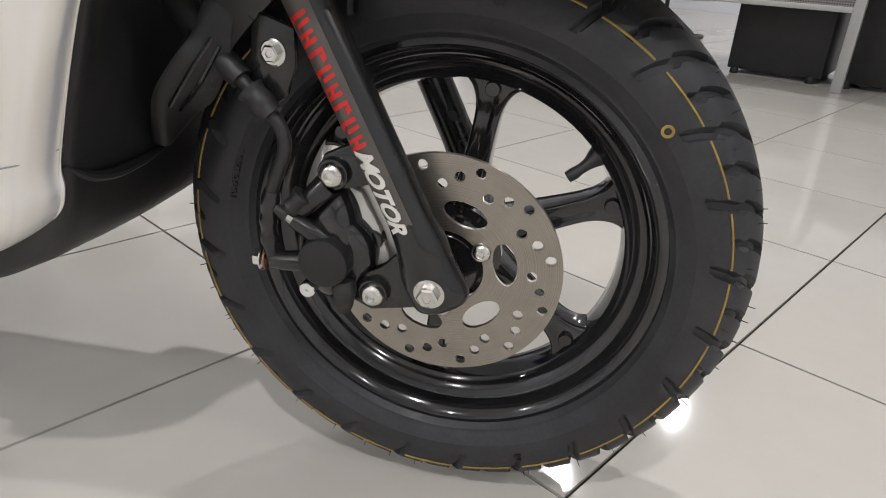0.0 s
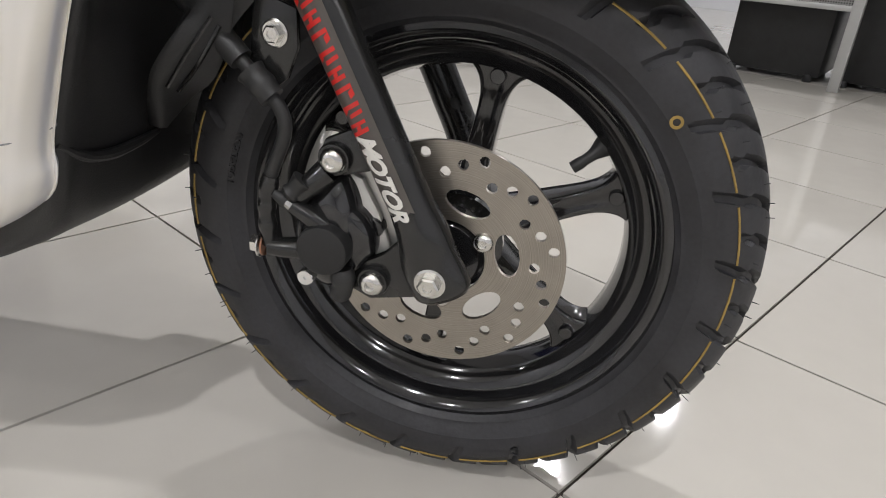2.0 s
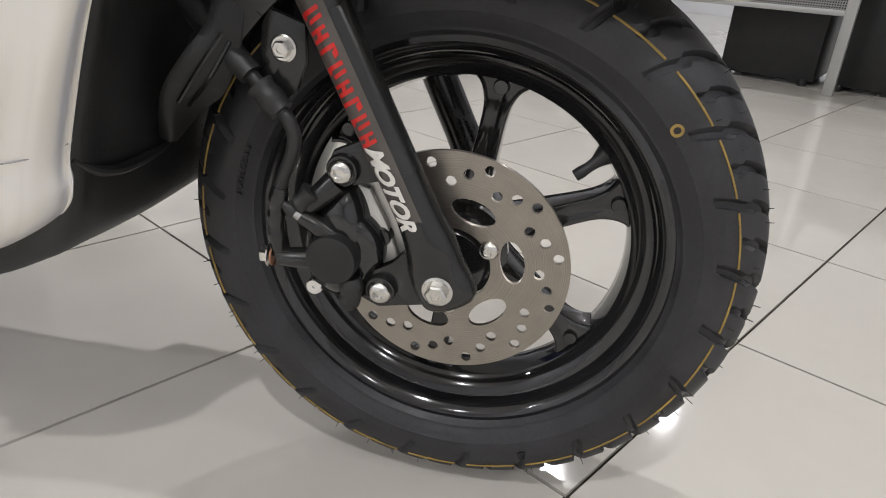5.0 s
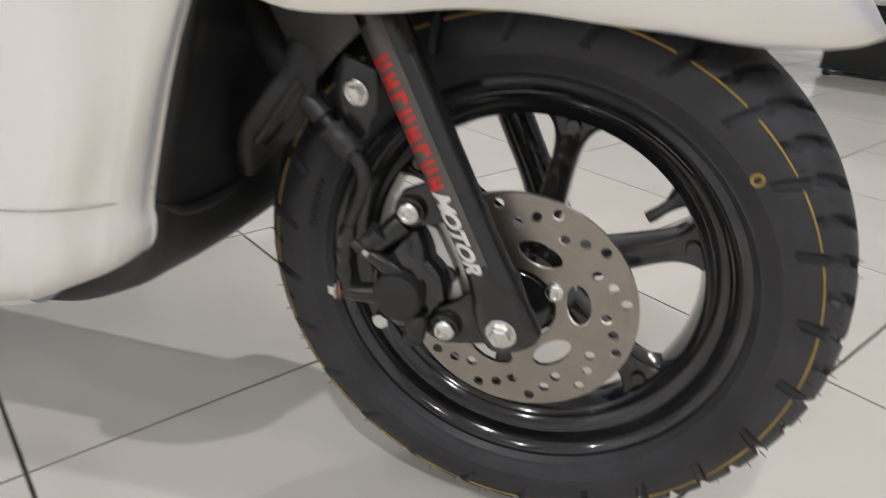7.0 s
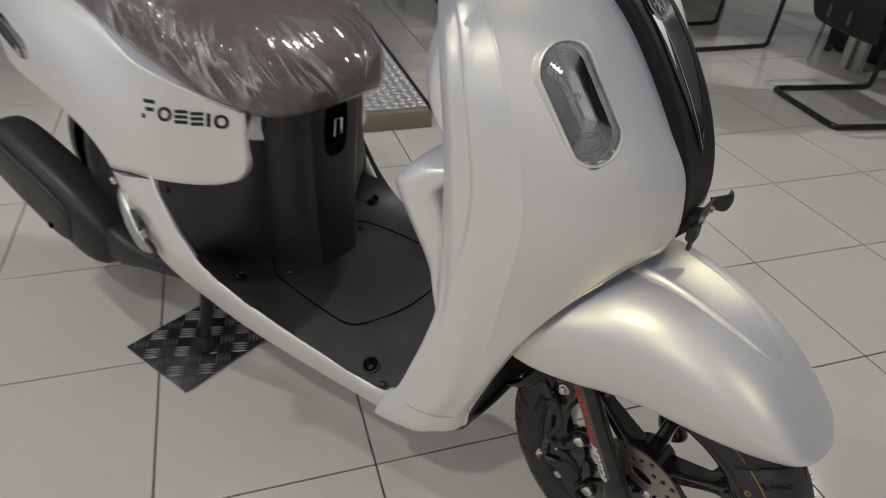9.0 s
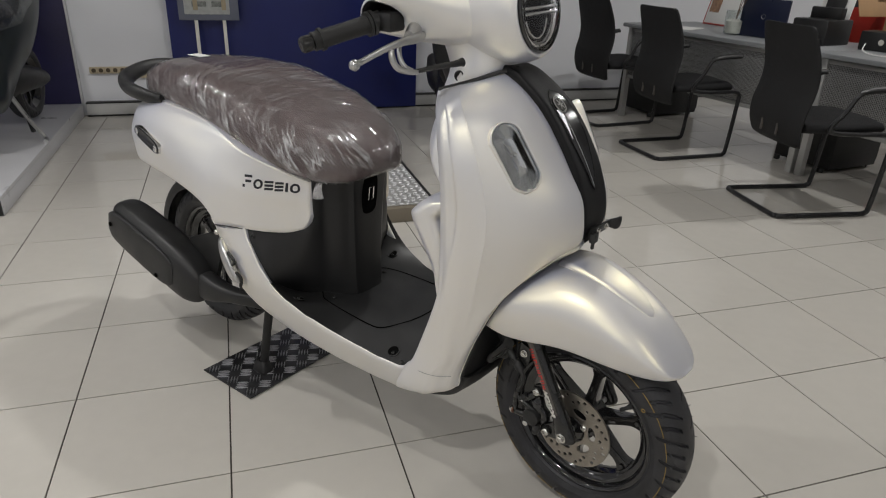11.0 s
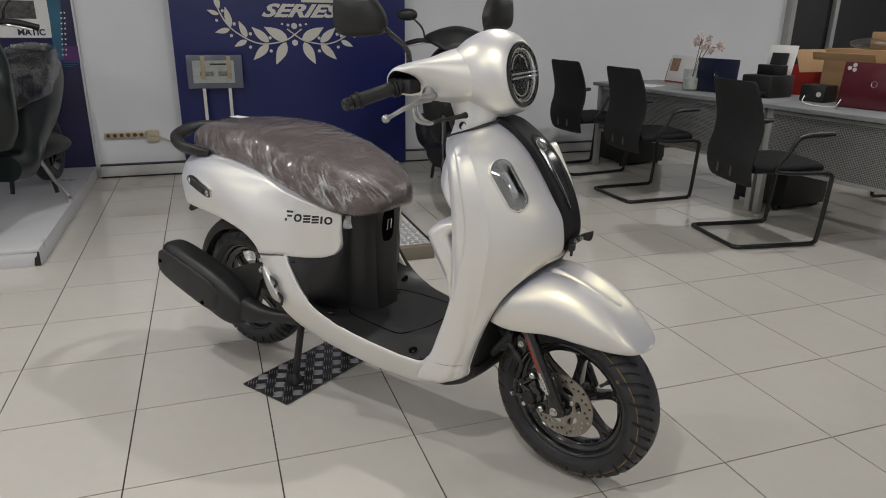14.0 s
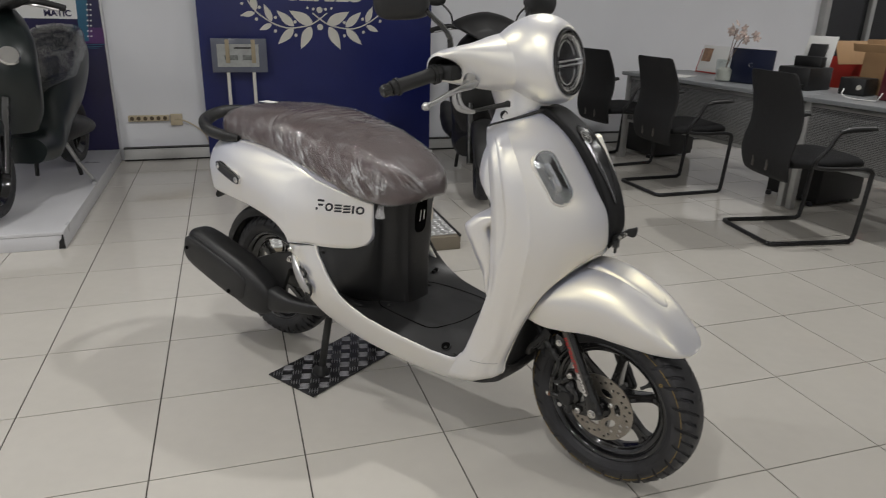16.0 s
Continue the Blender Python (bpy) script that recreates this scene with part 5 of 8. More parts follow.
rings = [ring_x(0.235, 1.052, 0.030, 0.022), ring_x(0.262, 1.052, 0.055, 0.036), ring_x(0.292, 1.051, 0.072, 0.046), ring_x(0.322, 1.052, 0.082, 0.063), ring_x(0.352, 1.053, 0.090, 0.084), ring_x(0.385, 1.054, 0.095, 0.098), ring_x(0.425, 1.055, 0.096, 0.103, 0.006), ring_x(0.460, 1.054, 0.090, 0.100, 0.010), ring_x(0.486, 1.053, 0.079, 0.091, 0.012), ring_x(0.499, 1.052, 0.070, 0.0825, 0.012), ring_x(0.501, 1.052, 0.0655, 0.0775, 0.012), ring_x(0.497, 1.052, 0.062, 0.074, 0.012)]
head = part("headlamp_cover", turned(loft(rings, 60, 80, caps=False)), PEARL, scooter, "pearl white headlamp and handlebar cover", angle=60)


def cover_end(y, xc, zc, a, b, slant=0.0):
    """A ring of the bar cover; slant draws its front edge back towards the middle."""
    out = []
    for i in range(16):
        q = 2 * math.pi * i / 16
        c, sn = math.cos(q), math.sin(q)
        out.append((xc + a * c, y - math.copysign(slant, y) * max(0.0, 0.62 * c - 0.45 * sn + 0.2) if y else 0.0, zc + b * sn))
    return out


cover = [(-0.204, 0.278, 1.040, 0.034, 0.028, 0.050), (-0.200, 0.282, 1.041, 0.044, 0.035, 0.050), (-0.184, 0.292, 1.042, 0.053, 0.041, 0.046), (-0.155, 0.308, 1.042, 0.064, 0.047, 0.030), (-0.115, 0.328, 1.042, 0.080, 0.054, 0.012), (-0.085, 0.340, 1.043, 0.093, 0.060, 0.004), (-0.05, 0.350, 1.046, 0.100, 0.066, 0.0), (0, 0.352, 1.048, 0.102, 0.068, 0.0)]
rings = [cover_end(*c) for c in cover] + [cover_end(-c[0], *c[1:]) for c in cover[-2::-1]]
bar_cover = part("handlebar_cover", turned(loft(rings, 90, 64, caps=False)), PEARL, scooter, "white handlebar cover with open ends", angle=60)
for s in (1, -1):
    ends = [[(x - 0.001, y * s, z) for x, y, z in cover_end(yy, 0.280, 1.040, a, b, 0.050)] for yy, a, b in ((-0.2035, 0.0345, 0.0285), (-0.196, 0.030, 0.024), (-0.170, 0.026, 0.021), (-0.150, 0.010, 0.008))]
    part("opening", turned(loft(ends, 14, 48, caps=False)), BLACKPL, bar_cover, "black recess round the switch")
rings = []
for z, xc, a, b in ((1.010, 0.375, 0.086, 0.078), (0.985, 0.380, 0.080, 0.075), (0.960, 0.382, 0.073, 0.073), (0.938, 0.380, 0.072, 0.076), (0.912, 0.374, 0.076, 0.082)):
    rings.append([(xc + a * math.cos(2 * math.pi * i / 12), b * math.sin(2 * math.pi * i / 12), z + 0.32 * a * math.cos(2 * math.pi * i / 12)) for i in range(12)])
part("neck_cover", turned(loft(rings, 20, 48)), PEARL, scooter, "white neck cover under the headlamp", angle=60)
part("neck_core", tube([along(0.62), along(0.80)], 0.060, 24, 2), DARKM, scooter)

# headlamp: tall oval glass, dark bowl, bright inner ring and a double bar across
hl = TURN @ Matrix.Translation((0.500, 0, 1.052)) @ Matrix.Rotation(radians(90 - 8), 4, "Y")  # z ahead, x down
OVAL = Matrix.Diagonal((1.18, 1.0, 1, 1))
bm = lathe([(0.0620, -0.010), (0.0635, 0.002), (0.0625, 0.007), (0.0600, 0.0075), (0.0585, 0.003), (0.0570, -0.012)], hl @ OVAL, 72)
lamp = part("headlamp", bm, BLACKGL, scooter, "oval headlamp with black rim and bright cross bar", angle=40)
part("inner_ring", lathe([(0.0575, -0.006), (0.0560, 0.0015), (0.0535, 0.0030), (0.0515, 0.0010), (0.0500, -0.006), (0.0480, -0.004), (0.0465, -0.012), (0.0450, -0.020)], hl @ OVAL, 72), CHROME, lamp, "stepped bright inner ring")
part("reflector", lathe([(0.0460, -0.012), (0.040, -0.022), (0.030, -0.031), (0.016, -0.036), (0.0, -0.037)], hl @ OVAL, 56), mat("dark_reflector", (0.045, 0.045, 0.05), 0.22, 0.3, 0.25, 40), lamp)
for dx in (-0.0048, 0.0048):
    part("cross_bar", box((0.0062, 0.104, 0.010), (dx, 0, 0.0035), 0.0025, hl), CHROME, lamp)
for sx in (1, -1):
    part("inner_arc", tube([hl @ Vector((sx * (0.006 + 0.043 * math.sin(q)), 0.034 * math.cos(q), -0.006)) for q in np.linspace(0.25, math.pi - 0.25, 9)], 0.0022, 8, 30), CHROME, lamp)
part("lens", lathe([(0.0605, 0.006), (0.052, 0.0120), (0.032, 0.0165), (0.0, 0.0180)], hl @ OVAL, 56), LENS, lamp)

# ---- grips, levers, mirrors
MIRROR = [(-46, 0), (-45, 24), (-37, 36), (-10, 38), (20, 36), (38, 17), (47, -2), (47, -17), (40, -30), (2, -35), (-30, -33), (-43, -20)]
for s in (1, -1):
    g0, g1 = Vector((0.268, -0.180 * s, 1.030)), Vector((0.225, -0.306 * s, 1.000))
    d = (g1 - g0)
    grip = part("grip", turned(tube([g0 + d * k for k in (0, 0.1, 0.3, 0.6, 0.9, 1.0)], [0.0195, 0.0180, 0.0168, 0.0165, 0.017, 0.0175], 20, 30)), HOSE, scooter, "black rubber handlebar grip")
    e = d.normalized()
    for k in (0.10, 0.16, 0.86):
        c = g0 + d * k
        part("grip_flange", turned(tube([c, c + e * 0.006], 0.0230 if k < 0.8 else 0.0205, 24, 2, None, False)), HOSE, grip)
    part("bar_end", turned(tube([g1, g1 + e * 0.008, g1 + e * 0.020, g1 + e * 0.024], [0.0135, 0.0150, 0.0150, 0.012], 20, 8, smooth=False)), BLACKPT, grip)
    lv = [(0.338, -0.142 * s, 1.005), (0.350, -0.172 * s, 1.004), (0.352, -0.205 * s, 1.002), (0.342, -0.245 * s, 0.991), (0.330, -0.280 * s, 0.976), (0.327, -0.292 * s, 0.972)]
    lever = part("brake_lever", turned(tube(lv, [0.011, 0.0105, 0.0085, 0.0070, 0.0062, 0.0070], 12, 40, flat=0.8)), ALU, scooter, "polished aluminium brake lever")
    bm = bmesh.new()
    bmesh.ops.create_uvsphere(bm, u_segments=16, v_segments=10, radius=0.0100, matrix=Matrix.Translation((0.326, -0.298 * s, 0.970)))
    part("ball_end", turned(bm), ALU, lever)
    part("perch", turned(tube([(0.318, -0.135 * s, 1.020), (0.330, -0.155 * s, 1.014), (0.342, -0.178 * s, 1.008)], [0.014, 0.014, 0.010], 12, 10)), ALU, lever)
    part("switch_box", turned(box((0.040, 0.050, 0.036), (0.288, -0.168 * s, 1.030), 0.008)), BLACKPL, scooter)
    if s == 1:
        part("lock_lever", turned(tube([(0.345, -0.225, 0.995), (0.352, -0.232, 0.978), (0.360, -0.226, 0.960), (0.372, -0.206, 0.952), (0.380, -0.194, 0.951)], [0.0045, 0.006, 0.006, 0.0055, 0.004], 10, 30)), ALU, lever, "small bent parking lock lever")
        part("lock_arm", turned(tube([(0.338, -0.200, 0.998), (0.345, -0.206, 0.976), (0.356, -0.205, 0.960), (0.368, -0.196, 0.953)], [0.004, 0.0045, 0.0045, 0.0035], 10, 24)), ALU, lever)
        part("lock_cable", turned(tube([(0.376, -0.198, 0.952), (0.388, -0.160, 0.956), (0.402, -0.118, 0.959), (0.405, -0.100, 0.960)], [0.004, 0.005, 0.006, 0.0085], 10, 20)), HOSE, lever)
    n2, cen, foot = (Vector((0.50, -0.866, 0.06)), Vector((0.216, -0.262, 1.193)), Vector((0.268, -0.150, 1.070))) if s == 1 else (Vector((1.0, -0.02, 0.05)), Vector((0.244, 0.256, 1.186)), Vector((0.268, 0.150, 1.070)))
    n2.normalize()
    ax = Vector((0, 0, 1)).cross(n2).normalized()
    av = n2.cross(ax)
    rim_pt = cen + ax * (0.060 if s == 1 else -0.060) - av * 0.024
    bend = foot + Vector((0, -0.006 * s, 0.040))
    mirror = part("mirror", turned(tube([foot, foot + Vector((0, -0.001 * s, 0.025)), bend, bend.lerp(rim_pt, 0.30) + Vector((0, 0, 0.004)), bend.lerp(rim_pt, 0.7), rim_pt + n2 * 0.004], [0.0085, 0.0070, 0.0062, 0.0060, 0.0058, 0.0060], 12, 40)), BLACKPT, scooter, "black rear-view mirror on a bent stem")
    rings = []
    for off, k in ((-0.013, 0.93), (-0.008, 1.0), (0.002, 0.985), (0.011, 0.90), (0.018, 0.70), (0.022, 0.35)):
        rings.append([tuple(cen + n2 * off + ax * (px * 0.00138 * k * (1 if s == 1 else -1)) + av * (pz * 0.00132 * k)) for px, pz in MIRROR])
    part("mirror_shell", turned(loft(rings, 20, 60)), BLACKPL, mirror, "faceted black mirror housing")
    rings = []
    for off, k in ((-0.0128, 0.93), (-0.0136, 0.88)):
        rings.append([tuple(cen + n2 * off + ax * (px * 0.00138 * k * (1 if s == 1 else -1)) + av * (pz * 0.00132 * k)) for px, pz in MIRROR])
    part("mirror_glass", turned(loft(rings, 2, 60)), CHROME, mirror)

# ---- front indicators in the cowl
for s in (1, -1):
    m = lamp_frame(s)
    ind = part("indicator", loft([[tuple(m @ Vector((x, y, z))) for x, y in pill(w, h)] for w, h, z in ((0.0325, 0.0695, -0.020), (0.0325, 0.0695, 0.000), (0.0310, 0.0680, 0.0045), (0.0285, 0.0655, 0.0042), (0.0275, 0.0645, -0.004), (0.0270, 0.0640, -0.012))], 28, 64, caps=False), PEARL, scooter, "clear oval front indicator in a white rim", angle=60)
    # deep bowl: stepped on its outer side and ends, with a smooth bright floor towards the strip
    steps = [(0.0276, 0.0646, 0.0030, 0.0), (0.0268, 0.0638, -0.0070, 0.0)]
    for k in range(6):
        steps += [(0.0244 - 0.0027 * k, 0.0606 - 0.0048 * k, -0.0056 - 0.0018 * k, 0.0014 * k), (0.0236 - 0.0027 * k, 0.0596 - 0.0048 * k, -0.0100 - 0.0018 * k, 0.0003 + 0.0014 * k)]
    steps += [(0.0060, 0.0290, -0.0208, 0.0078), (0.0012, 0.0220, -0.0216, 0.0078)]
    bm = bmesh.new()
    loops = [[bm.verts.new(m @ Vector((x + sh * s, y, z))) for x, y in pill(w, h, 64)] for w, h, z, sh in steps]
    for lo, hi in zip(loops, loops[1:]):
        for q in range(64):
            bm.faces.new((lo[q], lo[(q + 1) % 64], hi[(q + 1) % 64], hi[q]))
    bm.faces.new(loops[-1])
    part("reflector", bm, REFL, ind, "stepped chrome reflector", angle=25)
    part("bulb", lathe([(0.0046, -0.006), (0.0046, 0.004), (0.0032, 0.0075), (0.0, 0.0085)], m @ Matrix.Translation((0.007 * s, 0.004, -0.020)), 20), CHROME, ind, "small bright bulb cap")
    part("lens", loft([[tuple(m @ Vector((x, y, z))) for x, y in pill(w, h)] for w, h, z in ((0.0280, 0.0650, 0.003), (0.0240, 0.0605, 0.0080), (0.012, 0.048, 0.0105), (0.001, 0.036, 0.0110))], 16, 64, caps=False), LENS, ind)

# ---- rear wheel, engine, exhaust, stands
RAX = Vector((-0.588, 0, 0.2395))
rw = Matrix.Translation(RAX) @ ROUND
rear_wheel = part("rear_wheel", turned(rim_bm([20 + 60 * i for i in range(6)]), rw), BLACKGL, scooter, "gloss black six-spoke rear rim", angle=40)
part("tyre", turned(tyre_bm(0.9935, 480), rw), RUBBER, rear_wheel, "black rear tyre", angle=28)
rings = []
for x, z, hw, t in ((-0.12, 0.30, 0.06, 0.10), (-0.22, 0.31, 0.09, 0.13), (-0.32, 0.33, 0.11, 0.15), (-0.40, 0.32, 0.105, 0.13), (-0.46, 0.29, 0.085, 0.09)):
    rings.append([(x, -0.02 + hw * math.cos(2 * math.pi * i / 12), z + t * 0.62 * math.sin(2 * math.pi * i / 12)) for i in range(12)])
engine = part("engine", loft(rings, 24, 36), DARKM, scooter, "dark grey engine block", angle=50)
fan = on_right(-0.262, -0.140, 0.352)
part("fan_cover", lathe([(0.075, -0.03), (0.075, 0.0), (0.068, 0.010), (0.050, 0.014), (0.048, 0.006), (0.0, 0.004)], fan, 40), BLACKPL, engine, "round black fan cover")
for k in range(9):
    a = radians(k * 20)
    part("fin", box((0.092, 0.003, 0.006), (0, 0, 0.0), 0.001, fan @ Matrix.Translation((0, 0, 0.010)) @ Matrix.Rotation(a, 4, "Z")), BLACKPL, engine)
MUF, MUF_D, MUF_N = Vector((-0.818, -0.203, 0.374)), Vector((0.965, 0.0, -0.262)).normalized(), Vector((0.262, 0.0, 0.965)).normalized()
rings = []
for d, h, t in ((0.0, 0.028, 0.018), (0.012, 0.050, 0.034), (0.04, 0.066, 0.047), (0.09, 0.073, 0.053), (0.18, 0.076, 0.055), (0.28, 0.076, 0.055), (0.36, 0.073, 0.052), (0.40, 0.064, 0.046), (0.43, 0.048, 0.036), (0.445, 0.030, 0.022)):
    c = MUF + MUF_D * d - MUF_N * 0.012 * max(0.0, (d - 0.3) / 0.14)
    rings.append([tuple(c + MUF_N * pz + Vector((0, py, 0))) for py, pz in arcs(0, 0, t, h, 20, 3.2)])
muffler = part("muffler", loft(rings, 50, 60), BLACKPL, scooter, "matt black exhaust silencer with heat shield", angle=50)
rings = []
for d, h, t in ((0.022, 0.030, 0.004), (0.045, 0.046, 0.008), (0.10, 0.053, 0.0100), (0.20, 0.055, 0.0105), (0.29, 0.054, 0.0100), (0.335, 0.044, 0.008), (0.352, 0.030, 0.004)):
    c = MUF + MUF_D * d + Vector((0, -0.050, 0))
    rings.append([tuple(c + MUF_N * pz + Vector((0, py, 0))) for py, pz in arcs(0, 0, t, h, 20, 3.6)])
part("heat_shield", loft(rings, 30, 56), BLACKPL, muffler, "raised black heat shield", angle=40)
for d, h in ((0.045, 0.004), (0.285, -0.036)):
    c = MUF + MUF_D * d + MUF_N * h + Vector((0, -0.0600, 0))
    part("screw", bolt_bm(0.0062, on_right(*c), domed=True), BLACKHOLE, muffler)
rings = []
for x, z, h, y, t in ((-0.470, 0.268, 0.030, -0.196, 0.026), (-0.430, 0.262, 0.036, -0.200, 0.028), (-0.385, 0.262, 0.040, -0.202, 0.028), (-0.340, 0.262, 0.032, -0.202, 0.026), (-0.290, 0.266, 0.022, -0.198, 0.022), (-0.220, 0.272, 0.019, -0.188, 0.019), (-0.150, 0.276, 0.017, -0.168, 0.017), (-0.07, 0.280, 0.015, -0.10, 0.015)):
    rings.append([(x, y + py, z + pz) for py, pz in arcs(0, 0, t, h, 16, 3.0)])
part("pipe_cover", loft(rings, 40, 40), BLACKPL, muffler, "black cover over the exhaust pipe", angle=50)
part("muffler_bracket", prism([(-0.50, 0.372), (-0.40, 0.412), (-0.33, 0.432), (-0.29, 0.420), (-0.30, 0.390), (-0.345, 0.372), (-0.360, 0.330), (-0.380, 0.280), (-0.430, 0.290), (-0.440, 0.330)], 0.014, Matrix.Translation((0, -0.165, 0)) @ SIDE, 0.003), DARKM, muffler)
part("bracket_bolt", bolt_bm(0.0085, on_right(-0.330, -0.180, 0.408)), ZINC, muffler, "bright flange bolt")
for s in (1, -1):
    rings = []
    for x, y, z, w, t in ((-0.236, -0.246, 0.470, 0.003, 0.004), (-0.224, -0.252, 0.458, 0.010, 0.009), (-0.204, -0.258, 0.430, 0.015, 0.012), (-0.184, -0.261, 0.402, 0.016, 0.012), (-0.168, -0.261, 0.380, 0.013, 0.010), (-0.158, -0.258, 0.368, 0.004, 0.004)):
        rings.append([(x + 0.82 * pw, (y + pt) * s, z + 0.57 * pw) for pw, pt in arcs(0, 0, w, t, 12, 2.4)])
    peg = part("footrest", loft(rings, 30, 30), ALU, scooter, "folded aluminium passenger footrest", angle=60)
    part("hinge", tube([(-0.200, -0.256 * s, 0.440), (-0.176, -0.262 * s, 0.436), (-0.166, -0.262 * s, 0.424), (-0.178, -0.262 * s, 0.408), (-0.172, -0.262 * s, 0.398), (-0.156, -0.260 * s, 0.392), (-0.152, -0.256 * s, 0.378), (-0.166, -0.250 * s, 0.352)], 0.0042, 8, 50), DARKM, peg, "bent black hinge bracket")
rings = []
for a, hw in ((200, 0.03), (175, 0.055), (150, 0.062), (120, 0.066), (90, 0.066), (62, 0.066), (40, 0.055)):
    q = radians(a)
    c, n = RAX + Vector((math.cos(q), 0, math.sin(q))) * 0.262, Vector((math.cos(q), 0, math.sin(q)))
    rings.append([tuple(c + Vector((0, py, 0)) + n * pz) for py, pz in ((-hw, -0.03), (-hw * 0.9, 0.0), (0, 0.012), (hw * 0.9, 0.0), (hw, -0.03), (hw * 0.93, -0.03), (0, 0.006), (-hw * 0.93, -0.03))])
part("rear_inner_fender", loft(rings, 40, 40), BLACKPL, scooter, "black inner rear mudguard", angle=60)
rings = [[(-0.78 - 0.10 * k, yy * (1 - 0.15 * k), zz) for yy, zz in ((-0.075, 0.60 - 0.11 * k), (0, 0.615 - 0.11 * k), (0.075, 0.60 - 0.11 * k), (0.07, 0.585 - 0.12 * k), (0, 0.595 - 0.12 * k), (-0.07, 0.585 - 0.12 * k))] for k in (-0.6, -0.2, 0.3, 0.8)]
part("rear_mudguard", loft(rings, 16, 24), BLACKPL, scooter, "black rear mudguard tongue", angle=60)
stand = part("centre_stand", tube([(-0.222, 0.13, 0.236), (-0.222, -0.13, 0.236)], 0.013, 12, 2), DARKM, scooter, "black centre stand with two legs")
for s in (1, -1):
    part("stand_leg", tube([(-0.222, -0.120 * s, 0.245), (-0.236, -0.130 * s, 0.140), (-0.252, -0.138 * s, 0.026)], [0.0125, 0.0120, 0.0125], 12, 12), DARKM, stand)
    part("stand_foot", loft([[(-0.256 + px, (-0.140 + py) * s, z) for px, py in arcs(0, 0, w, d, 12, 3.2)] for z, w, d in ((0.0042, 0.026, 0.020), (0.012, 0.028, 0.022), (0.030, 0.022, 0.018), (0.042, 0.014, 0.013))], 12, 30), DARKM, stand, "broad black stand foot")


# ---------------------------------------------------------------- fixtures along the north wall
YW = Y1
solid("baseboard", box((6.5, 0.055, 0.085), (-0.13 + 3.25, YW - 0.028, 0.050), 0.006), TRUNK, "grey-white plastic cable trunking along the wall foot", "trunking", kind="structure")
solid("trim", box((6.5, 0.058, 0.008), (-0.13 + 3.25, YW - 0.029, 0.0968), 0.001), DARKM, "dark joint along the top of the trunking", "trim", kind="structure")
solid("trim", box((6.5, 0.06, 0.012), (-0.13 + 3.25, YW - 0.030, 0.006), 0.002), DARKM, "dark plinth strip under the trunking", "trim", kind="structure")


def perforated(name, color, pitch=0.0125, hole=0.33, axes=(0, 2)):
    """Painted sheet steel with rows of round holes."""
    m = mat(name, color, 0.4, 0.3, 0.05, 6)
    n, l = m.node_tree.nodes, m.node_tree.links
    p = n["Principled BSDF"]
    base = p.inputs["Base Color"].links[0].from_socket
    tc = n.new("ShaderNodeTexCoord")
    sc = n.new("ShaderNodeVectorMath")
    sc.operation = "SCALE"
    sc.inputs["Scale"].default_value = 1 / pitch
    fr = n.new("ShaderNodeVectorMath")
    fr.operation = "FRACTION"
    sub = n.new("ShaderNodeVectorMath")
    sub.operation = "SUBTRACT"
    sub.inputs[1].default_value = (0.5, 0.5, 0.5)
    mul = n.new("ShaderNodeVectorMath")
    mul.operation = "MULTIPLY"
    mul.inputs[1].default_value = [1.0 if i in axes else 0.0 for i in range(3)]
    ln = n.new("ShaderNodeVectorMath")
    ln.operation = "LENGTH"
    lt = n.new("ShaderNodeMath")
    lt.operation = "LESS_THAN"
    lt.inputs[1].default_value = hole
    mix = n.new("ShaderNodeMix")
    mix.data_type = "RGBA"
    l.new(tc.outputs["Object"], sc.inputs[0])
    l.new(sc.outputs[0], fr.inputs[0])
    l.new(fr.outputs[0], sub.inputs[0])
    l.new(sub.outputs[0], mul.inputs[0])
    l.new(mul.outputs[0], ln.inputs[0])
    l.new(ln.outputs["Value"], lt.inputs[0])
    l.new(lt.outputs[0], mix.inputs["Factor"])
    l.new(base, mix.inputs["A"])
    mix.inputs["B"].default_value = (0.03, 0.03, 0.03, 1)
    l.new(mix.outputs["Result"], p.inputs["Base Color"])
    return m


PERFS = perforated("perforated_steel", (0.30, 0.30, 0.30), 0.0095)

# power strip, wall socket and lead
strip_t = thing("power_strip", "ivory six-way power strip fixed to the wall", "power strip", pose(0.072, YW - 0.012, 0.320))
part("case", box((0.295, 0.024, 0.046), (0, 0, 0), 0.005), CREAM, strip_t)
for k in range(6):
    part("outlet", lathe([(0.019, 0), (0.019, 0.004), (0.016, 0.004), (0.015, -0.002), (0, -0.002)], on_right(-0.118 + 0.047 * k, -0.0125, 0), 24), CREAM, strip_t)
    part("socket_well", lathe([(0.0150, 0.0), (0.0150, 0.0012), (0, 0.0012)], on_right(-0.118 + 0.047 * k, -0.0125, 0), 24), mat("brown_socket", (0.10, 0.075, 0.045), 0.6), strip_t)
    for s in (-1, 1):
        part("pin_hole", lathe([(0.0032, 0.0), (0.0032, 0.001), (0, 0.001)], on_right(-0.118 + 0.047 * k + 0.009 * s, -0.0125, 0), 10), DARKM, strip_t)
sock = thing("wall_socket", "ivory single wall socket beside the power strip", "socket", pose(0.270, YW - 0.015, 0.306))
part("plate", box((0.088, 0.030, 0.088), (0, 0, 0), 0.008), CREAM, sock)
part("well", lathe([(0.024, 0), (0.024, 0.003), (0.021, 0.003), (0.020, 0.0005), (0, 0.0005)], on_right(0, -0.0155, 0), 28), CREAM, sock)
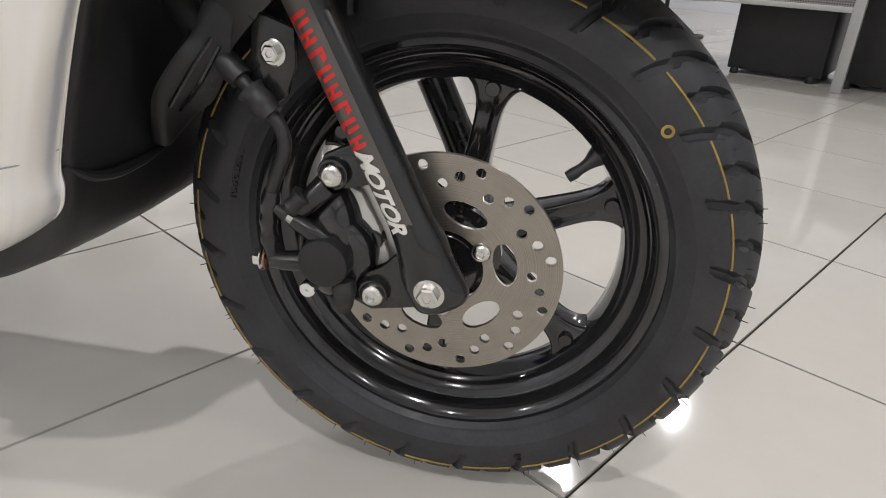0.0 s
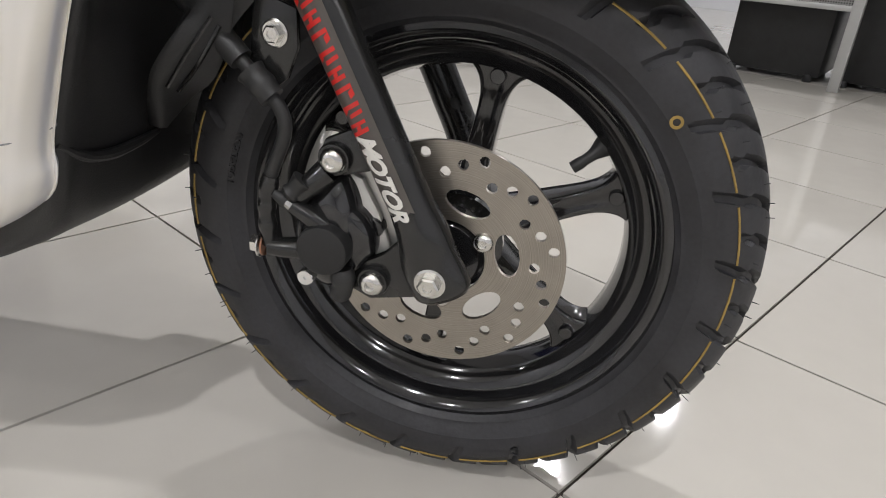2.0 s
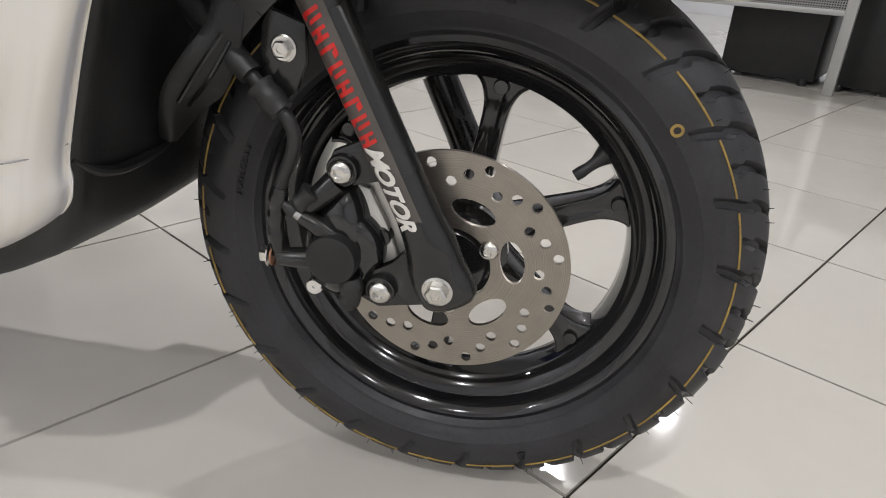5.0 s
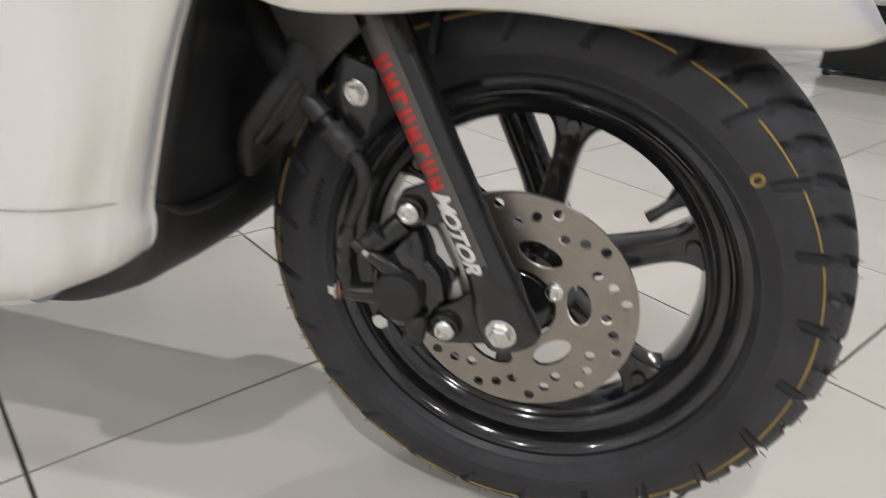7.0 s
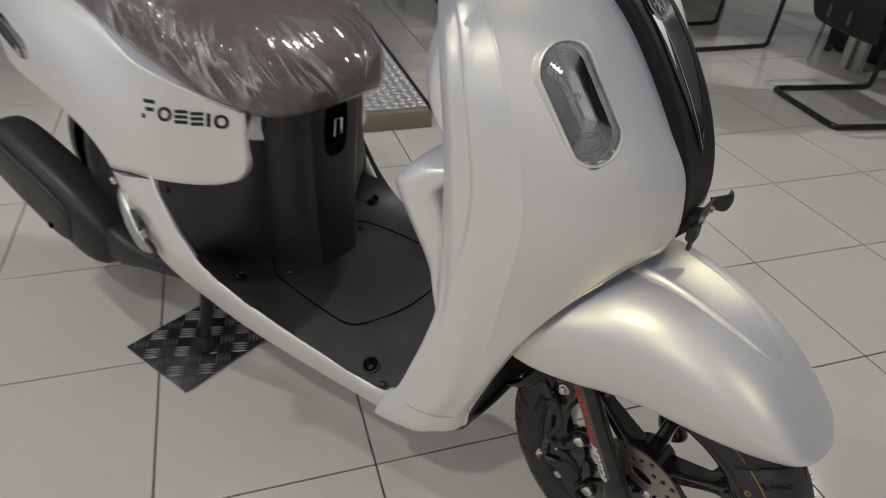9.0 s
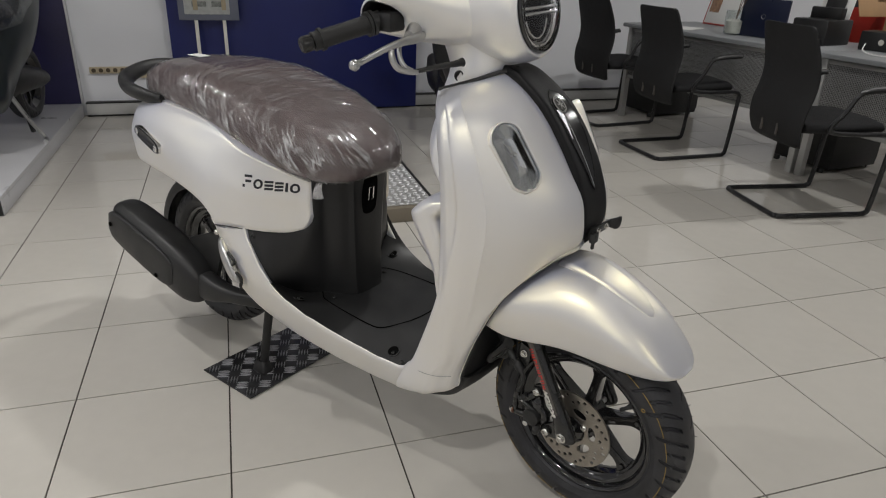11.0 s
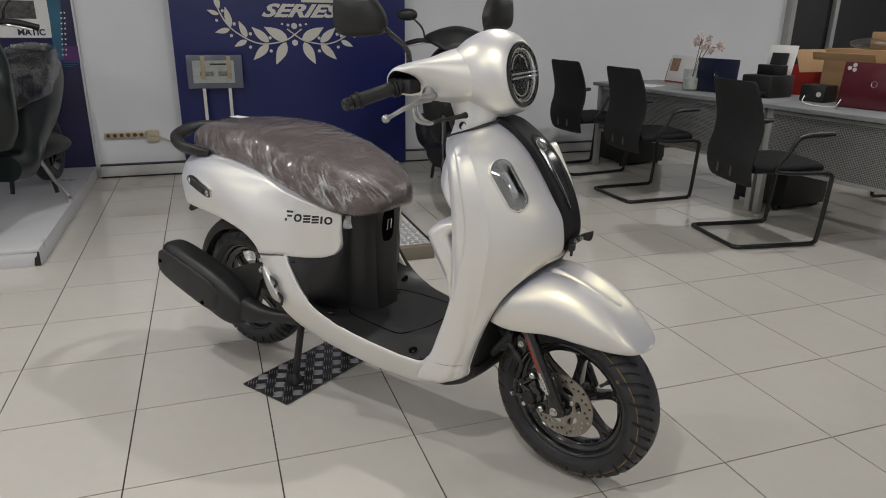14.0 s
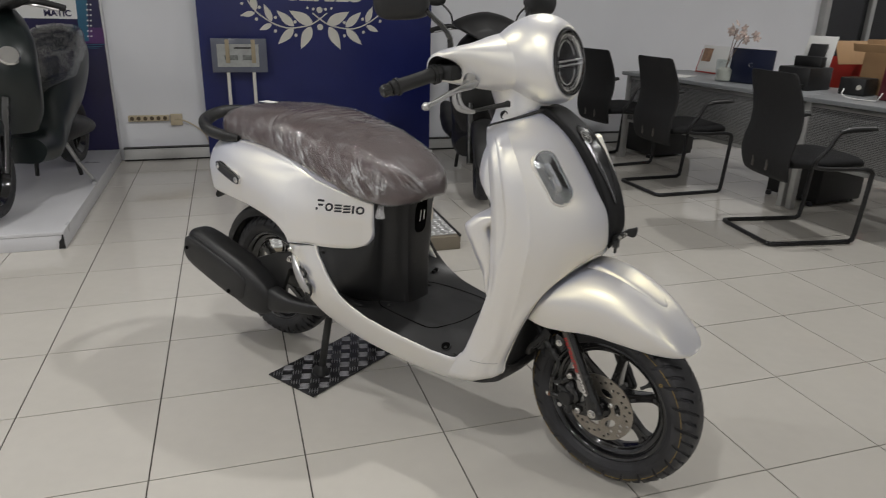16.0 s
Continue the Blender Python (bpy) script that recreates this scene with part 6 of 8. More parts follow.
for s in (-1, 1):
    part("pin_hole", lathe([(0.0035, 0.0), (0.0035, 0.0015), (0, 0.0015)], on_right(0.009 * s, -0.0155, 0), 10), DARKM, sock)
solid("power_lead", tube([(0.24, YW - 0.02, 0.335), (0.30, YW - 0.03, 0.31), (0.38, YW - 0.025, 0.27), (0.47, YW - 0.02, 0.19), (0.50, YW - 0.02, 0.10)], 0.005, 8, 30), CREAM, "thin beige power lead drooping to the trunking", "cable")

# ---- display platform with its printed backdrop
plat = thing("display_platform", "low white laminate display platform with a scuffed dark corner", "platform")
part("deck", box((2.6, 2.06, 0.02), (-1.455, 2.985, 0.082), 0.003), PLATM, plat, "pale grey laminate deck")
part("front_panel", box((2.6, 0.02, 0.071), (-1.455, 1.966, 0.0355), 0.002), PLATM, plat)
part("side_panel", box((0.02, 2.04, 0.071), (-0.166, 2.996, 0.0355), 0.002), PLATM, plat)
part("corner_guard", prism([(0, 0), (0.030, 0), (0.030, 0.07), (0.022, 0.075), (0.018, 0.05), (0.006, 0.04)], 0.003, Matrix.Translation((-0.187, 1.956, 0.003)) @ SIDE, 0.0005), DARKM, plat, "torn dark edge tape")
back = thing("backdrop_board", "printed navy and violet backdrop board behind the platform", "board")
part("panel", box((2.6, 0.03, 2.3), (-1.46, YW - 0.016, 1.24), 0.002), NAVY, back)
part("edge_strip", box((0.014, 0.034, 2.3), (-0.153, YW - 0.018, 1.24), 0.002), PLATM, back)
part("purple_field", box((0.17, 0.003, 0.11), (-0.242, YW - 0.034, 0.925), 0.0), MAGENTA, back, smooth=False)
bm = bmesh.new()
for k in range(9):
    for j in range(2):
        box((0.010, 0.002, 0.010), (-0.262 + j * 0.022 + 0.004 * k, YW - 0.037, 0.92 + k * 0.036), 0, bm=bm)
tagged(part("dot_pattern", bm, PAPER, back, smooth=False), kind="stuff")
for z, w in ((0.864, 0.17), (0.850, 0.12), (0.838, 0.07)):
    part("light_streak", box((w, 0.002, 0.004), (-0.24, YW - 0.0375, z), 0.0), CYAN, back, smooth=False)
part("white_field", box((0.60, 0.003, 0.45), (-0.61, YW - 0.034, 1.262), 0), PAPER, back, smooth=False)
part("picture", box((0.34, 0.003, 0.12), (-0.56, YW - 0.0365, 1.225), 0), mat("print_machine", (0.06, 0.06, 0.06), 0.4, 0, 0.8, 30), back, smooth=False)
words("lettering", "MATIC", 0.058, NAVY, back, pose(-0.436, YW - 0.0375, 1.072, 90), bold=0.002)
words("lettering", "MESIN", 0.034, PAPER, back, pose(-0.535, YW - 0.0375, 0.977, 90), bold=0.001)
bm = prism([(-0.318, 0.885), (-0.262, 0.885), (-0.205, 1.48), (-0.300, 1.48)], 0.002, Matrix.Translation((0, YW - 0.034, 0)) @ SIDE)
part("cyan_field", bm, CYAN, back, smooth=False)

# ---- blue board with lettering and leaves
board = thing("blue_board", "tall royal blue display board with cream lettering and leaf ornament", "board")
part("panel", box((1.80, 0.04, 2.2), (1.395, YW - 0.09, 1.115), 0.003), BLUE, board)
yb = YW - 0.1115
words("lettering", "SERIES", 0.150, BOARDW, board, pose(1.432, yb, 1.242, 90) @ Matrix.Diagonal((1.36, 0.86, 1, 1)), bold=0.006, shear=0.45, depth=0.001, label="cream slanted lettering")
part("bar", box((0.34, 0.003, 0.030), (1.63, yb, 1.325), 0.0), BOARDW, board, smooth=False)


def leaf(x, z, length, width, ang):
    o = []
    for i in range(13):
        t = i / 12
        o.append((t * length, width * math.sin(math.pi * t ** 0.75) * 0.5))
    for i in range(11, 0, -1):
        t = i / 12
        o.append((t * length, -width * math.sin(math.pi * t ** 0.75) * 0.5))
    return prism(o, 0.002, Matrix.Translation((x, yb, z)) @ SIDE @ Matrix.Rotation(radians(ang), 4, "Z"))


def dot(x, z, r):
    return lathe([(r, 0), (r, 0.002), (0, 0.002)], on_right(x, yb, z), 20)


CX, CZ = 1.395, 1.009
SPRAY = [(0.055, 0.019, 0.230, 0.117, 0.40), (0.070, 0.004, 0.155, -0.165, 0.40), (0.200, 0.003, 0.325, 0.117, 0.36), (0.203, -0.013, 0.326, -0.130, 0.36), (0.363, 0.038, 0.416, 0.160, 0.36), (0.365, 0.016, 0.461, -0.029, 0.38), (0.476, 0.111, 0.507, 0.261, 0.32), (0.484, 0.096, 0.593, 0.073, 0.36), (0.555, 0.203, 0.639, 0.233, 0.36), (0.552, 0.240, 0.575, 0.370, 0.32)]
for s in (1, -1):
    part("stalk", tube([(CX + s * x, yb - 0.001, CZ + z) for x, z in ((-0.056, 0.103), (0.026, 0.042), (0.09, 0.011), (0.20, -0.009), (0.276, -0.005), (0.364, 0.028), (0.476, 0.106), (0.541, 0.203), (0.566, 0.290), (0.572, 0.38))], 0.0055, 6, 50), BOARDW, board)
    for x0, z0, x1, z1, fat in SPRAY:
        n = math.hypot(x1 - x0, z1 - z0)
        part("leaf", leaf(CX + s * x0, CZ + z0, n, n * fat, math.degrees(math.atan2(z1 - z0, s * (x1 - x0)))), BOARDW, board)
    for x, z, r in ((0.047, 0.132, 0.011), (0.092, 0.139, 0.009), (0.190, 0.036, 0.012), (0.188, -0.062, 0.012), (0.335, 0.065, 0.012), (0.341, -0.033, 0.012), (0.449, 0.136, 0.012), (0.476, 0.051, 0.012), (0.527, 0.229, 0.011), (0.574, 0.160, 0.011)):
        part("berry", dot(CX + s * x, CZ + z, r), BOARDW, board)
for z in (0.125, 0.0):
    part("berry", dot(CX, CZ + z, 0.023), BOARDW, board)

# sign holder in front of the board
sh = thing("sign_holder", "clear acrylic sign holder on two pale legs", "sign")
part("back_sheet", box((0.40, 0.005, 0.245), (0.775, YW - 0.20, 0.80), 0.002), mat("frosted_acrylic", (0.13, 0.14, 0.18), 0.2, 0, 0.05, 5), sh)
part("leaflet", box((0.30, 0.002, 0.165), (0.765, YW - 0.2045, 0.80), 0.0), mat("printed_card", (0.36, 0.37, 0.36), 0.4, 0, 0.2, 25), sh, "printed card with two scooters", smooth=False)
for x in (0.735, 0.865):
    part("picture", box((0.095, 0.002, 0.035), (x - 0.02, YW - 0.2065, 0.785), 0.0), mat("print_grey", (0.16, 0.17, 0.16), 0.5, 0, 0.5, 60), sh, smooth=False)
part("print_line", box((0.12, 0.002, 0.012), (0.80, YW - 0.2065, 0.855), 0.0), DECAL, sh, smooth=False)
for x in (0.685, 0.872):
    part("leg", box((0.024, 0.014, 0.86), (x, YW - 0.19, 0.44), 0.003), BOARDW, sh)
    part("foot", box((0.05, 0.14, 0.012), (x, YW - 0.19, 0.006), 0.003), BOARDW, sh)
    part("pad", box((0.030, 0.004, 0.17), (x + 0.005, YW - 0.2075, 0.83), 0.001), mat("tan_tape", (0.36, 0.30, 0.2), 0.5, 0, 0.1), sh)


# ---------------------------------------------------------------- chequer plates
def chequer(w, d, pitch, material, name, label, m, base=0.004, bar=(0.022, 0.0045), h=0.0016, rows=5, bars=None):
    t = thing(name, label, "plate", m)
    part("sheet", box((w, d, base), (0, 0, base / 2), 0.001), material, t)
    bm = bmesh.new()
    nx, ny = int(w / pitch), int(d / pitch)
    for i in range(nx):
        for j in range(ny):
            a = 45 if (i + j) % 2 else -45
            c = Vector((-w / 2 + (i + 0.5) * w / nx, -d / 2 + (j + 0.5) * d / ny, base))
            for k in range(rows):
                off = (k - (rows - 1) / 2) * bar[1] * 1.75
                mm = Matrix.Translation(c) @ Matrix.Rotation(radians(a), 4, "Z")
                x0, y0 = bar[0] / 2, bar[1] / 2
                lo = [bm.verts.new(mm @ Vector((x, y + off, -0.0004))) for x, y in ((-x0, 0), (0, -y0), (x0, 0), (0, y0))]
                hi = [bm.verts.new(mm @ Vector((x * 0.6, y * 0.5 + off, h))) for x, y in ((-x0, 0), (0, -y0), (x0, 0), (0, y0))]
                for q in range(4):
                    bm.faces.new((lo[q], lo[(q + 1) % 4], hi[(q + 1) % 4], hi[q]))
                bm.faces.new(hi)
    tagged(part("tread_pattern", bm, bars or material, t, smooth=False), kind="stuff")
    return t


chequer(0.215, 0.50, 0.043, PLATED, "stand_plate", "dark five-bar chequer plate under the centre stand", scooter.matrix_basis @ pose(-0.283, 0.0, 0.0), bar=(0.038, 0.0048), h=0.0035, rows=4, bars=STEELBAR)

ramp = thing("low_ramp", "low taupe platform topped with silver chequer plate", "platform")
part("body", box((0.96, 2.2, 0.070), (1.275, 2.59, 0.036), 0.004), OLIVE, ramp)
part("edge_trim", box((0.012, 2.2, 0.012), (1.752, 2.59, 0.074), 0.002), DARKM, ramp)
chequer(0.94, 2.16, 0.034, PLATE, "chequer_sheet", "silver diamond-pattern chequer plate lying on the platform", pose(1.275, 2.60, 0.072), bar=(0.042, 0.020), h=0.0045, rows=1, bars=GLINTBAR)

# ---------------------------------------------------------------- visitor chairs
def chair():
    c = thing("visitor_chair", "black cantilever visitor chair with mesh back and armrests", "chair", group="visitor chairs")
    w, hgt, L = 0.225, 0.415, 0.52
    pts = [(L - 0.03, -w, hgt), (L + 0.005, -w, hgt - 0.015), (L + 0.01, -w, hgt - 0.06), (L - 0.01, -w, 0.06), (L - 0.03, -w, 0.018), (L - 0.08, -w, 0.013), (0.06, -w, 0.013), (0.012, -w + 0.015, 0.013), (0.0, -w + 0.06, 0.013), (0.0, w - 0.06, 0.013), (0.012, w - 0.015, 0.013), (0.06, w, 0.013), (L - 0.08, w, 0.013), (L - 0.03, w, 0.018), (L - 0.01, w, 0.06), (L + 0.01, w, hgt - 0.06), (L + 0.005, w, hgt - 0.015), (L - 0.03, w, hgt)]
    part("sled_frame", tube(pts, 0.0125, 10, 150), CHAIRF, c, "bent black tube sled frame")
    for s in (1, -1):
        arm = [(L - 0.03, w * s, hgt), (0.22, w * s, hgt + 0.01), (0.17, (w + 0.01) * s, hgt + 0.04), (0.215, (w + 0.025) * s, 0.53), (0.255, (w + 0.03) * s, 0.605), (0.31, (w + 0.03) * s, 0.625), (0.44, (w + 0.03) * s, 0.63)]
        part("arm_frame", tube(arm, 0.011, 10, 50), CHAIRF, c)
        part("arm_pad", tube([(0.26, (w + 0.03) * s, 0.618), (0.34, (w + 0.03) * s, 0.634), (0.465, (w + 0.03) * s, 0.638)], [0.012, 0.017, 0.016], 12, 16, flat=0.6), BLACKPL, c, "black plastic armrest pad")
    rings = []
    for x, z, hw, t in ((0.075, 0.432, 0.17, 0.026), (0.10, 0.438, 0.200, 0.032), (0.27, 0.440, 0.218, 0.035), (0.43, 0.446, 0.214, 0.034), (0.495, 0.438, 0.195, 0.028), (0.515, 0.424, 0.15, 0.013)):
        rings.append([(x, py, z + pz) for py, pz in arcs(0, 0, hw, t, 14, 3.2)])
    part("seat", loft(rings, 24, 42), FABRIC, c, "thick black fabric seat pad", angle=70)
    rings = []
    for x, z, hw, cv in ((0.088, 0.330, 0.13, 0.010), (0.070, 0.340, 0.170, 0.012), (0.050, 0.365, 0.192, 0.014), (0.030, 0.44, 0.205, 0.020), (0.035, 0.52, 0.212, 0.026), (0.055, 0.60, 0.210, 0.028), (0.058, 0.68, 0.208, 0.026), (0.038, 0.77, 0.204, 0.022), (0.008, 0.855, 0.194, 0.016), (-0.004, 0.890, 0.184, 0.014), (-0.008, 0.900, 0.168, 0.012)):
        rings.append([(x, -hw, z), (x - cv * 0.7, -hw * 0.6, z), (x - cv, 0, z), (x - cv * 0.7, hw * 0.6, z), (x, hw, z), (x + 0.016, hw * 0.97, z), (x + 0.016 - cv * 0.7, hw * 0.6, z), (x + 0.016 - cv, 0, z), (x + 0.016 - cv * 0.7, -hw * 0.6, z), (x + 0.016, -hw * 0.97, z)])
    part("backrest", loft(rings, 40, 40), MESH, c, "curved black mesh backrest", angle=60)
    for s in (1, -1):
        part("back_bracket", box((0.008, 0.014, 0.075), (0.016, 0.062 * s, 0.42), 0.003), CLEARST, c, "dull slot cover")
    return c


ch = chair()
ch.matrix_basis = pose(3.418, 1.36, 0, 0, 0, -8)
copy_thing(ch, pose(3.385, 2.385, 0, 0, 0, 1))
copy_thing(ch, pose(3.43, 3.27, 0, 0, 0, 6))
copy_thing(ch, pose(5.70, 1.55, 0, 0, 0, 176))
copy_thing(ch, pose(5.55, 2.70, 0, 0, 0, 184))

# ---------------------------------------------------------------- desks; x along the front, y away from the visitors
DF, DN = Vector((3.82, 3.42, 0)), Vector((4.25, 0.09, 0))
dirx = (DN - DF).normalized()
dang = math.degrees(math.atan2(dirx.y, dirx.x))
DL = (DN - DF).length / 2 - 0.004
DH = 0.715
DESK = Matrix.Translation(DF) @ Matrix.Rotation(radians(dang), 4, "Z")


def desk():
    t = thing("office_desk", "grey office desk with perforated steel front panel", "desk", group="office desks")
    part("desktop", box((DL, 0.72, 0.028), (DL / 2, 0.33, DH - 0.014), 0.006), DESKG, t, "dark grey laminate desktop")
    part("front_panel", box((DL - 0.09, 0.012, 0.36), (DL / 2, 0.045, 0.495), 0.003), PERFS, t, "perforated grey steel front panel")
    for z in (0.318, 0.665):
        part("panel_rail", box((DL - 0.085, 0.024, 0.022), (DL / 2, 0.045, z), 0.003), PERF, t)
    for x in (0.03, DL - 0.03):
        part("front_leg", box((0.042, 0.042, DH - 0.028), (x, 0.045, (DH - 0.028) / 2), 0.004), PERF, t, "grey square steel leg")
        part("rear_leg", box((0.042, 0.042, DH - 0.028), (x, 0.62, (DH - 0.028) / 2), 0.004), PERF, t)
        part("side_rail", box((0.035, 0.54, 0.04), (x, 0.33, DH - 0.05), 0.004), PERF, t)
    return t


dk = desk()
dk.matrix_basis = DESK
copy_thing(dk, DESK @ Matrix.Translation((DL + 0.008, 0, 0)))


def pedestal():
    t = thing("drawer_pedestal", "black steel drawer pedestal under the desk", "drawer unit", group="drawer pedestals")
    part("carcass", box((0.40, 0.42, 0.59), (0, 0.03, 0.315), 0.006), DARKM, t)
    for k in range(3):
        d = part("drawer", box((0.385, 0.016, 0.165), (0, 0.248, 0.13 + 0.18 * k), 0.004), DARKM, t)
        part("handle", box((0.12, 0.012, 0.012), (0, 0.26, 0.16 + 0.18 * k), 0.004), PERF, d)
    for x in (-0.16, 0.16):
        for y in (-0.2, 0.2):
            part("castor", lathe([(0.0, 0), (0.018, 0.002), (0.02, 0.012), (0.016, 0.03), (0, 0.03)], Matrix.Translation((x, y, 0)), 16), BLACKPL, t)
    return t


pd = pedestal()
pd.matrix_basis = DESK @ pose(-0.02, 0.44, 0)
copy_thing(pd, DESK @ pose(1.56, 0.42, 0))
copy_thing(pd, DESK @ pose(3.04, 0.40, 0))
copy_thing(pd, DESK @ pose(3.50, 0.40, 0))


# things on the desks
def laptop(lid, label, m, open_=100):
    t = thing("laptop", label, "laptop", m)
    part("base", box((0.35, 0.24, 0.018), (0, 0.13, 0.009), 0.004), DARKM, t)
    part("keyboard", box((0.30, 0.10, 0.003), (0, 0.10, 0.0195), 0.001), BLACKPL, t)
    mm = Matrix.Rotation(radians(90 - open_), 4, "X")
    l = part("lid", box((0.35, 0.012, 0.235), (0, 0, 0.12), 0.004, mm), lid, t)
    part("screen", box((0.32, 0.002, 0.19), (0, 0.0075, 0.12), 0.0, mm), BLACKGL, l, smooth=False)
    part("emblem", lathe([(0.014, 0), (0.016, 0.001), (0.016, 0), (0.014, 0)], mm @ on_right(0, -0.0062, 0.13), 20), ZINC, l)
    return t, mm


laptop(NAVYLID, "open dark blue laptop seen from behind on the desk", DESK @ pose(1.065, 0.22, DH, 0, 0, 3), 93)
lp, lm = laptop(MAROON, "open dark red laptop with pale stickers on the lid", DESK @ pose(2.17, 0.28, DH, 0, 0, 4) @ Matrix.Scale(1.12, 4), 94)
for dx, dz in ((-0.145, 0.205), (-0.120, 0.222), (-0.118, 0.198)):
    part("sticker", lathe([(0.011, 0), (0.011, 0.0006), (0, 0.0006)], lm @ on_right(dx, -0.0062, dz), 14), BOARDW, lp)

cal = thing("desk_calendar", "red and white desk calendar with a food photo", "calendar", DESK @ pose(0.32, 0.60, DH, 0, 0, -6) @ Matrix.Scale(1.12, 4))
cm = Matrix.Rotation(radians(-14), 4, "X")
part("page", box((0.29, 0.003, 0.195), (0.004, 0, 0.103), 0.001, cm), PAPER, cal)
part("photo", box((0.095, 0.002, 0.095), (-0.075, -0.0028, 0.130), 0, cm), mat("soup_photo", (0.30, 0.17, 0.10), 0.4, 0, 0.6, 40), cal, smooth=False)
part("red_base", box((0.29, 0.06, 0.012), (0, 0.03, 0.006), 0.004), REDPL, cal)
part("red_back", box((0.30, 0.003, 0.17), (-0.012, 0.010, 0.085), 0.001, cm), REDPL, cal)
bm = box((0.30, 0.21, 0.006), (0, 0, 0.003), 0.001)
solid("paper_sheets", bm, PAPER, "loose white papers with a red edge on the desk", "paper", DESK @ pose(0.42, 0.12, DH, 0, 0, 20))

vase = thing("flower_vase", "glass jar with dried orchid stems on the desk", "vase", DESK @ pose(0.86, 0.20, DH))
part("jar", lathe([(0.056, 0), (0.062, 0.004), (0.064, 0.135), (0.060, 0.145), (0.062, 0.152), (0.058, 0.150), (0.058, 0.135), (0.057, 0.008), (0, 0.008)], n=24), ACRYL, vase)
part("pebbles", lathe([(0.054, 0.010), (0.056, 0.085), (0.03, 0.098), (0, 0.094)], n=16), BOARDW, vase)
rng = random.Random(7)
for k in range(3):
    a = (0.25, 0.55, 1.0)[k]
    pts = [(0, 0, 0.07), (0.03 * a, 0.01, 0.17), (0.11 * a, 0.01, 0.30), (0.19 * a, 0, 0.37 - 0.03 * k)]
    part("stem", tube(pts, 0.0026, 6, 16), STEM, vase)
    bm = bmesh.new()
    for j in range(5):
        c = Vector(pts[3]) + Vector((rng.uniform(-0.045, 0.045), rng.uniform(-0.02, 0.02), rng.uniform(-0.035, 0.035)))
        turn = Euler((rng.uniform(-0.6, 0.6), rng.uniform(-0.6, 0.6), rng.uniform(0, 6))).to_matrix().to_4x4()
        for q in range(5):
            mm = Matrix.Translation(c) @ turn @ Matrix.Rotation(radians(72 * q), 4, "Y") @ Matrix.Translation((0.014, 0, 0))
            bmesh.ops.create_uvsphere(bm, u_segments=8, v_segments=5, radius=0.015, matrix=mm @ Matrix.Diagonal((1, 0.25, 0.62, 1)))
    tagged(part("blossoms", bm, PETAL, vase, "dry cream and pink blossoms"), kind="stuff")

pr = thing("printer", "black inkjet printer with paper in the rear feed", "printer", DESK @ pose(1.385, 0.32, DH, 0, 0, 3))
part("body", box((0.235, 0.24, 0.145), (0, 0.05, 0.0725), 0.010), BLACKPL, pr)
part("cover", box((0.20, 0.05, 0.07), (0, 0.08, 0.175), 0.006), BLACKPL, pr)
part("rear_feed", box((0.125, 0.012, 0.17), (-0.01, 0.10, 0.23), 0.004, Matrix.Rotation(radians(-12), 4, "X")), BLACKPL, pr)
part("paper", box((0.21, 0.003, 0.26), (-0.01, 0.118, 0.24), 0.001, Matrix.Rotation(radians(-12), 4, "X")), PAPER, pr)
part("tray", box((0.19, 0.10, 0.02), (0, -0.10, 0.03), 0.004), BLACKPL, pr)
sp = thing("desk_speaker", "small black box loudspeaker with pale logo disc", "loudspeaker", DESK @ pose(1.735, 0.42, DH, 0, 0, 5))
part("case", box((0.165, 0.14, 0.105), (0, 0, 0.0525), 0.008), BLACKPL, sp)
part("badge", lathe([(0.016, 0), (0.016, 0.001), (0, 0.001)], on_right(0.045, -0.0705, 0.05), 20), BOARDW, sp)
solid("speaker_lead", tube([(0, 0, 0.05), (0.03, -0.05, 0.02), (0.10, -0.06, 0.006), (0.22, -0.03, 0.005), (0.26, -0.05, 0.03), (0.24, 0.0, 0.05)], 0.0035, 6, 40), PAPER, "white cable lying in a loop on the desk", "cable", DESK @ pose(1.80, 0.20, DH))

bx = thing("cardboard_box", "open brown cardboard carton with raised flaps", "box", DESK @ pose(1.90, 0.66, DH, 0, 0, -6))
for nm, sz, at in (("side", (0.46, 0.005, 0.33), (0, -0.15, 0.165)), ("side", (0.46, 0.005, 0.33), (0, 0.15, 0.165)), ("end", (0.005, 0.295, 0.33), (-0.228, 0, 0.165)), ("end", (0.005, 0.295, 0.33), (0.228, 0, 0.165)), ("bottom", (0.45, 0.295, 0.005), (0, 0, 0.003)), ("closed_flap", (0.30, 0.295, 0.005), (0.078, 0, 0.3275))):
    part(nm, box(sz, at, 0.001), CARD, bx)
part("flap", box((0.44, 0.005, 0.05), (0.0, -0.165, 0.352), 0.001, Matrix.Rotation(radians(18), 4, "X")), CARD, bx)
part("flap", box((0.005, 0.30, 0.16), (-0.32, 0, 0.385), 0.001, Matrix.Rotation(radians(-22), 4, "Y")), CARD, bx)
TOP = DESK @ pose(1.90, 0.66, DH + 0.3305, 0, 0, -6)
solid("parcel_box", box((0.22, 0.20, 0.105), (0, 0, 0.0525), 0.003), CARD, "closed brown cardboard parcel lying on the carton", "box", TOP @ pose(0.12, 0.03, 0))
solid("lime_toy", loft([[(px, py, z) for px, py in arcs(0, 0, r, r * 0.8, 12)] for z, r in ((0.0, 0.012), (0.010, 0.026), (0.032, 0.030), (0.056, 0.021), (0.070, 0.008))], 16, 24), LIMEPL, "small bright lime plastic object on the parcel", "ornament", TOP @ pose(0.09, 0.0, 0.105))
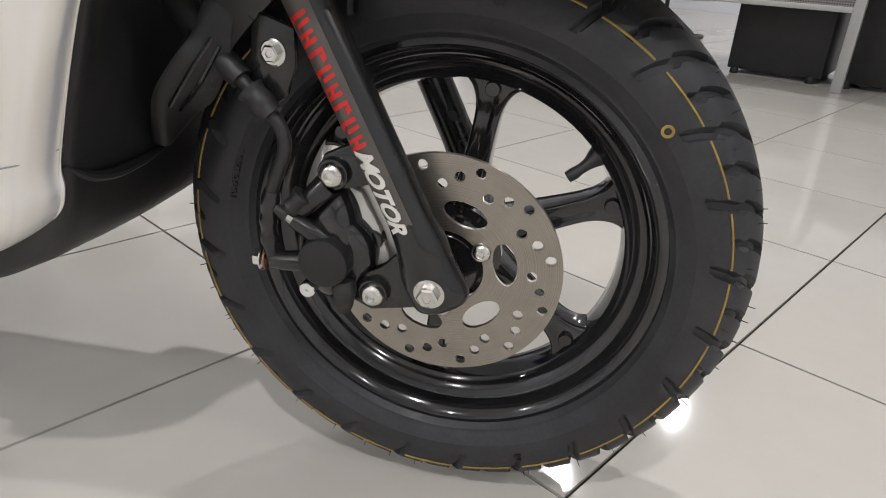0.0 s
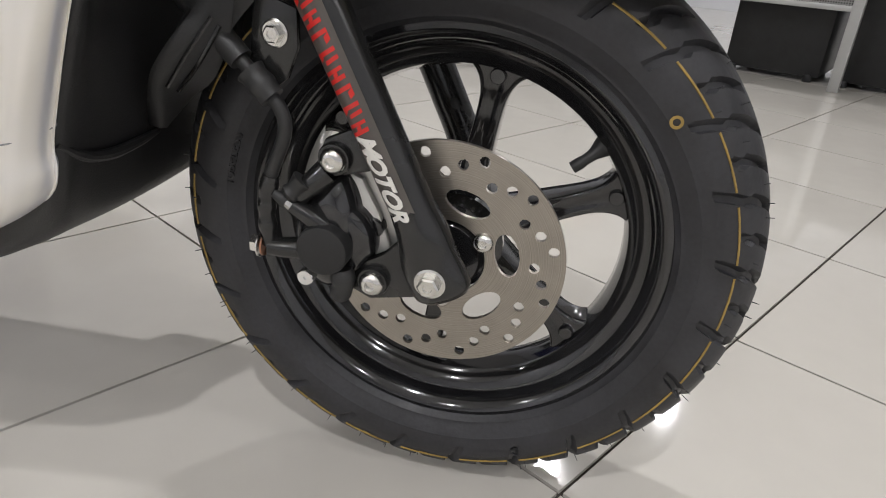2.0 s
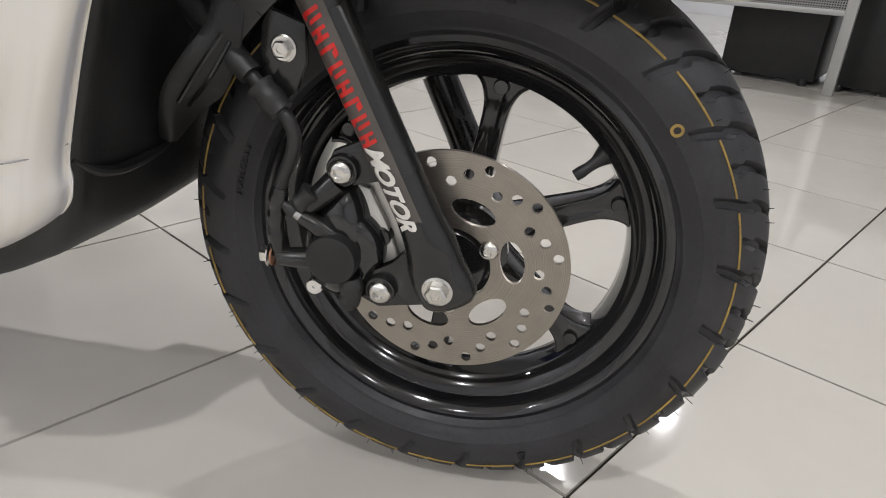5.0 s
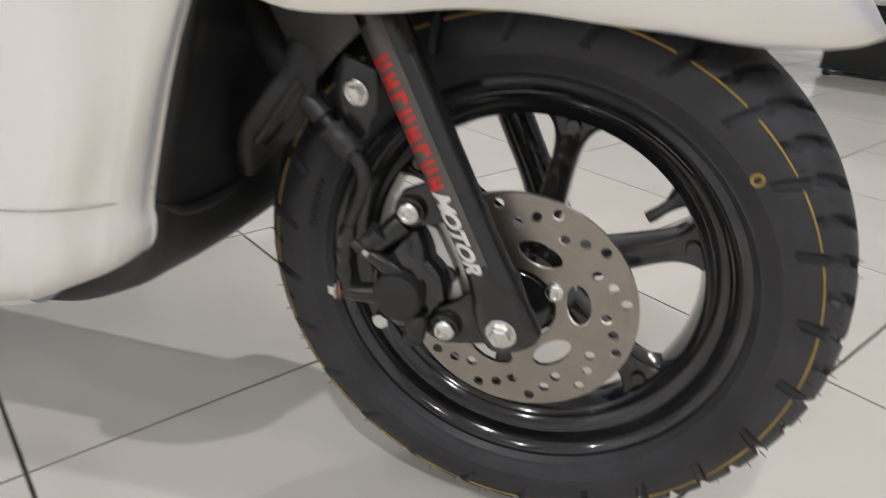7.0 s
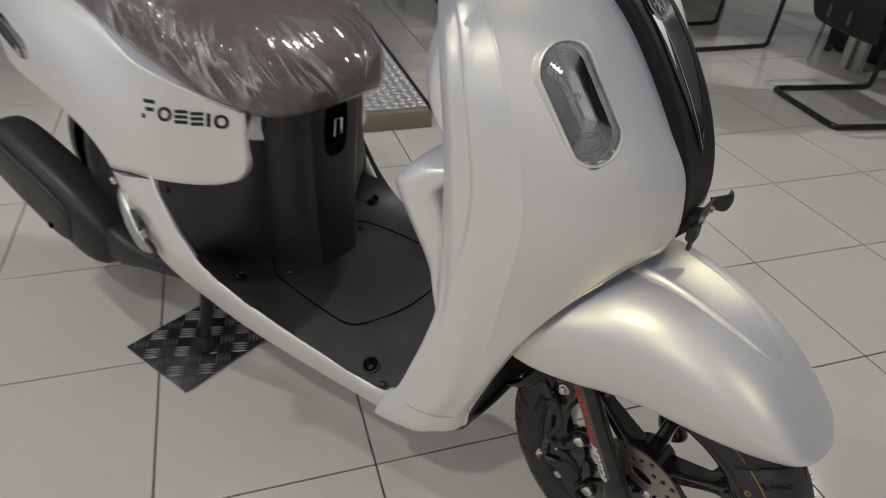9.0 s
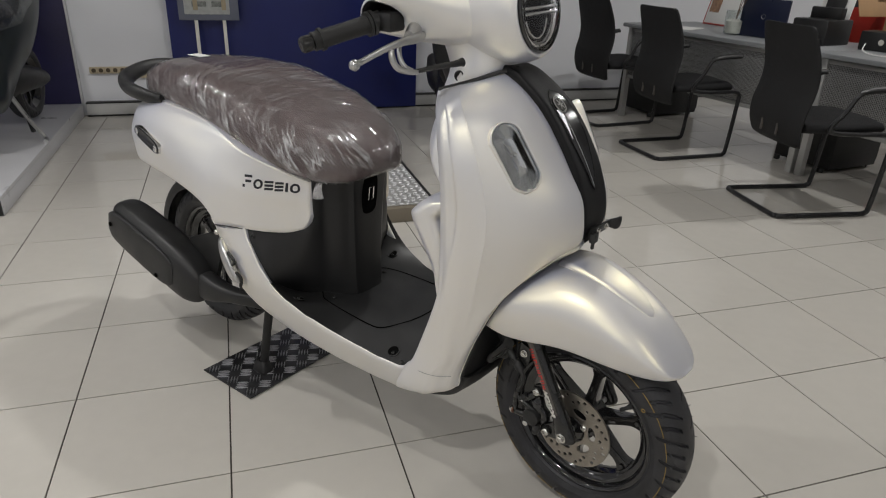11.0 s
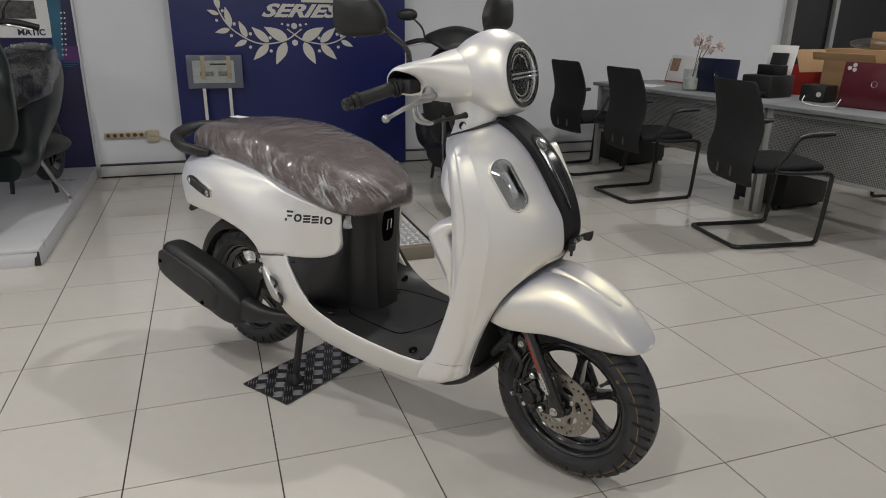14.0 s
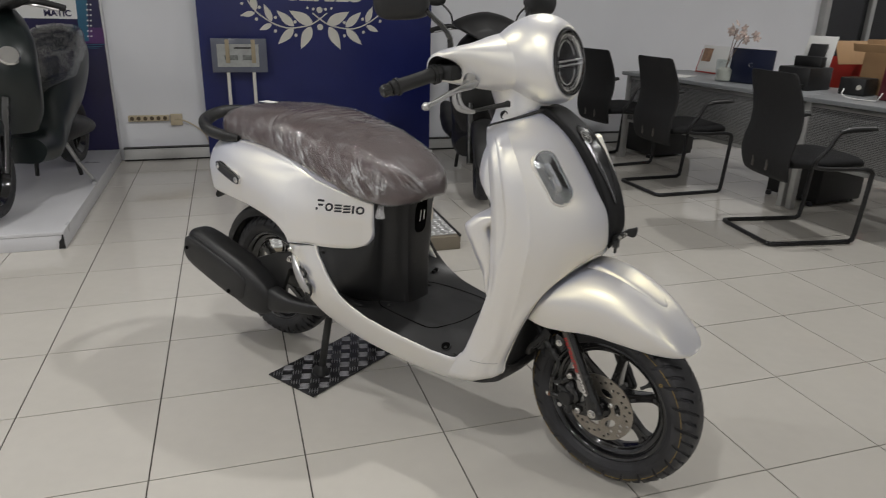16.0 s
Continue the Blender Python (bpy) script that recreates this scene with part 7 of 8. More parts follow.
solid("plastic_bag", loft([[(x, py, 0.036 + pz) for py, pz in arcs(0, 0, w, h, 12)] for x, w, h in ((-0.12, 0.02, 0.008), (-0.09, 0.05, 0.026), (-0.02, 0.045, 0.034), (0.04, 0.055, 0.028), (0.09, 0.045, 0.024), (0.12, 0.02, 0.008))], 20, 30), GREYF, "crumpled clear plastic bag on the carton", "bag", TOP @ pose(0.03, -0.100, -0.002))
rc = thing("red_chair", "red plastic office chair behind the desk", "chair", DESK @ pose(1.30, 0.95, 0, 0, 0, 190))
part("backrest", loft([[(px, 0.02 * k + pz * 0, 0.55 + 0.115 * k + pz) for px, pz in arcs(0, 0, 0.19 - 0.015 * k, 0.02, 14, 3)] for k in range(4)], 16, 42), REDPL, rc)
part("seat", loft([[(px, -0.40 + 0.1 * k, 0.45 + pz) for px, pz in arcs(0, 0, 0.19 + 0.01 * min(k, 4 - k), 0.02, 14, 3)] for k in range(5)], 16, 42), REDPL, rc)
part("post", tube([(0, -0.2, 0.06), (0, -0.2, 0.44)], 0.02, 12, 2), DARKM, rc)
part("back_bar", tube([(0, -0.1, 0.44), (0, 0.03, 0.46), (0, 0.04, 0.62)], 0.012, 10, 12), DARKM, rc)
for k in range(5):
    a = radians(72 * k)
    part("foot", tube([(0, -0.2, 0.07), (0.25 * math.cos(a), -0.2 + 0.25 * math.sin(a), 0.03)], [0.02, 0.012], 8, 4), DARKM, rc)

# ---- dark window beside the north wall's end
win = thing("window_1", "dark glazed shop door with grey metal frame", "window", kind="structure")
part("window_frame", box((0.06, 0.08, 2.5), (6.38, YW - 0.04, 1.25), 0.004), PERF, win)
part("pane", box((1.9, 0.02, 2.5), (7.40, YW - 0.02, 1.25), 0.0), GLASSD, win, smooth=False)
part("mullion", box((0.05, 0.06, 2.5), (6.95, YW - 0.05, 1.25), 0.004), PERF, win)


# ---------------------------------------------------------------- the other two bikes
def plain_scooter(name, label, paint, film, m):
    t = thing(name, label, "scooter", m)
    fw = Matrix.Translation((0.66, 0, 0.245)) @ ROUND
    w = part("front_wheel", turned(rim_bm(SPOKES), fw), BLACKGL, t, angle=40)
    part("tyre", turned(tyre_bm(0.98, 240), fw), RUBBER, w, angle=28)
    rwm = Matrix.Translation((-0.66, 0, 0.245)) @ ROUND
    w = part("rear_wheel", turned(rim_bm(SPOKES), rwm), BLACKGL, t, angle=40)
    part("tyre", turned(tyre_bm(0.98, 240), rwm), RUBBER, w, angle=28)
    for s in (1, -1):
        part("fork_leg", tube([(0.66, 0.085 * s, 0.245), (0.50, 0.085 * s, 0.60)], 0.022, 12, 2), BLACKPT, t)
    rings = []
    for a, hw in ((-10, 0.03), (10, 0.065), (40, 0.08), (80, 0.085), (120, 0.08), (150, 0.06), (165, 0.03)):
        q = radians(a)
        c, n = Vector((0.66, 0, 0.245)) + Vector((math.cos(q), 0, math.sin(q))) * 0.270, Vector((math.cos(q), 0, math.sin(q)))
        rings.append([tuple(c + Vector((0, py, 0)) + n * pz) for py, pz in ((-hw, -0.07), (-hw * 0.9, -0.01), (0, 0.018), (hw * 0.9, -0.01), (hw, -0.07), (hw * 0.93, -0.07), (0, 0.008), (-hw * 0.93, -0.07))])
    part("front_fender", loft(rings, 36, 40), paint, t, angle=60)
    rings = []
    for z, xf, hw, xb in ((0.40, 0.44, 0.13, 0.24), (0.50, 0.47, 0.18, 0.24), (0.62, 0.53, 0.21, 0.28), (0.74, 0.55, 0.22, 0.30), (0.86, 0.51, 0.21, 0.31), (0.96, 0.44, 0.16, 0.30), (1.02, 0.38, 0.10, 0.29)):
        rings.append(mirrored([(xf, 0, z), (xf - 0.03, -hw * 0.55, z), (xf - 0.10, -hw * 0.95, z), (xf - 0.17, -hw, z), (xb, -hw * 0.8, z), (xb - 0.02, 0, z)]))
    part("front_cowl", loft(rings, 36, 60), paint, t, angle=60)
    for s in (1, -1):
        mm = Matrix.Translation((0.485, 0.13 * s, 0.80)) @ Matrix.Rotation(radians(28 * s), 4, "Z") @ Matrix.Rotation(radians(60), 4, "Y")
        part("headlamp", lathe([(0.05, 0), (0.052, 0.012), (0.045, 0.022), (0.0, 0.026)], mm, 32), CHROME, t, "bright headlamp lens")
    rings = []
    for x, zt, zb, hw in ((0.30, 0.36, 0.22, 0.16), (0.10, 0.38, 0.20, 0.18), (-0.05, 0.56, 0.21, 0.17), (-0.25, 0.70, 0.34, 0.18), (-0.45, 0.74, 0.44, 0.19), (-0.65, 0.80, 0.56, 0.17), (-0.85, 0.85, 0.68, 0.12), (-0.98, 0.87, 0.78, 0.05)):
        h = zt - zb
        rings.append(mirrored([(x, 0, zt), (x, -hw * 0.7, zt - h * 0.04), (x, -hw, zt - h * 0.35), (x, -hw * 0.97, zt - h * 0.7), (x, -hw * 0.7, zb), (x, 0, zb)]))
    part("body", loft(rings, 48, 60), paint, t, angle=60)
    part("seat_body", loft([mirrored([(x, 0, zt), (x, -hw * 0.75, zt - 0.012), (x, -hw, zt - 0.06), (x, -hw * 0.9, zt - 0.13), (x, 0, zt - 0.13)]) for x, zt, hw in ((0.04, 0.69, 0.05), (0.0, 0.75, 0.10), (-0.15, 0.78, 0.14), (-0.32, 0.79, 0.16), (-0.42, 0.83, 0.16), (-0.60, 0.89, 0.15), (-0.78, 0.91, 0.11), (-0.84, 0.88, 0.05))], 40, 40), FABRIC, t, "black seat under plastic film", angle=60)
    if film:
        bm = loft([mirrored([(x, 0, zt), (x, -hw * 0.75, zt - 0.012), (x, -hw, zt - 0.06), (x, -hw * 0.95, zt - 0.19), (x, 0, zt - 0.19)]) for x, zt, hw in ((0.06, 0.70, 0.06), (0.01, 0.765, 0.115), (-0.15, 0.795, 0.155), (-0.32, 0.805, 0.175), (-0.42, 0.845, 0.175), (-0.60, 0.905, 0.165), (-0.80, 0.925, 0.12), (-0.86, 0.89, 0.05))], 70, 90)
        for v in bm.verts:
            v.co += Vector((0, v.co.y, 0.1)).normalized() * 0.012 * noise.noise(v.co * 13)
        part("wrap_film", bm, film, t, "grey plastic wrap over the seat", angle=180)
    part("handlebar", tube([(0.20, -0.34, 1.03), (0.27, -0.22, 1.06), (0.32, 0, 1.04), (0.27, 0.22, 1.06), (0.20, 0.34, 1.03)], [0.018, 0.016, 0.014, 0.016, 0.018], 12, 40), BLACKPL, t, "black handlebar with grips")
    part("dashboard", loft([[(x, py, z + pz) for py, pz in arcs(0, 0, hw, hh, 14, 1.5)] for x, z, hw, hh in ((0.22, 1.03, 0.08, 0.03), (0.26, 1.06, 0.18, 0.06), (0.34, 1.08, 0.21, 0.075), (0.43, 1.06, 0.17, 0.07), (0.50, 1.01, 0.07, 0.03))], 20, 42), BLACKPL, t, angle=60)
    for s in (1, -1):
        part("brake_lever", tube([(0.28, 0.17 * s, 1.05), (0.28, 0.24 * s, 1.04), (0.24, 0.32 * s, 1.02)], 0.006, 8, 16), ALU, t)
        mir = part("mirror", tube([(0.27, 0.20 * s, 1.07), (0.27, 0.22 * s, 1.14), (0.25, 0.28 * s, 1.20)], 0.006, 8, 16), BLACKPT, t)
        part("mirror_shell", loft([[(0.24 + dx, (0.315 + px) * s, 1.22 + pz) for px, pz in arcs(0, 0, hw, hh, 12, 2.2)] for dx, hw, hh in ((-0.012, 0.062, 0.034), (0.0, 0.066, 0.038), (0.018, 0.045, 0.024), (0.024, 0.015, 0.008))], 10, 36), BLACKPL, mir)
    part("engine", loft([[(x, 0.02 + hw * math.cos(2 * math.pi * i / 12), z + hh * math.sin(2 * math.pi * i / 12)) for i in range(12)] for x, z, hw, hh in ((-0.10, 0.30, 0.08, 0.07), (-0.25, 0.31, 0.12, 0.10), (-0.45, 0.30, 0.14, 0.09), (-0.68, 0.27, 0.13, 0.07), (-0.74, 0.26, 0.10, 0.04))], 20, 36), DARKM, t, angle=60)
    part("muffler", tube([(-0.30, -0.16, 0.26), (-0.55, -0.19, 0.31), (-0.85, -0.20, 0.40)], [0.03, 0.055, 0.06, 0.05], 16, 20), DARKM, t)
    part("side_stand", tube([(-0.10, 0.13, 0.26), (-0.14, 0.18, 0.12), (-0.16, 0.24, 0.012), (-0.06, 0.27, 0.010)], [0.012, 0.011, 0.012, 0.012], 10, 24), ALU, t, "metal side stand, folded out")
    for s in (1, -1):
        part("stand_leg", tube([(-0.28, 0.10 * s, 0.25), (-0.30, 0.13 * s, 0.012)], 0.013, 10, 2), DARKM, t)
    return t


plain_scooter("parked_scooter", "dark green metallic scooter with film-wrapped seat on the platform", GREEN, GREYF, pose(-0.435, 2.86, 0.092, 0, 0, -96))
plain_scooter("parked_scooter", "black scooter parked before the blue board", BLACKPL, None, pose(2.36, 2.95, 0.0, 0, 0, -106))


# ---------------------------------------------------------------- scooter details
# maker's mark and inlay on the black strip
def on_strip(z, y, lift):
    """A place on the strip's face, lifted off it."""
    hit, nrm = STRIP_SKIN.ray_cast(Vector((1.2, y, z)), Vector((-1, 0, 0)))[:2]
    return hit + (nrm if nrm.x > 0 else -nrm) * lift


def strip_patch(rows, lift, n=9):
    """A thin skin on the strip; rows of height, from and to across it."""
    bm = bmesh.new()
    grid = [[bm.verts.new(on_strip(z, y0 + (y1 - y0) * j / (n - 1), lift)) for j in range(n)] for z, y0, y1 in rows]
    for a, b in zip(grid, grid[1:]):
        for j in range(n - 1):
            bm.faces.new((a[j], a[j + 1], b[j + 1], b[j]))
    return bm


inlay_rows = []
for t in np.linspace(0, 1, 30):
    z = 0.908 - 0.173 * t
    w = 0.030 * min(1.0, (t / 0.12) ** 0.5) * min(1.0, ((1 - t) / 0.55) ** 0.75) + 0.0006
    inlay_rows.append((z, -w, w))
part("inlay", strip_patch(inlay_rows, 0.0012), INLAYM, strip, "glossy black inlay with chrome edge")
edge = [on_strip(z, a, 0.0014) for z, a, b in inlay_rows] + [on_strip(z, b, 0.0014) for z, a, b in inlay_rows[::-1]]
part("chrome_edge", tube(edge, 0.0006, 6, 90), BLACKGL, strip)
# silver patch in place of the wall's reflection on one side of the inlay
part("inlay_reflection", strip_patch([(0.878 - 0.050 * t, -0.028 + 0.004 * t, -0.011 - 0.012 * t) for t in np.linspace(0, 1, 10)], 0.0018, 5), SATIN, strip, "silver patch painted as the pale reflection on the inlay")
part("chrome_line", tube([on_strip(0.868 - 0.128 * t, -0.012 - 0.004 * math.sin(3.1 * t) + 0.013 * t, 0.0016) for t in np.linspace(0, 1, 14)], 0.0006, 6, 30), CHROME, strip)
ez, en = STRIP_SKIN.ray_cast(Vector((1.2, -0.006, 0.884)), Vector((-1, 0, 0)))[:2]
en = en if en.x > 0 else -en
em = Matrix.Translation(ez + en * 0.001) @ en.to_track_quat("Z", "Y").to_matrix().to_4x4()
part("emblem", lathe([(0.0175, 0), (0.0185, 0.002), (0.0168, 0.003), (0.0152, 0.0018), (0, 0.0018)], em, 32), CHROME, strip, "round chrome emblem")
part("emblem_field", lathe([(0.0142, 0.0018), (0.0142, 0.0026), (0.0, 0.0026)], em, 32), BLACKGL, strip)
for k in range(3):
    part("emblem_bar", box((0.023, 0.0032, 0.001), (0, 0, 0.0032), 0.0004, em @ Matrix.Rotation(radians(60 * k), 4, "Z")), CHROME, strip)
# number plate bracket: a flat bar across the foot of the strip with bent tabs
brk = part("plate_bracket", box((0.005, 0.064, 0.017), (0.6635, 0.014, 0.658), 0.002), DARKM, scooter, "black number plate bracket with clips")
part("stay", prism([(0.640, 0.640), (0.650, 0.662), (0.662, 0.666), (0.665, 0.652), (0.656, 0.642), (0.645, 0.628)], 0.030, Matrix.Translation((0, 0.012, 0)) @ SIDE, 0.001), DARKM, brk)
dish = []
for x, y, z, hh in ((0.660, 0.044, 0.658, 0.006), (0.668, 0.050, 0.657, 0.009), (0.675, 0.056, 0.657, 0.011), (0.678, 0.063, 0.659, 0.010), (0.676, 0.070, 0.662, 0.006), (0.674, 0.075, 0.665, 0.002)):
    dish.append([(x - 0.002, y, z - hh), (x + 0.002, y, z - hh), (x + 0.004, y, z), (x + 0.002, y, z + hh), (x - 0.002, y, z + hh), (x, y, z)])
part("tab", loft(dish, 16, 24), DARKM, brk, "dished end tab")
part("clip", box((0.012, 0.020, 0.020), (0.6640, -0.020, 0.646), 0.003), DARKM, brk)
part("clip", box((0.005, 0.010, 0.018), (0.6650, -0.024, 0.633), 0.0015), DARKM, brk)
for y in (-0.010, 0.024):
    part("clip_bolt", bolt_bm(0.0045, Matrix.Translation((0.6660, y, 0.659)) @ Matrix.Rotation(radians(90), 4, "Y")), ZINC, brk)

# dark marks in place of the model name on the right side
def on_body(x, z, lift):
    hit, nrm = BODY_SKIN.ray_cast(Vector((x, -1.0, z)), Vector((0, 1, 0)))[:2]
    nrm = -nrm if nrm.y > 0 else nrm
    return hit + nrm * lift


def body_mark(outline, hole=None):
    """A flat shape laid on the rear body; with a hole it is a ring."""
    bm = bmesh.new()
    o = [bm.verts.new(on_body(x, z, 0.0009)) for x, z in outline]
    if hole:
        h = [bm.verts.new(on_body(x, z, 0.0009)) for x, z in hole]
        for i in range(len(o)):
            k = (i + 1) % len(o)
            bm.faces.new((o[i], o[k], h[k], h[i]))
    else:
        bm.faces.new(o)
    part("mark", bm, DECAL, rear_body, smooth=False)


def mark_bar(x0, x1, z0, z1):
    body_mark([(x0, z0), (x1, z0), (x1, z1), (x0, z1)])


def name_z(x):
    return 0.624 - 0.11 * (x + 0.09)


zz = name_z(-0.143)
mark_bar(-0.150, -0.144, zz - 0.013, zz - 0.006)
mark_bar(-0.147, -0.128, zz + 0.011, zz + 0.017)
mark_bar(-0.144, -0.130, zz - 0.001, zz + 0.005)
for xc in (-0.1145, -0.0430):
    zz = name_z(xc)
    body_mark(arcs(xc, zz, 0.0100, 0.0115, 24, 2.2), arcs(xc, zz, 0.0050, 0.0065, 24, 2.2))
for x0, x1 in ((-0.101, -0.084), (-0.081, -0.065)):
    zz = name_z((x0 + x1) / 2)
    mark_bar(x0, x1, zz + 0.0055, zz + 0.0110)
    mark_bar(x0, x1, zz - 0.0028, zz + 0.0028)
    mark_bar(x0, x1, zz - 0.0110, zz - 0.0055)
zz = name_z(-0.060)
mark_bar(-0.0615, -0.0565, zz - 0.0110, zz + 0.0110)

# rear side reflector lamps
for s in (1, -1):
    p0, p1 = on_body(-0.612, 0.677, 0), on_body(-0.474, 0.648, 0)
    c, d = (p0 + p1) / 2 * 0.4 + on_body(-0.543, 0.6625, 0.001) * 0.6, (p1 - p0).normalized()
    n = d.cross(Vector((0, 0, 1))).normalized()
    u2 = n.cross(d)
    mm = Matrix(((d.x, u2.x, n.x, c.x), (d.y, u2.y, n.y, c.y), (d.z, u2.z, n.z, c.z), (0, 0, 0, 1)))
    if s < 0:
        mm = Matrix.Diagonal((1, -1, 1, 1)) @ mm
    lampr = part("side_lamp", loft([[tuple(mm @ Vector((x, z, y))) for x, z in arcs(0, 0, w, h, 16, 3.4)] for w, h, y in ((0.074, 0.0170, -0.012), (0.074, 0.0170, 0.0045), (0.071, 0.0145, 0.0062), (0.068, 0.0120, 0.0040))], 8, 48), DECAL, scooter, "narrow dark side lamp with two clear ends", angle=60)
    part("lamp_rim", loft([[tuple(mm @ Vector((x, z, y))) for x, z in arcs(0, 0, w, h, 16, 3.4)] for w, h, y in ((0.076, 0.0190, -0.006), (0.0755, 0.0185, 0.0035), (0.0740, 0.0170, 0.0040))], 6, 48, caps=False), CHROME, lampr)
    for dx in (-0.060, 0.060):
        part("lamp_lens", lathe([(0.0105, -0.002), (0.0105, 0.005), (0.0085, 0.0072), (0.004, 0.0076), (0.0035, 0.006), (0, 0.006)], mm @ Matrix.Translation((dx, 0, 0.002)), 20), CHROME, lampr)

# footboard: raised mat edge, wells and screws
mat_edge = [(-0.044, -0.086), (-0.036, -0.092), (-0.008, -0.115), (0.012, -0.123), (0.060, -0.130), (0.119, -0.134), (0.175, -0.135), (0.200, -0.130), (0.220, -0.112), (0.242, -0.057), (0.248, 0.0)]
loop = [(x, y, foot_z(x, y) + 0.0008) for x, y in mat_edge] + [(x, -y, foot_z(x, y) + 0.0008) for x, y in mat_edge[::-1][1:]]
# raised near-black bead paints the shade inside the mat's groove
part("mat_edge", tube(loop, 0.0014, 6, 90), BLACKHOLE, footboard, "thin black bead painted as the shaded groove round the mat")
for x, y in ((-0.026, -0.182), (-0.030, 0.178), (0.280, -0.170), (0.280, 0.170)):
    wm = Matrix.Translation((x, y, foot_z(x, y) + 0.0004)) @ Matrix.Rotation(math.copysign(0.38, y) if x < 0 else -math.copysign(0.46, y), 4, "X")
    well = part("well", lathe([(0.0150, 0.0), (0.0150, 0.0016), (0.0136, 0.0022), (0.0128, 0.0012), (0.0126, 0.0008)], wm, 28), BLACKPL, footboard)
    # flat near-black disc stands in for the shaded depth of the hole
    part("well_shade", lathe([(0.0128, 0.0010), (0.0, 0.0010)], wm, 28), BLACKHOLE, well)
    part("well_screw", bolt_bm(0.0036, wm @ Matrix.Translation((0.003, -0.004, 0.001)), domed=True), DARKM, well)
for x, y in ((0.016, -0.101), (0.010, 0.098), (0.318, -0.184), (0.318, 0.184)):
    part("screw", bolt_bm(0.0055, Matrix.Translation((x, y, foot_z(x, y) + 0.001)), domed=True), DARKM, footboard)

# luggage hook with its recess painted as shade, key slots, screws and gaps
# near-black plate, slightly proud of the column, in place of the recess's shade
hk = part("luggage_hook", loft([[(x + 0.0145 + 0.09 * zz * k, yy * k - 0.002, 0.590 + zz * k) for yy, zz in arcs(0, 0, 0.026, 0.054, 12, 3.2)] for x, k in ((0.020, 1.0), (0.0385, 1.0), (0.0400, 0.95), (0.0402, 0.86), (0.0400, 0.80), (0.0400, 0.3))], 16, 40), BLACKHOLE, scooter, "luggage hook on a black plate painted as a shaded recess", angle=40)
part("hook_wire", tube([(0.050, -0.009, 0.572), (0.057, -0.009, 0.578), (0.060, -0.009, 0.608), (0.060, 0.005, 0.608), (0.057, 0.005, 0.578), (0.050, 0.005, 0.572)], 0.0020, 8, 30, None, False), CHROME, hk)
part("panel_screw", bolt_bm(0.0065, on_right(-0.236, -0.256, 0.484), domed=True), ZINC, scooter)
part("panel_screw", bolt_bm(0.0055, on_right(-0.128, -0.226, 0.494), domed=True), DARKM, scooter)
for s in (1, -1):
    part("panel_gap", tube([(-0.256, -0.2490 * s, 0.498), (-0.200, -0.2470 * s, 0.507), (-0.152, -0.2390 * s, 0.511)], 0.0012, 6, 16), SEAM, scooter)
part("neck_gap", turned(tube([(0.462, 0.0, 0.944), (0.446, -0.046, 0.938), (0.408, -0.082, 0.922), (0.350, -0.104, 0.902)], 0.004, 8, 20)), SEAM, scooter)
part("neck_plug", turned(lathe([(0.0105, -0.004), (0.0105, 0.003), (0.0085, 0.0035), (0.0080, 0.0005), (0, 0.0005)], Matrix.Translation((0.378, -0.0765, 0.928)) @ Matrix.Rotation(radians(14), 4, "Z") @ ROUND, 24)), DARKM, scooter)
part("film_tail", loft([[(0.006, -0.134, 0.640), (0.014, -0.138, 0.641), (0.026, -0.134, 0.640), (0.014, -0.130, 0.639)], [(0.006, -0.142, 0.625), (0.014, -0.148, 0.624), (0.030, -0.139, 0.626), (0.014, -0.138, 0.625)], [(0.000, -0.143, 0.608), (0.014, -0.150, 0.604), (0.036, -0.140, 0.607), (0.016, -0.139, 0.606)]], 14, 20), FILM, seat)
part("seat_tag", box((0.06, 0.035, 0.001), (-0.60, -0.01, 0.8560), 0, Matrix()), PAPER, seat, smooth=False)
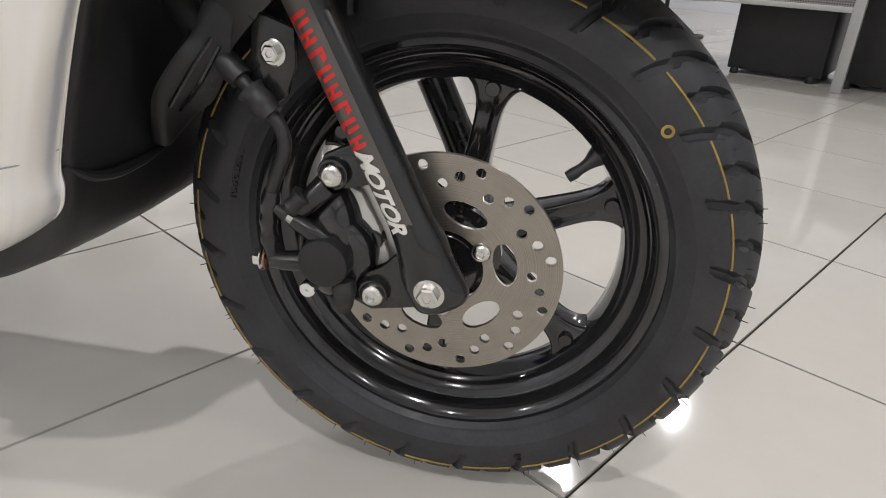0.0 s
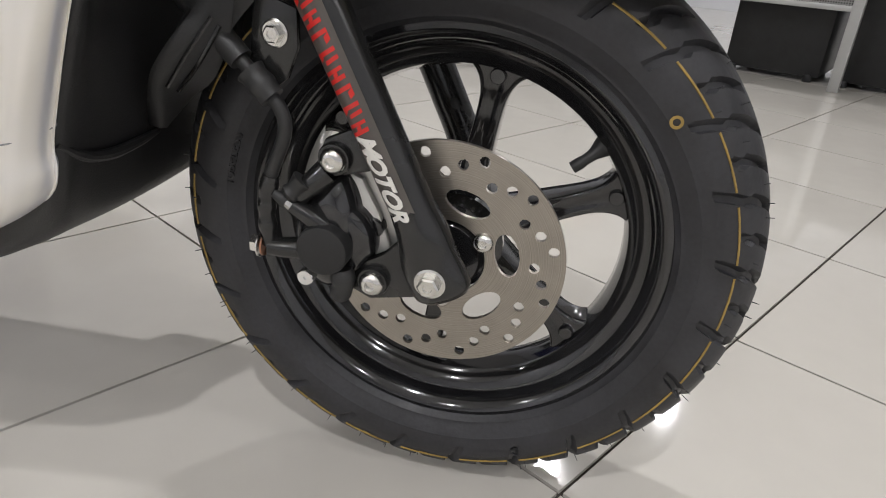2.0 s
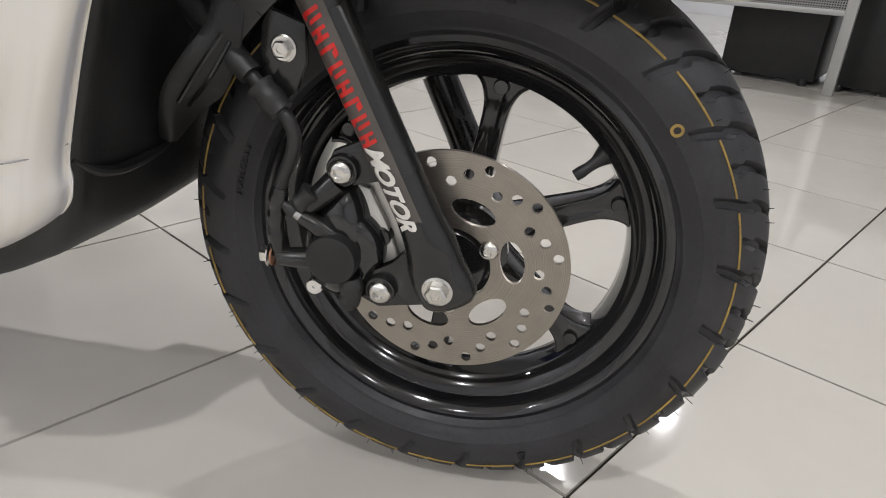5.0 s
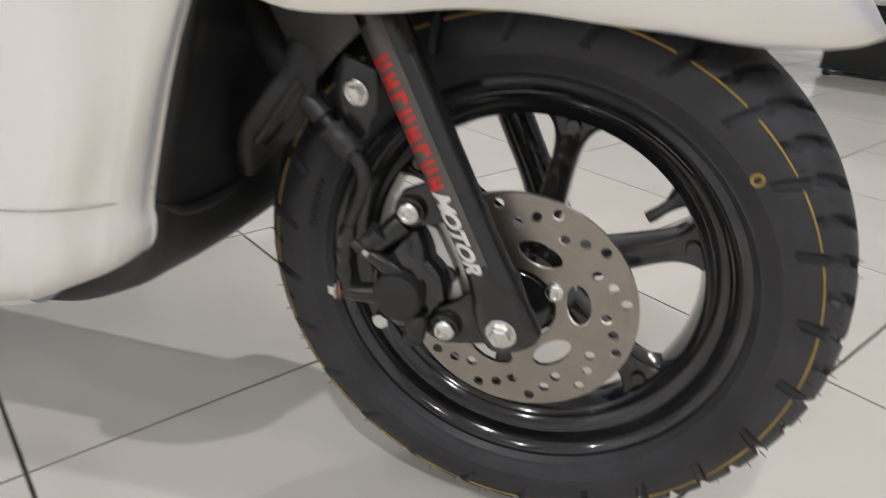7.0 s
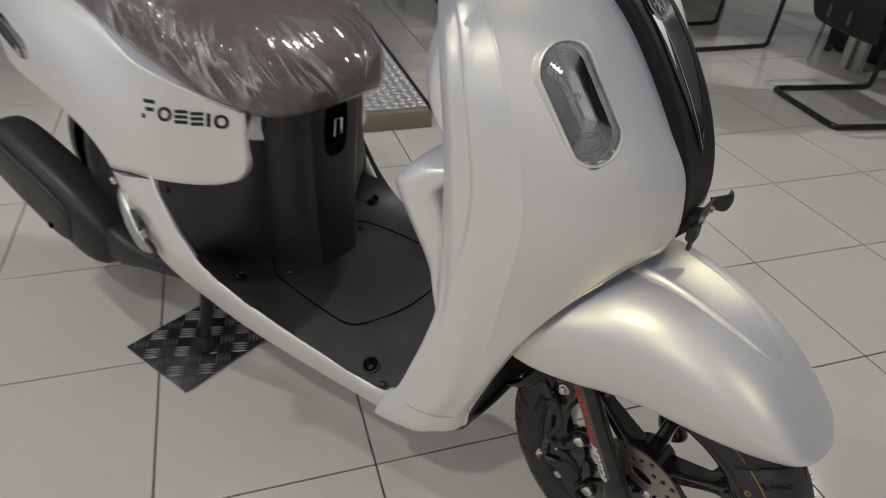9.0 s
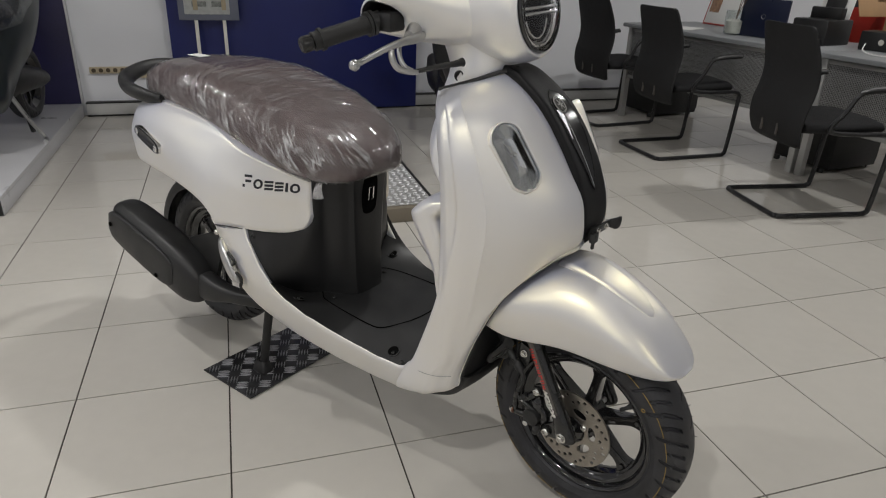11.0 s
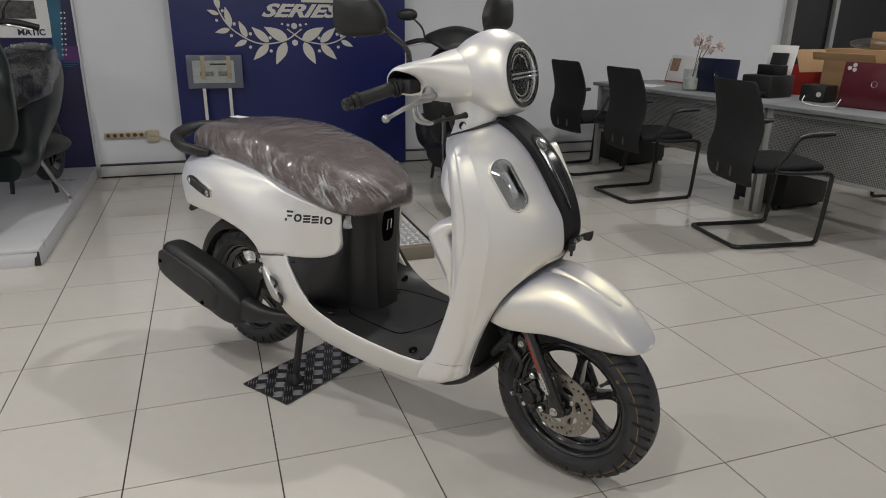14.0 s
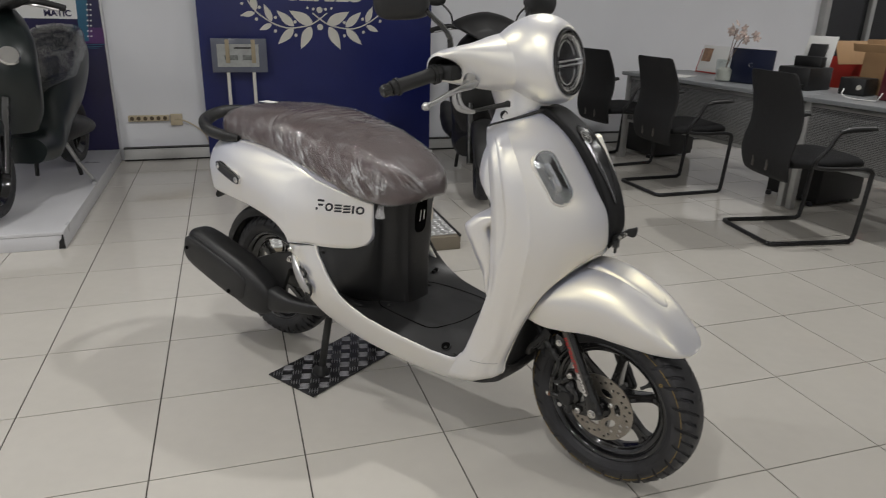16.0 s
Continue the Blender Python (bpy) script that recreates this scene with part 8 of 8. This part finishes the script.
for s in (1, -1):
    part("shield_gap", tube([(p[0], (p[1] - 0.0002) * s, p[2]) for p in SEAM_RING], 0.0005, 6, 40), FINEGAP, scooter)

# raised lettering on the front tyre's wall
def tyre_word(body, start, size, step, r):
    for i, c in enumerate(body):
        a = start - i * step
        q = radians(a)
        ob = words("raised_letter", c, size, RUBBER, front_wheel, wheel_m @ Matrix.Translation((r * math.cos(q), r * math.sin(q), 0.0508)) @ Matrix.Rotation(q - math.pi / 2, 4, "Z"), depth=0.0009)


tyre_word("TUBELESS", 171, 0.0105, 1.85, 0.1795)
for i, c in enumerate("NYLON"):
    q = radians(-78 + i * 3.4)
    words("raised_letter", c, 0.012, RUBBER, front_wheel, wheel_m @ Matrix.Translation((0.196 * math.cos(q), 0.196 * math.sin(q), 0.0518)) @ Matrix.Rotation(q + math.pi / 2, 4, "Z"), depth=0.0009)


# ---------------------------------------------------------------- floor tiles, one by one
def tile_bm(nx=1, ny=1, origin=(0, 0)):
    bm = bmesh.new()
    g = 0.0021
    for i in range(nx):
        for j in range(ny):
            x, y = origin[0] + i * T, origin[1] + j * T
            ring = []
            for inset, z in ((g, -0.004), (g, 0.0)):
                ring.append([bm.verts.new((x + a, y + b, z)) for a, b in ((inset, inset), (T - inset, inset), (T - inset, T - inset), (inset, T - inset))])
            for lo, hi in zip(ring, ring[1:]):
                for k in range(4):
                    bm.faces.new((lo[k], lo[(k + 1) % 4], hi[(k + 1) % 4], hi[k]))
            bm.faces.new(ring[-1])
    return bm


one = link("tile", tile_bm(), TILE, False)
one.parent = floor
for i in range(-3, 16):
    for j in range(-4, 11):
        ob = one if (i, j) == (-3, -4) else new("tile", one.data)
        ob.parent = floor
        ob.matrix_local = Matrix.Translation((i * T, j * T, 0))
rest = bmesh.new()
for nx, ny, o in ((7, 24, (-10, -13)), (5, 24, (16, -13)), (19, 9, (-3, -13))):
    join(tile_bm(nx, ny, (o[0] * T, o[1] * T)), rest)
ob = part("tiles", rest, TILE, floor, "polished cream floor tiles", False)
tagged(ob, kind="stuff")
